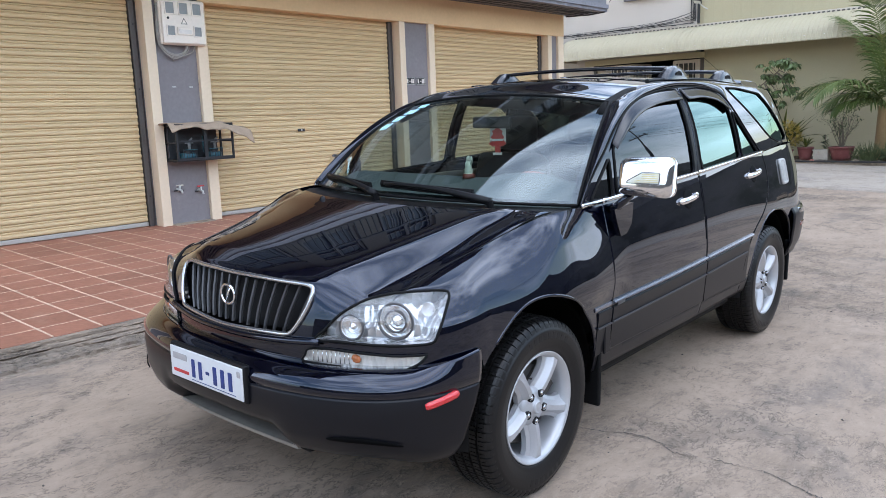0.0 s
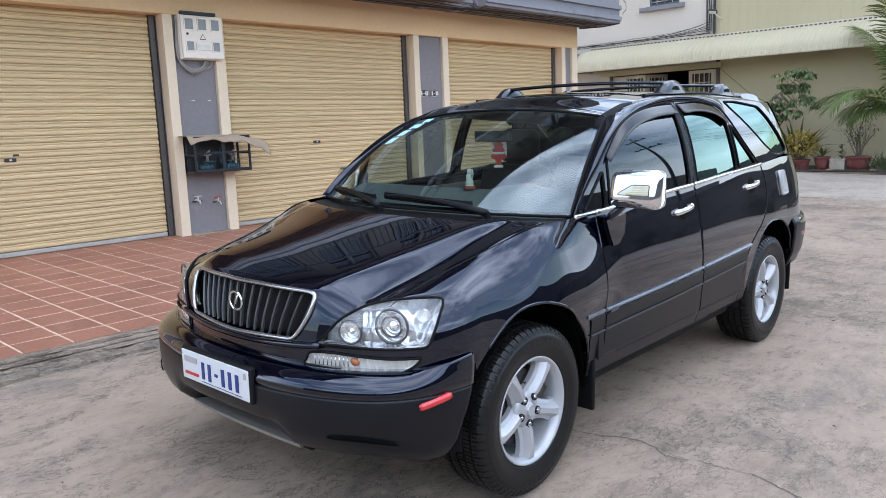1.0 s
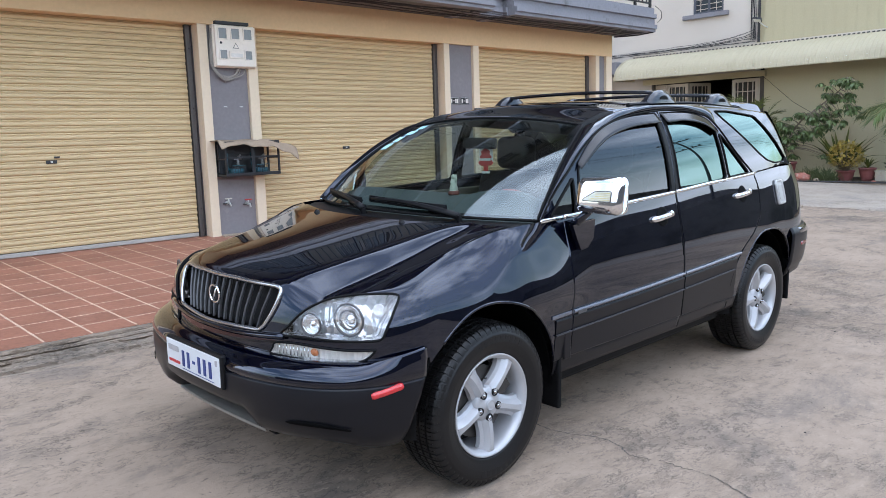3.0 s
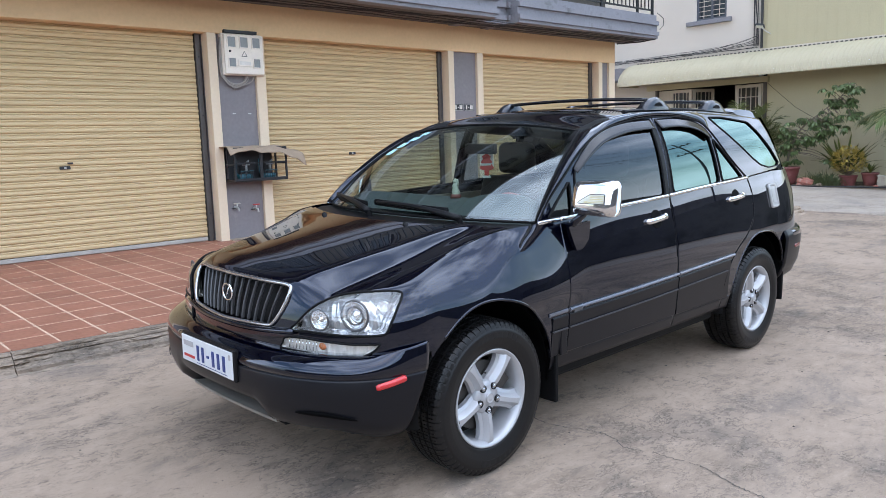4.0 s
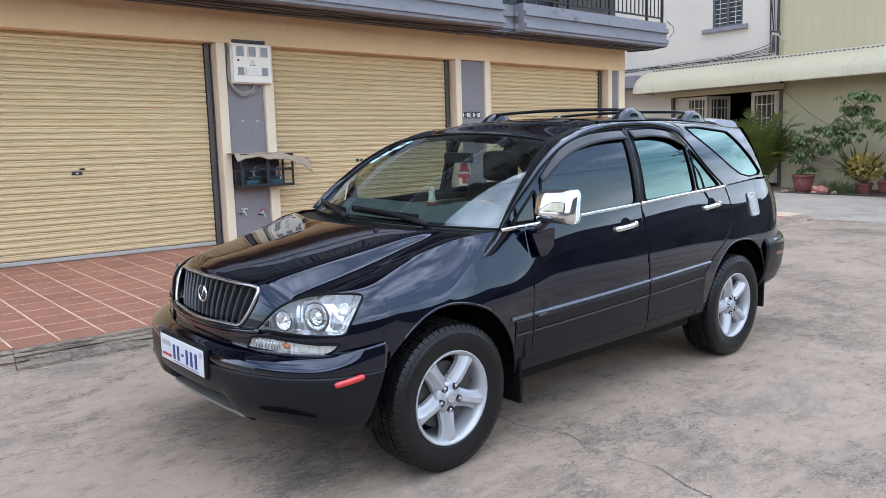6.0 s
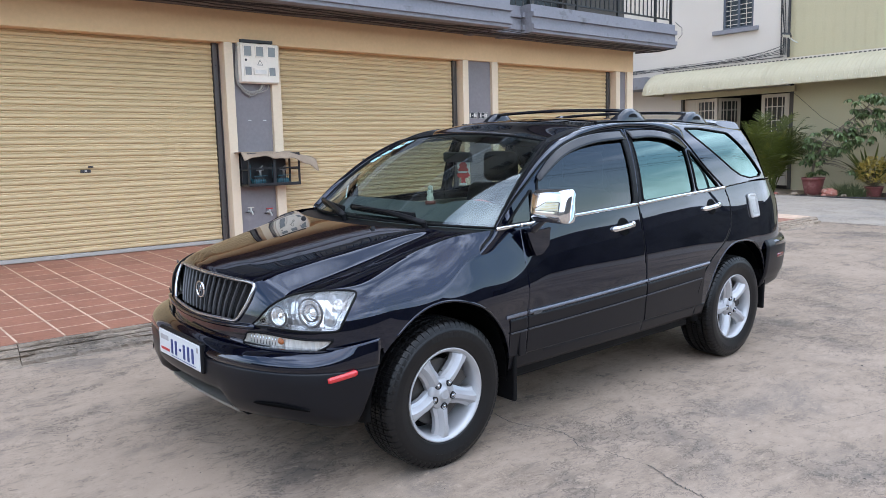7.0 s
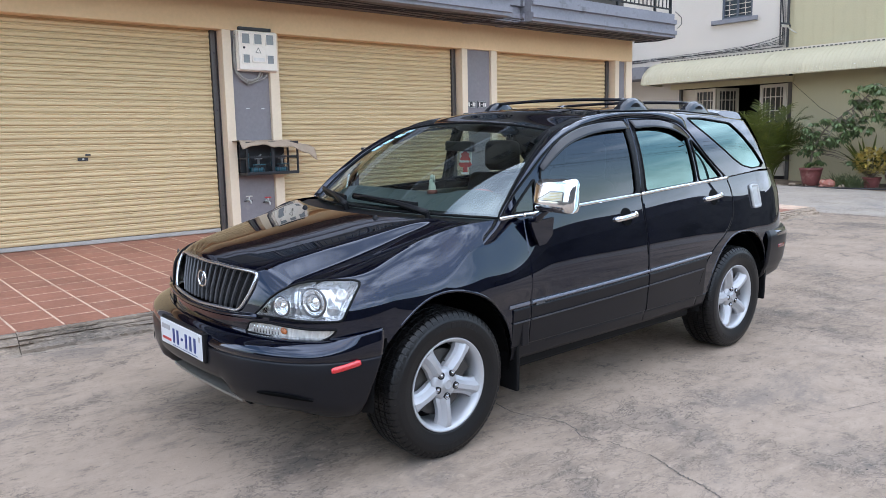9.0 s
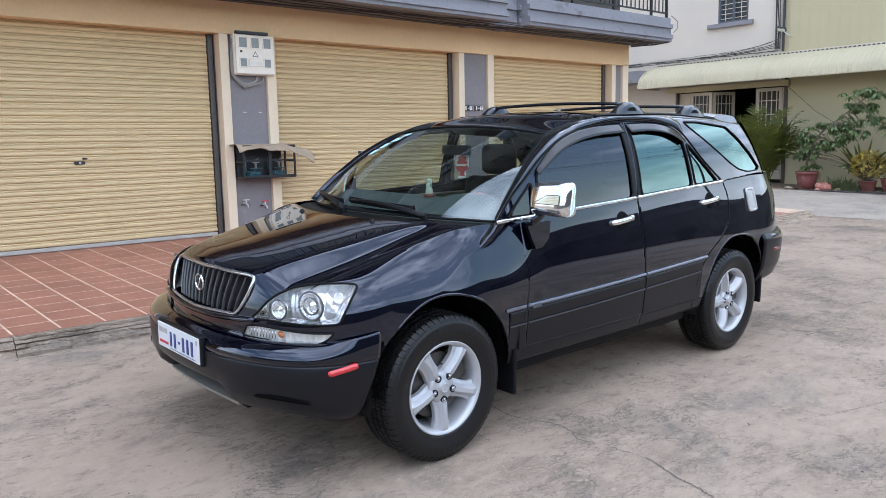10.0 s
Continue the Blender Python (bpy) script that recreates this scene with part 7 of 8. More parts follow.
part("interior_floor", box(-0.74, 0.74, 0.2, 3.0, 0.40, 0.46), SEAT, CAR)
part("door_card", box(0.775, 0.80, 0.56, 2.4, 0.45, 1.06, 0.01), BEIGE, CAR, "beige door lining")
part("door_card", box(-0.80, -0.775, 0.56, 2.4, 0.45, 1.06, 0.01), BEIGE, CAR, "beige door lining")
part("roof_lining", box(-0.50, 0.50, 1.55, 2.75, 1.505, 1.52, 0.005), DASH, CAR, "grey roof lining")
for x, y in ((0.36, 1.15), (-0.36, 1.15), (0.38, 2.05), (-0.38, 2.05), (0.0, 2.05)):
    if y > 2 and x == 0.0:
        continue
    seat = part("car_seat", soft_box(x - 0.25, x + 0.25, y - 0.25, y + 0.28, 0.56, 0.74, 0.06), SEAT, CAR, "black leather car seat", smooth=True)
    bk = soft_box(x - 0.24, x + 0.24, -0.07, 0.08, 0.70, 1.20, 0.06)
    part("seat_back", bk, SEAT, seat, smooth=True, m=pose(0, y + 0.30, 0) @ Matrix.Translation((0, 0, 0.70)) @ Matrix.Rotation(radians(-14), 4, "X") @ Matrix.Translation((0, 0, -0.70)))
    part("headrest", soft_box(x - 0.14, x + 0.14, y + 0.40, y + 0.52, 1.20, 1.41, 0.05), SEAT, seat, smooth=True)
wheel_pts = [(0.36 + 0.185 * math.cos(a), 0.80 + 0.09 * math.sin(a) * -1, 0.985 + 0.165 * math.sin(a)) for a in np.linspace(0, 2 * math.pi, 33)[:-1]]
stw = put("steering_wheel", mesh_of("steering_wheel", *tube(wheel_pts, 0.018, 8, True), surface("wheel_cover_red", (0.34, 0.085, 0.07), 0.6, var=0.15, scale=20, place="Object"), True), CAR, "steering wheel with a dull red cover")
part("wheel_boss", soft_box(0.29, 0.43, 0.76, 0.84, 0.93, 1.03, 0.025), SEAT, stw, smooth=True)
both_sides("pillar_lining", *tube([(0.640, 0.86, 1.415), (0.605, 0.97, 1.462), (0.612, 1.15, 1.515), (0.62, 1.5, 1.545)], 0.032, 8), RUBBER, CAR, "dark pillar lining")
both_sides("roof_side_lining", *tube([(0.62, 1.45, 1.53), (0.61, 2.1, 1.49), (0.60, 2.62, 1.44), (0.58, 3.0, 1.40)], 0.055, 10), DASH, CAR, "grey roof side lining")
part("mirror_inside", soft_box(-0.12, 0.12, 0.86, 0.89, 1.36, 1.42, 0.012), SEAT, CAR, "inside mirror")


# hanging air freshener below the inside mirror, figurine on the dashboard
fresh_at = CAR_M @ Vector((0.011, 0.91, 1.30))
fresh = thing("air_freshener", "red card air freshener hanging from the inside mirror", "air freshener", m=Matrix.Translation(fresh_at) @ Matrix.Rotation(radians(12), 4, "Z"))
FRESH = surface("red_card", (0.55, 0.045, 0.035), 0.5, var=0.15, scale=40, place="Object", bump=0)
shape = [(0, 0.075), (0.012, 0.055), (0.030, 0.045), (0.024, 0.03), (0.040, 0.012), (0.030, 0.004), (0.050, -0.020), (0.030, -0.035), (0.015, -0.034), (0.015, -0.075), (-0.015, -0.075), (-0.015, -0.034), (-0.030, -0.035), (-0.050, -0.020), (-0.030, 0.004), (-0.040, 0.012), (-0.024, 0.03), (-0.030, 0.045), (-0.012, 0.055)]
nS = len(shape)
put("card", mesh_of("card", [(x, -0.002, z) for x, z in shape] + [(x, 0.002, z) for x, z in shape], [tuple(range(nS)), tuple(range(nS, 2 * nS))[::-1]] + [(i, (i + 1) % nS, nS + (i + 1) % nS, nS + i) for i in range(nS)], FRESH), fresh)
part("wrapper", box(-0.045, 0.045, 0.004, 0.006, -0.02, 0.07), PAPER, fresh, "clear pale wrapper")
part("caption_bar", box(-0.032, 0.032, -0.006, -0.0022, -0.007, 0.005), PAPER, fresh, "pale strip")
part("base_bar", box(-0.026, 0.026, -0.006, -0.0022, -0.078, -0.066), PAPER, fresh, "pale strip")
put("cord", mesh_of("cord", *tube([(0, 0, 0.075), (0, 0, 0.13)], 0.0015, 5), FRESH), fresh)
fig = [lathe([(0.0, 0.0), (0.036, 0.0), (0.036, 0.018), (0.028, 0.026), (0.022, 0.030)], 18), lathe([(0.024, 0.028), (0.026, 0.045), (0.018, 0.065), (0.022, 0.082), (0.012, 0.096), (0.0, 0.098)], 16),
       ([(x, y, z + 0.108) for x, y, z in lathe([(0.0, -0.016), (0.012, -0.010), (0.015, 0.0), (0.011, 0.012), (0.0, 0.022)], 14)[0]], lathe([(0.0, -0.016), (0.012, -0.010), (0.015, 0.0), (0.011, 0.012), (0.0, 0.022)], 14)[1]),
       tube([(0.018, 0, 0.080), (0.034, -0.01, 0.095), (0.030, -0.012, 0.125)], 0.007, 8)]
fig_v, fig_f = joined(fig)
FIG = mesh_of("figurine", fig_v, fig_f, IVORY, True)
FIG.materials.append(surface("red_lacquer", (0.20, 0.045, 0.03), 0.4, var=0.2, scale=60, place="Object", bump=0))
for p in FIG.polygons:
    p.material_index = 1 if p.center.z < 0.027 else 0
figure = put("figurine", FIG, m=Matrix.Translation(CAR_M @ Vector((0.056, 0.61, 1.128))) @ Matrix.Scale(0.85, 4))
tagged(figure, "small ivory figurine standing on the dashboard", "figurine")


# the nose sits a little off the cabin's middle: its far half is drawn in
in_x = pch([-0.95, -0.62, -0.45, 0.0, 0.30, 0.43], [0.018, 0.062, 0.092, 0.034, 0.006, 0.0])
for ob in CAR.children_recursive:
    if ob.type != "MESH" or ob.matrix_basis != Matrix.Identity(4) or ob.parent.type != "MESH" and ob.parent is not CAR:
        continue
    co = np.empty(len(ob.data.vertices) * 3)
    ob.data.vertices.foreach_get("co", co)
    co = co.reshape(-1, 3)
    if co[:, 1].min() > 0.05 or co[:, 0].min() > 0.43:
        continue
    co[:, 0] += in_x(co[:, 0]) * (1 - step(-0.45, 0.05, co[:, 1])) * (co[:, 0] < 0.43)
    ob.data.vertices.foreach_set("co", co.ravel())
    ob.data.update()

# ---------------------------------------------------------------- far house across the lane
FY, PIPE_X = 20.4, -8.88
far = structure(thing("wall_far", "white and pale green rendered house across the lane", "wall"), "", "")
DOOR_X0, DOOR_X1, DOOR_TOP = -12.05, -8.66, 2.80
WIN = (-10.75, -9.85, 4.62, 6.0)
gz = ground_z(-12)
for x0, x1, z0, z1 in ((-30, DOOR_X0, 0, 4.62), (DOOR_X0, DOOR_X1 + 0.0, DOOR_TOP, 4.62), (-30, WIN[0], 4.62, 6.0), (WIN[1], PIPE_X, 4.62, 6.0), (-30, PIPE_X, 6.0, 10)):
    put("white_wall", mesh_of("white_wall", *block(x0, min(x1, PIPE_X), FY, FY + 0.25, z0, z1), WHITE_WALL), far)
put("green_wall", mesh_of("green_wall", *block(DOOR_X1, 0.6, FY, FY + 0.25, 0, 3.3), GREEN_WALL), far)
# ribbed cladding above the awning
rib_v, rib_f = [], []
x = PIPE_X
sec_x = []
while x < 0.5:
    sec_x += [(x, 0.0), (x + 0.17, 0.0), (x + 0.185, -0.004), (x + 0.215, -0.004), (x + 0.23, 0.0)]
    x += 0.25
for xx, o in sec_x:
    rib_v += [(xx, FY - 0.004 + o, 3.3), (xx, FY - 0.004 + o, 10)]
rib_f = [(2 * i, 2 * i + 1, 2 * i + 3, 2 * i + 2) for i in range(len(sec_x) - 1)]
put("green_cladding", mesh_of("green_cladding", rib_v, rib_f, CLADDING), far, "pale green ribbed cladding")
put("cladding_back", mesh_of("cladding_back", *block(PIPE_X, 0.6, FY + 0.002, FY + 0.25, 3.3, 10), CLADDING), far)
# room behind the opening; its unlit shade is put into the near-black colour
put("room_floor", mesh_of("room_floor", *block(-14, -7, FY + 0.25, FY + 5, 0.1, 0.29), ROOM_SHADE), far)
put("room_back", mesh_of("room_back", *block(-14, -7, FY + 4.9, FY + 5, 0.29, 3), ROOM_SHADE), far)
put("room_side", mesh_of("room_side", *joined([block(-14.1, -14, FY + 0.25, FY + 5, 0.29, 3), block(-7, -6.9, FY + 0.25, FY + 5, 0.29, 3)]), ROOM_SHADE), far)
structure(put("ceiling_room", mesh_of("ceiling_room", *block(-14.1, -6.9, FY + 0.25, FY + 5, 3.0, 3.1), ROOM_SHADE)), "dark ceiling of the room behind the doors", "ceiling")


def leaf_door(x0, x1, y, turn=0):
    """White door leaf with a grilled window."""
    d = structure(thing("door_leaf", "white folding door leaf with a grilled window", "door", m=pose(x0, y, 0.29, 0, 0, turn)), "", "")
    w, h = x1 - x0, DOOR_TOP - 0.33
    fr = [block(0, 0.09, 0, 0.05, 0, h), block(w - 0.09, w, 0, 0.05, 0, h), block(0.09, w - 0.09, 0.002, 0.048, 0, 1.0), block(0.09, w - 0.09, 0.002, 0.048, h - 0.09, h)]
    put("frame", mesh_of("frame", *joined(fr), WHITE_PAINT), d)
    put("pane", mesh_of("pane", *block(0.09, w - 0.09, 0.03, 0.036, 1.0, h - 0.09), surface("door_pane", (0.018, 0.02, 0.02), 0.35, var=0.1)), d)
    g = []
    cx = w / 2
    for xx in (0.16, cx - 0.07, cx + 0.07, w - 0.16):
        g.append(block(xx - 0.011, xx + 0.011, 0.008, 0.024, 1.0, h - 0.09))
    for zz in (1.35, 1.75, h - 0.35):
        g.append(block(0.09, w - 0.09, 0.010, 0.022, zz, zz + 0.022))
    put("grille_bars", mesh_of("grille_bars", *joined(g), WHITE_PAINT), d)
    return d


leaf_door(-11.62, -10.93, FY + 0.10)
leaf_door(-10.92, -10.25, FY + 0.16, 57)
leaf_door(-9.60, -8.86, FY + 0.10)
for x0, x1 in ((-11.99, -11.63), (-8.85, -8.77)):
    structure(put("door_panel", mesh_of("door_panel", *block(x0, x1, FY + 0.10, FY + 0.15, 0.29, DOOR_TOP - 0.04), WHITE_PAINT)), "plain white folding door panel", "door")
structure(put("lintel", mesh_of("lintel", *block(-12.3, -8.6, FY - 0.10, FY + 0.02, DOOR_TOP - 0.02, DOOR_TOP + 0.13), GREEN_WALL)), "plain lintel and shutter housing over the doors", "lintel")
structure(put("door_post", mesh_of("door_post", *joined([block(DOOR_X1 - 0.10, DOOR_X1, FY - 0.02, FY + 0.12, 0.2, DOOR_TOP), block(DOOR_X0, DOOR_X0 + 0.06, FY - 0.02, FY + 0.12, 0.2, DOOR_TOP)]), STEEL_GUIDE)), "grey steel posts beside the doors", "post")

win = structure(thing("window_1", "dark barred window with a grey sill", "window"), "", "")
put("pane", mesh_of("pane", *block(WIN[0], WIN[1], FY + 0.14, FY + 0.15, WIN[2], WIN[3]), surface("far_pane", (0.05, 0.07, 0.085), 0.15, var=0.15)), win)
NAVY = surface("navy_frame", (0.07, 0.085, 0.11), 0.5, var=0.1)
put("window_frame", mesh_of("window_frame", *joined([block(WIN[0], WIN[0] + 0.06, FY + 0.02, FY + 0.12, *WIN[2:]), block(WIN[1] - 0.06, WIN[1], FY + 0.02, FY + 0.12, *WIN[2:]), block(-10.33, -10.27, FY + 0.03, FY + 0.11, *WIN[2:]), block(WIN[0] + 0.06, WIN[1] - 0.06, FY + 0.022, FY + 0.118, WIN[2], WIN[2] + 0.06)]), NAVY), win)
put("window_bars", mesh_of("window_bars", *joined([block(WIN[0] + 0.06, WIN[1] - 0.06, FY + 0.04, FY + 0.055, WIN[2] + 0.12 + 0.13 * k, WIN[2] + 0.135 + 0.13 * k) for k in range(10)] + [block(xx, xx + 0.012, FY + 0.036, FY + 0.048, *WIN[2:]) for xx in (-10.55, -10.08)]), WHITE_PAINT), win)
part("window_sill", box(-11.03, -9.68, FY - 0.10, FY, 4.50, 4.62, 0.01), FASCIA, win)

# curved awning sheet with ribs and rivets
aw = structure(thing("awning", "cream curved metal awning over the house front", "awning"), "", "")
AX0, AX1 = -12.65, 0.7
prof = [(FY - 0.005, 3.60), (FY - 0.30, 3.56), (FY - 0.60, 3.47), (FY - 0.85, 3.33), (FY - 1.02, 3.16), (FY - 1.10, 2.96), (FY - 1.11, 2.90)]
pr = smooth_loop(prof, 4, closed=False)
v, f = [], []
n = len(pr)
xs_ = []
x = AX0
while x < AX1:
    xs_ += [(x, 0), (x + 0.055, 0), (x + 0.065, 0.006), (x + 0.085, 0.006), (x + 0.095, 0)]
    x += 0.11
for xx, o in xs_:
    for (y, z) in pr:
        v.append((xx, y - o, z + o))
for i in range(len(xs_) - 1):
    for j in range(n - 1):
        f.append((i * n + j, i * n + j + 1, (i + 1) * n + j + 1, (i + 1) * n + j))
sheet = put("awning_sheet", mesh_of("awning_sheet", v, f, AWNING), aw)
md = sheet.modifiers.new("thickness", "SOLIDIFY")
md.thickness, md.offset = 0.006, -1
for x in (AX0 + 0.005, -9.0, -8.75):
    v = [(x, y - 0.014, z + 0.014) for y, z in pr] + [(x + 0.035, y - 0.014, z + 0.014) for y, z in pr]
    put("awning_rib", mesh_of("awning_rib", v, [(j, j + 1, n + j + 1, n + j) for j in range(n - 1)], AWNING), aw)
put("end_plate", mesh_of("end_plate", [(AX0, y, z) for y, z in pr] + [(AX0, FY, 2.9)], [tuple(range(n + 1))], AWNING), aw)
riv = []
for k in range(60):
    x = AX0 + 0.25 + 0.44 * k
    if x < AX1:
        riv.append(([(x + a, FY - 1.102 + b, 3.02 + c) for a, b, c in lathe([(0, 0.014), (0.014, 0.008), (0.016, 0)], 8)[0]], lathe([(0, 0.014), (0.014, 0.008), (0.016, 0)], 8)[1]))
tagged(put("rivets", mesh_of("rivets", *joined(riv), PIPE_GREY), aw), kind="stuff")
put("gutter_flashing", mesh_of("gutter_flashing", *block(AX0, AX1, FY - 0.06, FY - 0.006, 3.60, 3.66), WHITE_PAINT), aw, "pale flashing strip")
tabs = [block(AX0 + 0.11 * k, AX0 + 0.11 * k + 0.06, FY - 0.075, FY - 0.061, 3.595, 3.63) for k in range(126)]
tagged(put("closure_gaps", mesh_of("closure_gaps", *joined(tabs), STEEL_GUIDE), aw), "dark gaps under the flashing", kind="stuff")
structure(put("roof_edge", mesh_of("roof_edge", *block(-20, -12.70, FY - 0.9, FY - 0.02, 3.12, 3.47), FASCIA)), "grey slab edge beside the awning", "slab")

# cables along the white wall, pipe at the corner, floodlight
cab_ = []
rnd = random.Random(8)
for k in range(9):
    z0 = 3.69 + 0.010 * k
    pts = []
    for i in range(30):
        t = i / 29
        pts.append((-17 + (PIPE_X + 17 - 0.05) * t, FY - 0.05 - 0.012 * k, z0 + (0.02 + 0.006 * k) * (1 - t) * -0.4 + 0.035 * math.sin(t * 9 + k) * rnd.random() + 0.12 * t ** 10 * (k % 3)))
    cab_.append(tube(pts, 0.007 if k < 6 else 0.004, 5))
for k in range(5):
    x = PIPE_X - 0.03 - 0.03 * k
    cab_.append(tube([(x, FY - 0.05, 3.75), (x + 0.02 * rnd.uniform(-1, 1), FY - 0.06, 4.4), (x - 0.10 * rnd.random(), FY - 0.06, 5.4), (x, FY - 0.05, 7)], 0.010, 5))
cab_.append(tube([(PIPE_X + 0.06, FY - 0.05, 3.68), (PIPE_X + 0.06, FY - 0.05, 8)], 0.035, 8))
structure(put("wall_cables", mesh_of("wall_cables", *joined(cab_), CABLE)), "black cable bundles along the wall and corner pipe", "cable")
structure(put("clothes_wire", mesh_of("clothes_wire", *tube([(-8.62, FY - 0.1, 2.75), (-7.6, FY - 0.7, 2.05), (-7.0, FY - 1.0, 1.75)], 0.006, 5), CABLE)), "thin slanting wire", "wire")
fl = thing("floodlight", "small dark floodlight on a wall arm", "floodlight", m=pose(PIPE_X + 0.14, FY - 0.33, 4.20, 0, 0, 12))
part("head", box(-0.11, 0.11, -0.10, 0.06, -0.015, 0.035, 0.008), BLACK_IRON, fl, m=pose(0, 0, 0, -25, 10, 0))
part("lens", box(-0.09, 0.09, -0.085, 0.045, -0.022, -0.016), LAMP_GLASS, fl, m=pose(0, 0, 0, -25, 10, 0))
put("arm", mesh_of("arm", *tube([(0.02, 0, -0.01), (0.14, 0.10, -0.13), (0.20, 0.31, -0.17)], 0.016, 6), PIPE_GREY), fl)

# planting bed with kerb before the house
BED_Y = 18.45
bed = structure(put("planting_bed", mesh_of("planting_bed", *block(-9.3, 2, BED_Y + 0.06, FY, 0.0, 0.16), SOIL)), "dark soil planting bed along the wall", "planting bed")
part("bed_kerb", box(-9.4, 2, BED_Y - 0.06, BED_Y + 0.06, 0.02, 0.15, 0.012), KERB, bed, "low concrete kerb")
put("black_hose", mesh_of("black_hose", *tube([(-9 + 0.5 * i, BED_Y - 0.085 + 0.02 * math.sin(i), 0.165 - 0.012 * i * 0.0 + ground_z(-9 + 0.5 * i) - ground_z(-9 + 0.5 * i)) for i in range(22)], 0.018, 6), CABLE), bed, "black hose along the kerb")

# closing walls out of view
structure(put("wall_east", mesh_of("wall_east", *block(15.3, 15.5, -25, 25, -0.3, 2.6), WHITE_WALL)), "plain boundary wall", "wall")
structure(put("wall_south", mesh_of("wall_south", *block(-30, 15.2, -25.2, -25, -0.3, 2.6), WHITE_WALL)), "plain boundary wall", "wall")
put("far_side_wall", mesh_of("far_side_wall", *block(0.45, 0.6, FY + 0.25, FY + 8, 0, 10), WHITE_WALL), far)
structure(put("wall_north", mesh_of("wall_north", *block(0.6, 15, 38, 38.2, -0.3, 2.6), WHITE_WALL)), "plain boundary wall", "wall")


# ---------------------------------------------------------------- things on the garage front
mb = thing("meter_box", "white electricity meter box with dark windows mounted between the posts", "meter box", m=pose(-8.08, 4.705, 2.615))
part("cabinet", box(0, 0.085, -0.275, 0.275, -0.25, 0.25, 0.012), BOX_WHITE, mb)
door_ = part("cabinet_door", box(0.087, 0.118, -0.262, 0.262, -0.238, 0.238, 0.010), BOX_WHITE, mb)
for y, z, w, h in ((-0.165, 0.145, 0.062, 0.072), (0.0, 0.145, 0.062, 0.072), (0.165, 0.145, 0.062, 0.072), (-0.165, -0.10, 0.055, 0.062), (0.165, -0.10, 0.055, 0.062)):
    fr = bmesh.new()
    for y0, y1, z0, z1 in ((y - w, y + w, z + h - 0.012, z + h), (y - w, y + w, z - h, z - h + 0.012), (y - w, y - w + 0.012, z - h + 0.012, z + h - 0.012), (y + w - 0.012, y + w, z - h + 0.012, z + h - 0.012)):
        add_box(fr, 0.1185, 0.127, y0, y1, z0, z1)
    wf = part("meter_window_frame", fr, BOX_WHITE, door_)
    part("meter_window", box(0.1185, 0.121, y - w + 0.012, y + w - 0.012, z - h + 0.012, z + h - 0.012), BOX_PANE, door_, "smoked meter window")
part("label_hood", box(0.1185, 0.135, -0.095, 0.095, -0.145, -0.060, 0.006), BOX_WHITE, door_)
part("label_pane", box(0.1355, 0.138, -0.075, 0.075, -0.130, -0.085), PAPER, door_, "pale label slot")
put("box_lock", mesh_of("box_lock", *lathe([(0, 0.012), (0.012, 0.010), (0.015, 0)], 14), BLACK_IRON, True), door_, "black lock", m=pose(0.1185, -0.19, 0.035, 0, 90, 0))
tri = [(0.0, 0.045), (0.040, -0.025), (-0.040, -0.025)]
warn = put("warning_sign", mesh_of("warning_sign", [(0.119, y, z) for y, z in tri] + [(0.1205, y, z) for y, z in tri], [(0, 2, 1), (3, 4, 5), (0, 1, 4, 3), (1, 2, 5, 4), (2, 0, 3, 5)], BLACK_IRON), door_, "small black warning triangle")
put("sign_face", mesh_of("sign_face", [(0.1212, y * 0.72, z * 0.72) for y, z in tri], [(0, 1, 2)], BOX_WHITE), warn)
loops = []
for k in range(4):
    r = random.Random(k)
    y0, y1 = -0.26 - 0.01 * k, 0.02 + 0.05 * k * r.random()
    loops.append(tube(smooth_loop([(0.04 + 0.01 * k, y0, 0.2), (0.05, y0 - 0.02, -0.15), (0.05, y0 + 0.03, -0.30), (0.05, -0.12, -0.355 - 0.015 * k), (0.05, y1 - 0.02, -0.33), (0.045, y1 + 0.03, -0.25)], 5, False), 0.011 if k < 2 else 0.006, 6))
loops.append(tube([(0.05, -0.14, -0.35), (0.05, -0.135, -0.43)], 0.005, 5))
put("supply_cable", mesh_of("supply_cable", *joined(loops), surface("grey_cable", (0.30, 0.28, 0.25), 0.6, var=0.2), True), mb, "looped grey supply cables")
part("top_cover", box(0.0, 0.10, -0.24, 0.20, 0.252, 0.290, 0.004), BLACK_IRON, mb, "black cover strip")

for y in (4.575, 4.785):
    lab = tagged(part("wall_tag", box(-8.0785, -8.074, y - 0.022, y + 0.022, 1.898, 1.910), PIPE_GREY, None), "small pale tag on the grey-blue panel", "tag", "tags on the panel")

# cage with water meters under a tarpaulin
cage = thing("meter_cage", "black wire cage holding blue water meters under the meter box", "cage", m=pose(-8.08, 4.385, 1.07))
CL, CD, CH = 0.735, 0.27, 0.405
for x in (0.012, CD):
    for z in (0.012, CH - 0.012):
        part("cage_rail", box(x - 0.012, x + 0.012, 0, CL, z - 0.012, z + 0.020, 0.003), CRATE, cage)
for x in (0.012, CD):
    for y in (0.012, CL * 0.5, CL - 0.012):
        part("cage_upright", box(x - 0.010, x + 0.010, y - (0.012 if y < 0.1 or y > 0.6 else 0.022), y + (0.012 if y < 0.1 or y > 0.6 else 0.022), 0.024, CH - 0.024, 0.003), CRATE, cage)
for y in (0.012, CL - 0.012):
    for z in (0.012, CH - 0.012, CH * 0.5):
        part("cage_tie", box(0.024, CD - 0.012, y - 0.008, y + 0.008, z - 0.008, z + 0.008), CRATE, cage)
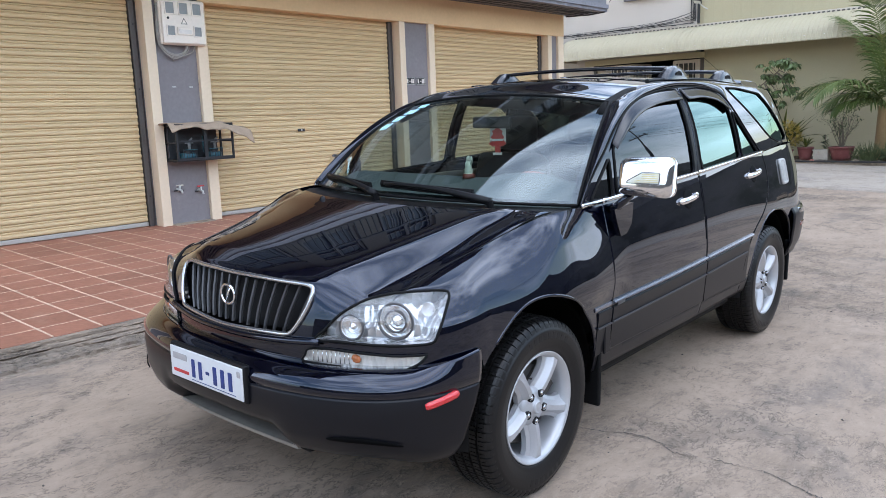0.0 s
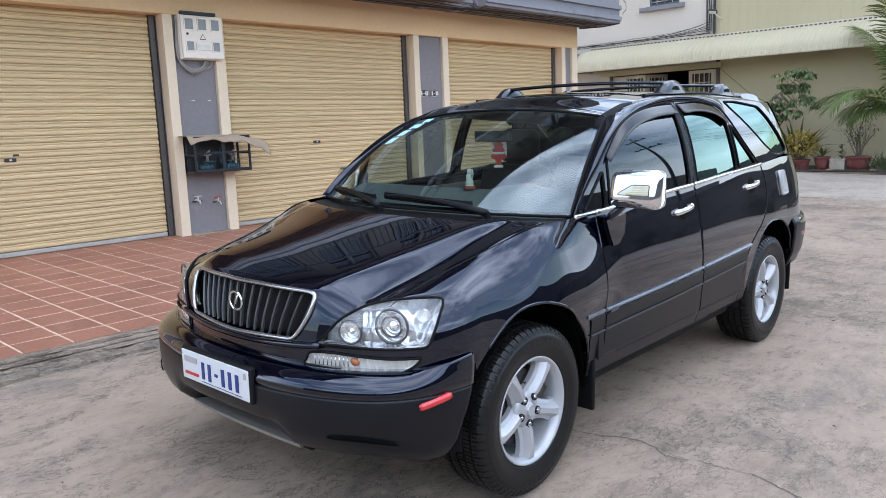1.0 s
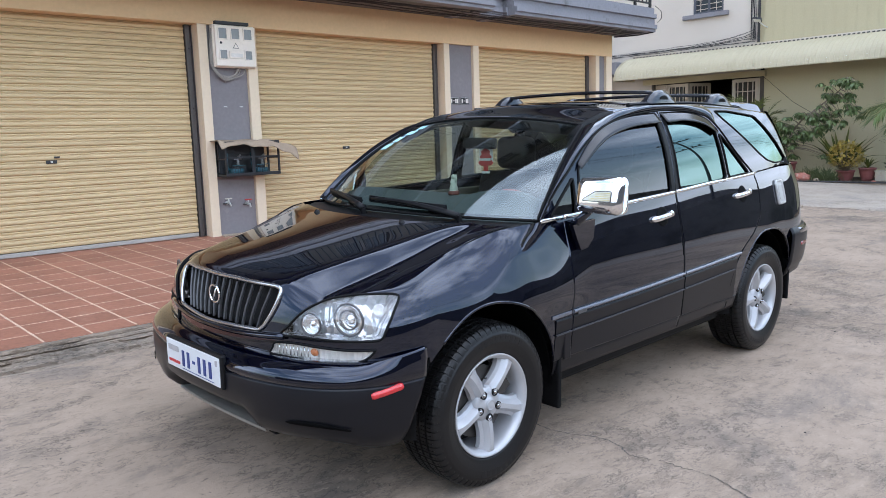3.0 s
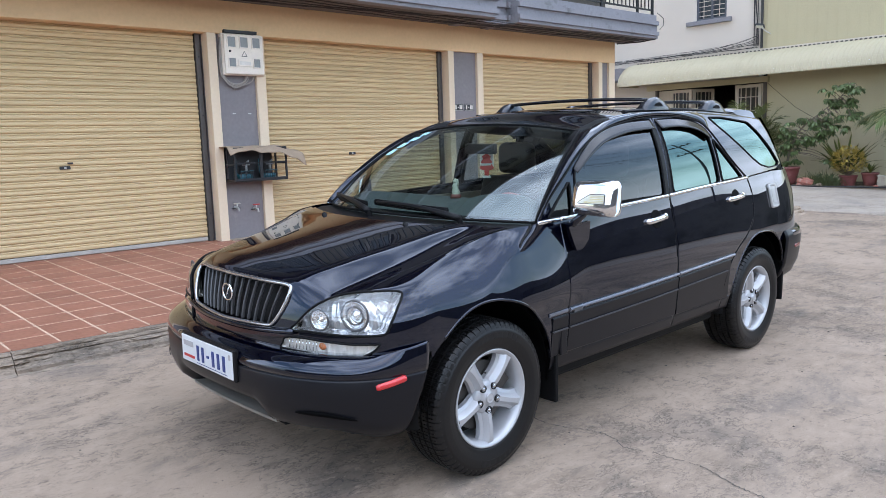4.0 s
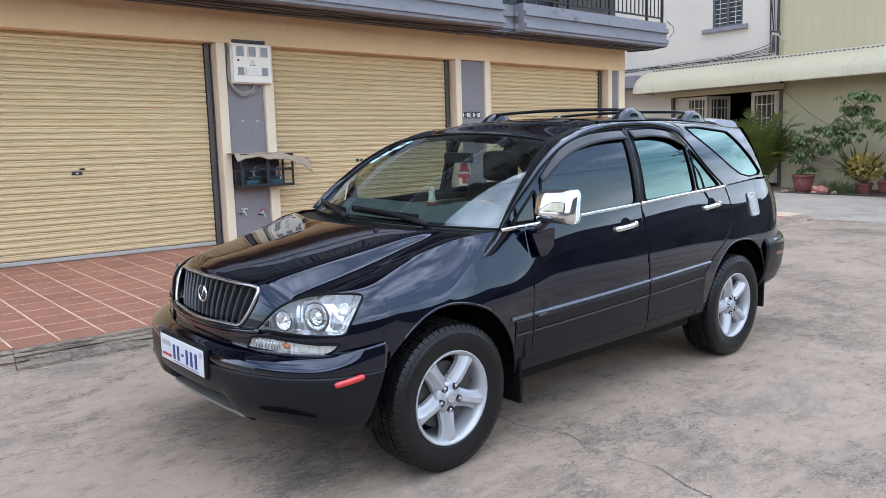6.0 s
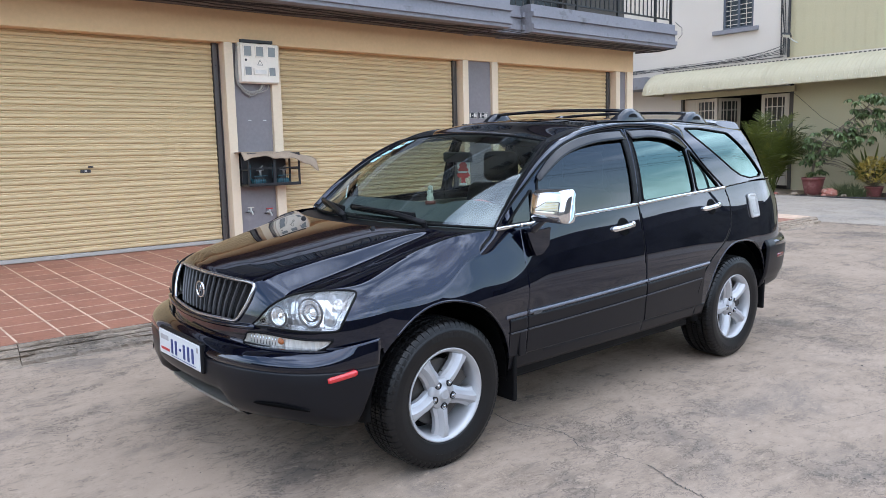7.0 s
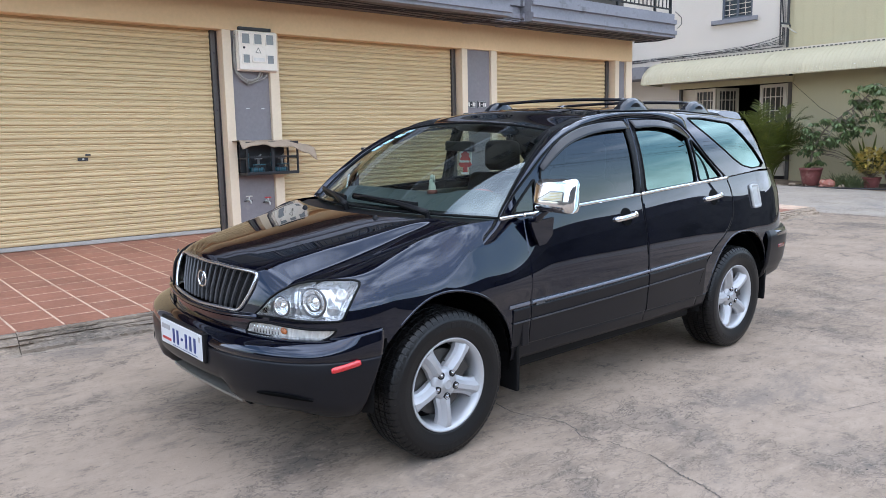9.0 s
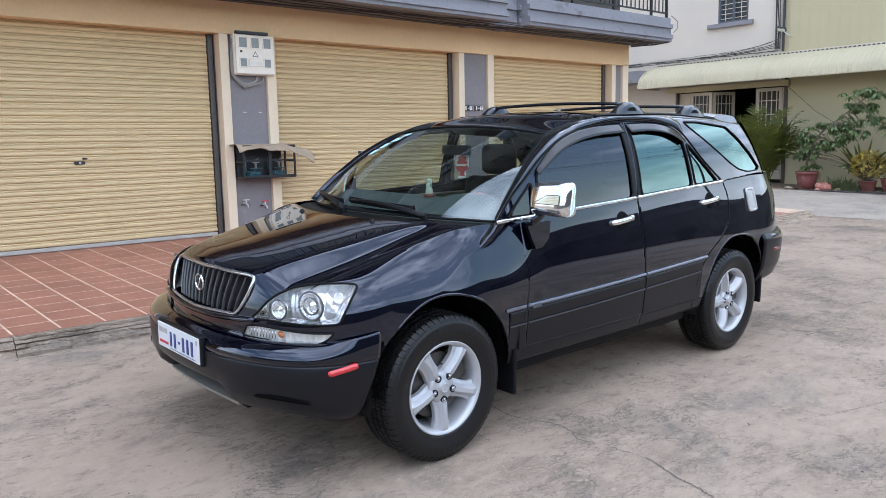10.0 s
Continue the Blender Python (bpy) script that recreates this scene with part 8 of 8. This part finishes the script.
part("cage_mid_rail", box(CD - 0.006, CD + 0.006, 0.024, CL - 0.024, CH * 0.52, CH * 0.52 + 0.018), CRATE, cage)
part("cage_floor", box(0.0, CD, 0.0, CL, -0.008, 0.0), CRATE, cage)
part("cage_back", box(0.066, 0.072, 0.02, CL - 0.10, 0.02, CH - 0.02), CRATE, cage)
part("cage_roof", box(0.0, CD, 0.0, CL, CH, CH + 0.006), CRATE, cage)
for y in (0.20, 0.53):
    wm = thing("water_meter", "blue water meter with grey pipe inside the cage", "water meter", "water meters", m=pose(-8.08 + 0.15, 4.385 + y, 1.07))
    part("body", box(-0.05, 0.05, -0.085, 0.085, 0.015, 0.085, 0.02), METER_BLUE, wm, smooth=True)
    put("dial", mesh_of("dial", *lathe([(0.0, 0.115), (0.042, 0.115), (0.048, 0.105), (0.048, 0.080)], 20), CRATE, True), wm)
    for k in range(6):
        part("guard_bar", box(0.066, 0.071, -0.085 + 0.033 * k, -0.080 + 0.033 * k, 0.01, 0.12), CRATE, wm)
    part("guard_rail", box(0.064, 0.073, -0.09, 0.09, 0.118, 0.126), METER_BLUE, wm)
    put("tail_pipe", mesh_of("tail_pipe", *tube([(-0.02, -0.07, 0.05), (-0.02, -0.11, 0.10), (-0.02, -0.11, 0.27)], 0.014, 8), METER_BLUE, True), wm)
    put("valve", mesh_of("valve", *joined([tube([(0.01, 0.02, 0.12), (0.01, 0.02, 0.19)], 0.016, 8), tube([(0.01, -0.03, 0.195), (0.01, 0.07, 0.195)], 0.008, 6), tube([(0.01, 0.02, 0.22), (0.01, 0.06, 0.25)], 0.010, 6)]), surface("dull_valve_%d" % round(y * 100), (0.22, 0.23, 0.23), 0.5, var=0.2, scale=9), True), wm, "dull grey valve")

tv, tf = [], []
NX, NY = 14, 36
rr = random.Random(4)
for i in range(NX + 1):
    for j in range(NY + 1):
        x = -8.09 + 0.36 * i / NX
        t = j / NY
        y = 4.31 + 1.06 * t
        z = 1.492 + 0.005 * math.sin(y * 17 + i * 0.5) + 0.004 * math.sin(x * 40 + y * 9)
        over = max(0.0, i / NX - 0.74) / 0.26
        z -= 0.070 * over ** 1.2 * (1 + 0.25 * math.sin(y * 12) + 0.10 * math.sin(y * 31))
        # the loose end sags forward as a rounded tongue
        side = max(0.0, t - 0.62) / 0.38
        z -= side ** 1.3 * (0.025 + 0.130 * (i / NX) ** 1.4) + 0.07 * over * min(1.0, 2 * side) * (1.2 - side)
        y -= 0.16 * side * (1 - i / NX) ** 2 + 0.05 * side ** 3 * max(0.0, i / NX - 0.7) / 0.3
        x += 0.05 * side * (i / NX) + 0.012 * math.sin(y * 11) * over
        tv.append((x, y, z))
for i in range(NX):
    for j in range(NY):
        tf.append((i * (NY + 1) + j, (i + 1) * (NY + 1) + j, (i + 1) * (NY + 1) + j + 1, i * (NY + 1) + j + 1))
tarp = put("tarpaulin", mesh_of("tarpaulin", tv, tf, TARP, True))
tagged(tarp, "creased brown tarpaulin draped over the meter cage", "tarpaulin")
md = tarp.modifiers.new("thickness", "SOLIDIFY")
md.thickness, md.offset = 0.006, 0

for y, z, red in ((4.50, 0.735, False), (4.765, 0.705, True)):
    tap = thing("wall_tap", "metal wall tap with a %s handle on the grey-blue panel" % ("red" if red else "pale"), "tap", "taps on the panel", m=pose(-8.078, y, z))
    put("spout", mesh_of("spout", *joined([tube([(0, 0, 0), (0.05, 0, 0), (0.085, 0, -0.005), (0.10, 0, -0.04)], 0.012, 8), tube([(-0.002, 0, 0), (0.006, 0, 0)], 0.024, 12), tube([(0.05, 0, 0), (0.05, 0, 0.045)], 0.010, 8)]), PIPE_GREY, True), tap)
    part("handle", box(0.040, 0.060, -0.045, 0.045, 0.045, 0.060, 0.004), RED_INK if red else WHITE_PAINT, tap)
    put("side_pipe", mesh_of("side_pipe", *tube([(0.01, -0.055, -0.008), (0.02, 0, -0.008), (0.012, 0.06, -0.010)], 0.008, 6), BLACK_IRON), tap)

for i, y in enumerate((8.425, 8.655)):
    sg = thing("unit_sign", "small black unit sign with pale bars on the grey-blue panel", "sign", "unit signs", m=pose(-8.0785, y, 2.005))
    part("plate", box(0.0, 0.008, -0.10, 0.10, -0.055, 0.055, 0.003), BLACK_IRON, sg)
    for k, yy in enumerate((-0.055, -0.005, 0.035, 0.068)):
        h = 0.032 if k != 1 else 0.006
        part("pale_bar", box(0.0085, 0.011, yy - 0.013, yy + 0.013, -h, h), PAPER, sg)
    put("sign_rim", mesh_of("sign_rim", *tube([(0.009, -0.094, -0.049), (0.009, 0.094, -0.049), (0.009, 0.094, 0.049), (0.009, -0.094, 0.049)], 0.003, 4, True), PIPE_GREY), sg)


# ---------------------------------------------------------------- planting along the far wall
BED_Z = 0.16


def leaf(v, f, p, way, up, length, width, droop=0.3, seg=4, fold=0.25):
    """One leaf blade: a folded strip that bends down towards its tip."""
    way, up = Vector(way).normalized(), Vector(up)
    side = way.cross(up)
    side = side.normalized() if side.length > 1e-4 else Vector((1, 0, 0))
    k = len(v)
    q = Vector(p)
    d = way.copy()
    for i in range(seg + 1):
        t = i / seg
        w = width * (math.sin(math.pi * min(1, 0.12 + 0.88 * t)) ** 0.75 if t < 1 else 0.02) * 0.5
        n = side.cross(d).normalized()
        v += [tuple(q - side * w + n * w * fold), tuple(q), tuple(q + side * w + n * w * fold)]
        d = (d + Vector((0, 0, -1)) * droop / seg).normalized()
        q = q + d * length / seg
    for i in range(seg):
        a = k + 3 * i
        f += [(a, a + 1, a + 4, a + 3), (a + 1, a + 2, a + 5, a + 4)]


def frond(v, f, base, way, length, leaf_len, pairs, droop, r, leaf_w=0.028, hang=0.35, stem=None, bare=0.22):
    """A palm frond: an arching rib with pairs of narrow leaflets."""
    d, q, line = Vector(way).normalized(), Vector(base), []
    n = 22
    for i in range(n + 1):
        line.append((q.copy(), d.copy()))
        d = (d + Vector((0, 0, -1)) * droop / n * (0.4 + 1.2 * i / n)).normalized()
        q = q + d * length / n
    if stem is not None:
        stem.append(tube([tuple(p) for p, _ in line], [0.016 * (1 - 0.85 * i / n) + 0.002 for i in range(n + 1)], 5))
    for k in range(pairs):
        t = bare + (1 - bare) * (k + 0.5) / pairs
        i = min(n - 1, int(t * n))
        p = line[i][0].lerp(line[i + 1][0], t * n - i)
        d = line[i][1]
        side = d.cross(Vector((0, 0, 1)))
        side = side.normalized() if side.length > 1e-3 else Vector((1, 0, 0))
        up = side.cross(d)
        L = leaf_len * (0.45 + 0.75 * math.sin(math.pi * min(0.95, 0.15 + 0.75 * t))) * r.uniform(0.85, 1.1)
        for s in (-1, 1):
            w = side * s * 0.9 + d * (0.55 + 0.5 * t) + up * r.uniform(0.05, 0.35)
            leaf(v, f, p, w, up, L, leaf_w * r.uniform(0.8, 1.2), hang * r.uniform(0.5, 1.4), 3, 0.15)


def plant(name, label, category, stem_geo, stem_mat, leaf_geo, leaf_mat, group=""):
    t = thing(name, label, category, group)
    if stem_geo:
        put("stem", mesh_of("stem", *joined(stem_geo), stem_mat, True), t)
    put("crown", mesh_of("crown", *leaf_geo, leaf_mat), t)
    return t


def pot(x, y, r, h, label, z=BED_Z):
    p = thing("plant_pot", label, "pot", "pots along the wall", m=pose(x, y, z))
    put("pot_wall", mesh_of("pot_wall", *lathe([(0.0, 0.0), (r * 0.62, 0.0), (r * 0.74, h * 0.25), (r * 0.90, h * 0.70), (r * 0.93, h * 0.86), (r, h * 0.88), (r * 1.02, h), (r * 0.90, h), (r * 0.86, h * 0.9)], 28), POT, True), p)
    put("soil", mesh_of("soil", *lathe([(0.0, h * 0.91), (r * 0.88, h * 0.90)], 20), SOIL), p)
    return p


# feathery palm clump beside the doors
r = random.Random(31)
v, f, st = [], [], []
for k in range(46):
    a = 2 * math.pi * k / 46 + r.uniform(-0.25, 0.25)
    lean = r.uniform(0.10, 0.75)
    rise = r.uniform(0.15, 0.55) if k % 3 else 0.0
    b = Vector((-8.80 + 0.26 * math.cos(a), 19.2 + 0.16 * math.sin(a), BED_Z))
    way = Vector((lean * math.cos(a), lean * 0.7 * math.sin(a), 1.0)).normalized()
    top = b + Vector((0.12 * way.x, 0.12 * way.y, 1.0)) * rise
    if rise:
        st.append(tube([tuple(b), tuple(top)], [0.016, 0.012], 6))
    frond(v, f, top, way, r.uniform(1.0, 2.05) * (1.0 if rise == 0 else 0.9), 0.38, 26, r.uniform(0.8, 1.9), r, 0.030, 0.55, st, 0.28)
plant("areca_palm", "bushy green feather palm with yellowing lower fronds", "palm", st, PALM_LEAF, (v, f), PALM_LEAF)
pot(-8.85, 19.05, 0.17, 0.26, "small dark red clay pot by the palm")

# umbrella tree leaning out of a red pot
pot(-7.41, 18.95, 0.265, 0.45, "large weathered red pot with an umbrella tree", 0.14)
r = random.Random(7)
v, f, st = [], [], []
trunk = smooth_loop([(-7.45, 18.95, 0.55), (-7.36, 18.95, 1.05), (-7.15, 19.0, 1.50), (-6.75, 19.05, 1.85), (-6.30, 19.05, 2.20), (-6.10, 19.05, 2.45)], 6, False)
st.append(tube(trunk, [0.026 - 0.016 * i / (len(trunk) - 1) for i in range(len(trunk))], 7))
whorls = []
CLUMPS = ((-6.2, 2.28, 0.46, 0.30, 38), (-7.05, 1.50, 0.58, 0.36, 58), (-6.1, 1.66, 0.30, 0.26, 20), (-6.48, 0.70, 0.18, 0.12, 7), (-7.35, 0.95, 0.26, 0.28, 22), (-6.7, 1.75, 0.30, 0.20, 14))
for cx, cz, rx, rz, n in CLUMPS:
    for k in range(n):
        a, q = r.uniform(0, 2 * math.pi), r.uniform(0.2, 1.0) ** 0.5
        tip = Vector((cx + rx * q * math.cos(a), 19.0 + r.uniform(-0.3, 0.25), cz + rz * q * math.sin(a)))
        base = min((Vector(p) for p in trunk[5:]), key=lambda p: (p - tip).length)
        st.append(tube([tuple(base), tuple(base.lerp(tip, 0.5) + Vector((0, 0, 0.05))), tuple(tip)], [0.008, 0.006, 0.004], 5))
        whorls.append(tip)
for c in whorls:
    n = r.randint(7, 10)
    for i in range(n):
        a = 2 * math.pi * i / n + r.uniform(-0.2, 0.2)
        leaf(v, f, c, (math.cos(a), math.sin(a), r.uniform(-0.45, 0.25)), (0, 0, 1), r.uniform(0.12, 0.20), r.uniform(0.050, 0.078), r.uniform(0.7, 1.8), 3, 0.2)
plant("umbrella_tree", "straggling dark green umbrella tree leaning along the wall", "shrub", st, BARK, (v, f), BROAD_LEAF)

# strap-leaved clump and yellow shrub
r = random.Random(12)
v, f = [], []
for k in range(26):
    a = r.uniform(0, 2 * math.pi)
    leaf(v, f, (-6.15 + 0.05 * math.cos(a), 19.1, 0.42), (0.6 * math.cos(a), 0.5 * math.sin(a), r.uniform(0.7, 1.5)), (math.cos(a), math.sin(a), 0.3), r.uniform(0.7, 1.15), r.uniform(0.06, 0.09), r.uniform(0.3, 1.1), 6, 0.3)
plant("strap_plant", "green strap-leaved plant behind the yellow shrub", "plant", None, None, (v, f), PALM_LEAF)
pot(-6.0, 18.9, 0.20, 0.28, "dark red pot under the yellow shrub", 0.12)
v, f, st = [], [], []
for k in range(330):
    a, b = r.uniform(0, 2 * math.pi), math.acos(r.uniform(-0.75, 1))
    rad = 0.34 * r.uniform(0.55, 1.0) ** 0.5
    c = Vector((-6.0 + 1.15 * rad * math.cos(a) * math.sin(b), 18.88 + rad * math.sin(a) * math.sin(b), 0.72 + 1.05 * rad * math.cos(b)))
    if k % 12 == 0:
        st.append(tube([(-6.0, 18.9, 0.38), tuple(Vector((-6.0, 18.9, 0.4)).lerp(c, 0.5)), tuple(c)], [0.008, 0.006, 0.003], 4))
    for i in range(3):
        w = Vector((r.uniform(-1, 1), r.uniform(-1, 1), r.uniform(-0.2, 1)))
        leaf(v, f, c, w, (0, 0, 1), r.uniform(0.06, 0.11), r.uniform(0.035, 0.06), 0.4, 2, 0.2)
plant("yellow_shrub", "dense yellow-leaved shrub in a clay pot", "shrub", st, BARK, (v, f), YELLOW_LEAF)

# small pots and the white trough
pot(-5.55, 18.95, 0.185, 0.30, "small red pot with a strap-leaved plant")
v, f = [], []
for k in range(20):
    a = r.uniform(0, 2 * math.pi)
    leaf(v, f, (-5.55, 18.95, 0.45), (math.cos(a), 0.8 * math.sin(a), r.uniform(0.6, 2.0)), (0, 0, 1), r.uniform(0.18, 0.42), 0.035, r.uniform(0.2, 0.8), 4)
plant("pot_plant", "small green strap-leaved pot plant", "plant", None, None, (v, f), PALM_LEAF)
tr = thing("planter_trough", "white rectangular planter standing on the soil", "planter", m=pose(-5.19, 18.92, BED_Z))
part("trough", box(-0.16, 0.16, -0.10, 0.10, 0, 0.22, 0.012), surface("stained_white_plastic", (0.48, 0.43, 0.36), 0.6, var=0.15, scale=9, dark=(0.35, 0.24, 0.18), dark_scale=7, dark_from=0.6), tr)
part("trough_rim", box(-0.175, 0.175, -0.115, 0.115, 0.221, 0.245, 0.006), surface("trough_rim_white", (0.52, 0.48, 0.41), 0.6, var=0.15, scale=9), tr)
v, f = [], []
for k in range(34):
    z = 0.40 + 0.32 * r.random()
    a = r.uniform(0, 2 * math.pi)
    leaf(v, f, (-5.12, 18.92, z), (math.cos(a), math.sin(a), 0.7), (0, 0, 1), r.uniform(0.08, 0.14) * (1.25 - (z - 0.4) * 1.6), 0.05, 0.2, 2)
plant("dark_pot_plant", "small dark upright plant in the white planter", "plant", [tube([(-5.12, 18.92, 0.38), (-5.12, 18.92, 0.74)], 0.008, 5)], BARK, (v, f), SHRUB_LEAF)
pot(-4.78, 18.95, 0.27, 0.31, "wide red pot with a thin shrub")
v, f, st = [], [], []
for k in range(17):
    a = r.uniform(0, 2 * math.pi)
    tip = Vector((-4.78 + r.uniform(-0.50, 0.42), 18.95 + r.uniform(-0.3, 0.3), r.uniform(0.85, 1.58)))
    line = [Vector((-4.78, 18.95, 0.44)).lerp(tip, t) + Vector((0.04 * math.sin(5 * t + k), 0, 0.12 * math.sin(math.pi * t))) for t in np.linspace(0, 1, 7)]
    st.append(tube([tuple(p) for p in line], [0.009 - 0.001 * i for i in range(7)], 5))
    for p in line[2:]:
        for i in range(5):
            leaf(v, f, p + Vector((r.uniform(-0.06, 0.06), r.uniform(-0.06, 0.06), r.uniform(-0.06, 0.06))), (r.uniform(-1, 1), r.uniform(-1, 1), r.uniform(-0.3, 0.8)), (0, 0, 1), r.uniform(0.05, 0.085), 0.028, 0.3, 2)
plant("thin_shrub", "sparse small-leaved shrub in a wide pot", "shrub", st, BARK, (v, f), SHRUB_LEAF)

# coconut palm with a ringed trunk at the lane
r = random.Random(40)
v, f, st = [], [], []
pt = thing("coconut_palm", "young coconut palm with long arching fronds", "palm")
ring_prof = [(0.0, BED_Z)]
for k in range(26):
    z = BED_Z + 1.15 * k / 25
    rad = 0.27 - 0.05 * k / 25
    ring_prof += [(rad + 0.012, z), (rad - 0.004, z + 0.036)]
ring_prof.append((0.0, BED_Z + 1.2))
tv, tf = lathe(ring_prof, 24)
put("trunk", mesh_of("trunk", [(x - 3.90, y + 19.15, z) for x, y, z in tv], tf, BAMBOO, True), pt, "ringed brown palm trunk")
ways = [(-1.0, -0.10, 0.95, 2.05, 1.5), (-0.8, -0.65, 0.9, 1.5, 1.7), (-0.42, 0.1, 1.8, 2.5, 1.75), (-0.15, -0.35, 1.8, 2.9, 1.3), (0.5, -0.2, 1.4, 2.7, 1.6), (1.0, 0.1, 0.9, 2.4, 1.8), (-0.5, -0.8, 1.0, 2.3, 1.9), (0.6, -0.8, 1.1, 2.3, 1.8), (0.15, 0.25, 2.0, 2.7, 0.9), (-0.6, -0.7, 0.5, 1.4, 1.2)]
for dx, dy, dz, L, dr in ways:
    frond(v, f, (-3.90, 19.1, 1.28), (dx, dy, dz), L, 0.56, 64, dr, r, 0.032, 0.8, st, 0.14)
put("ribs", mesh_of("ribs", *joined(st), PALM_LEAF, True), pt)
put("crown", mesh_of("crown", v, f, COCO_LEAF), pt)

# grass tufts and litter in the bed
v, f = [], []
for k in range(620):
    c = r.choice(((-4.15, 18.8, 0.24), (-3.6, 18.75, 0.3), (-6.6, 18.85, 0.16), (-6.35, 18.75, 0.10), (-3.0, 18.9, 0.3)))
    x, y = c[0] + r.gauss(0, 0.16), c[1] + r.gauss(0, 0.08)
    leaf(v, f, (x, y, BED_Z), (r.uniform(-0.6, 0.6), r.uniform(-0.6, 0.4), 1), (0, 1, 0), r.uniform(0.6, 1.1) * (c[2] + 0.25), 0.014, r.uniform(0.3, 1.2), 3)
tagged(put("grass", mesh_of("grass", v, f, SHRUB_LEAF)), "tufts of long grass in the planting bed", "grass", kind="stuff")
v, f = [], []
for k in range(520):
    x, y = r.uniform(-9, 2), r.uniform(BED_Y + 0.1, BED_Y + 0.7)
    leaf(v, f, (x, y, BED_Z + 0.012), (r.uniform(-1, 1), r.uniform(-1, 1), 0.25), (0, 0, 1), r.uniform(0.05, 0.12), 0.03, 0.4, 2)
tagged(put("dead_leaves", mesh_of("dead_leaves", v, f, BARK)), "dry leaf litter on the soil", "leaf litter", kind="stuff")
sb = bmesh.new()
bmesh.ops.create_icosphere(sb, subdivisions=2, radius=0.2)
for q in sb.verts:
    q.co = Vector((q.co.x * 1.05, q.co.y * 0.7, q.co.z * 0.55)) * (1 + 0.16 * noise.noise(q.co * 9))
stone = part("broken_pot", sb, BRICK_RED, None, m=pose(-6.9, 18.75, 0.24, 8, 12, 20))
tagged(stone, "rounded pale red lump of broken pot on the bed", "rubble")
for k, (x, y, s) in enumerate(((-7.75, 18.72, 0.07), (-7.0, 18.6, 0.05), (-4.4, 18.62, 0.05), (-5.3, 18.6, 0.04), (-6.55, 18.66, 0.06), (-8.2, 18.7, 0.06))):
    sb = bmesh.new()
    bmesh.ops.create_icosphere(sb, subdivisions=2, radius=s)
    for q in sb.verts:
        q.co = Vector((q.co.x * 1.3, q.co.y, q.co.z * 0.7)) * (1 + 0.2 * noise.noise(q.co * 30 + Vector((k, 0, 0))))
    tagged(part("stone", sb, BRICK_RED if k % 2 else KERB, None, m=pose(x, y, BED_Z + s * 0.4)), "small rough stone on the soil", "stone", "stones in the bed")


# ---------------------------------------------------------------- floor tiles, one by one
TILE_X, TILE_Y, SKEW, FIRST_X, FIRST_W = 0.2957, 0.304, 0.024, -4.699, 0.262
GX, GY = 0.0062, 0.0074


def tile_geo(width):
    """A tile with a chamfered rim; its rows run towards the wall."""
    lo = [(-x, y - SKEW * x) for x, y in ((GX, GY), (width - GX, GY), (width - GX, TILE_Y - GY), (GX, TILE_Y - GY))]
    cx, cy = sum(p[0] for p in lo) / 4, sum(p[1] for p in lo) / 4
    v = [(x, y, -0.008) for x, y in lo] + [(x, y, 0.000) for x, y in lo] + [(cx + (x - cx) * 0.988, cy + (y - cy) * 0.988, 0.0015) for x, y in lo]
    f = [(a + (i + 1) % 4, a + i, a + 4 + i, a + 4 + (i + 1) % 4) for a in (0, 4) for i in range(4)]
    return v, f + [(11, 10, 9, 8)]


FULL, EDGE = tile_geo(TILE_X), tile_geo(FIRST_W)
full_me, edge_me = mesh_of("tile", *FULL, TILE), mesh_of("edge_tile", *EDGE, TILE)
slope = Matrix.Rotation(math.atan(0.036), 4, "Y")
rest = []
rnd = random.Random(21)
for j in range(-20, 37):
    for i in range(12):
        x = FIRST_X if i == 0 else FIRST_X - FIRST_W - (i - 1) * TILE_X
        y = 1.450 + j * TILE_Y + SKEW * (x + 4.67)
        m = pose(x, y, deck_z(x) - 0.001 + rnd.uniform(-0.0002, 0.0003)) @ slope
        if y + TILE_Y > 12.6 or y < -4.8:
            continue
        if 0.6 < y < 7.0:
            put("tile", edge_me if i == 0 else full_me, deck, m=m)
        else:
            v, f = EDGE if i == 0 else FULL
            rest.append(([tuple(m @ Vector(p)) for p in v], f))
tagged(put("tiles_beyond", mesh_of("tiles_beyond", *joined(rest), TILE), deck), "terracotta tiles", kind="stuff")
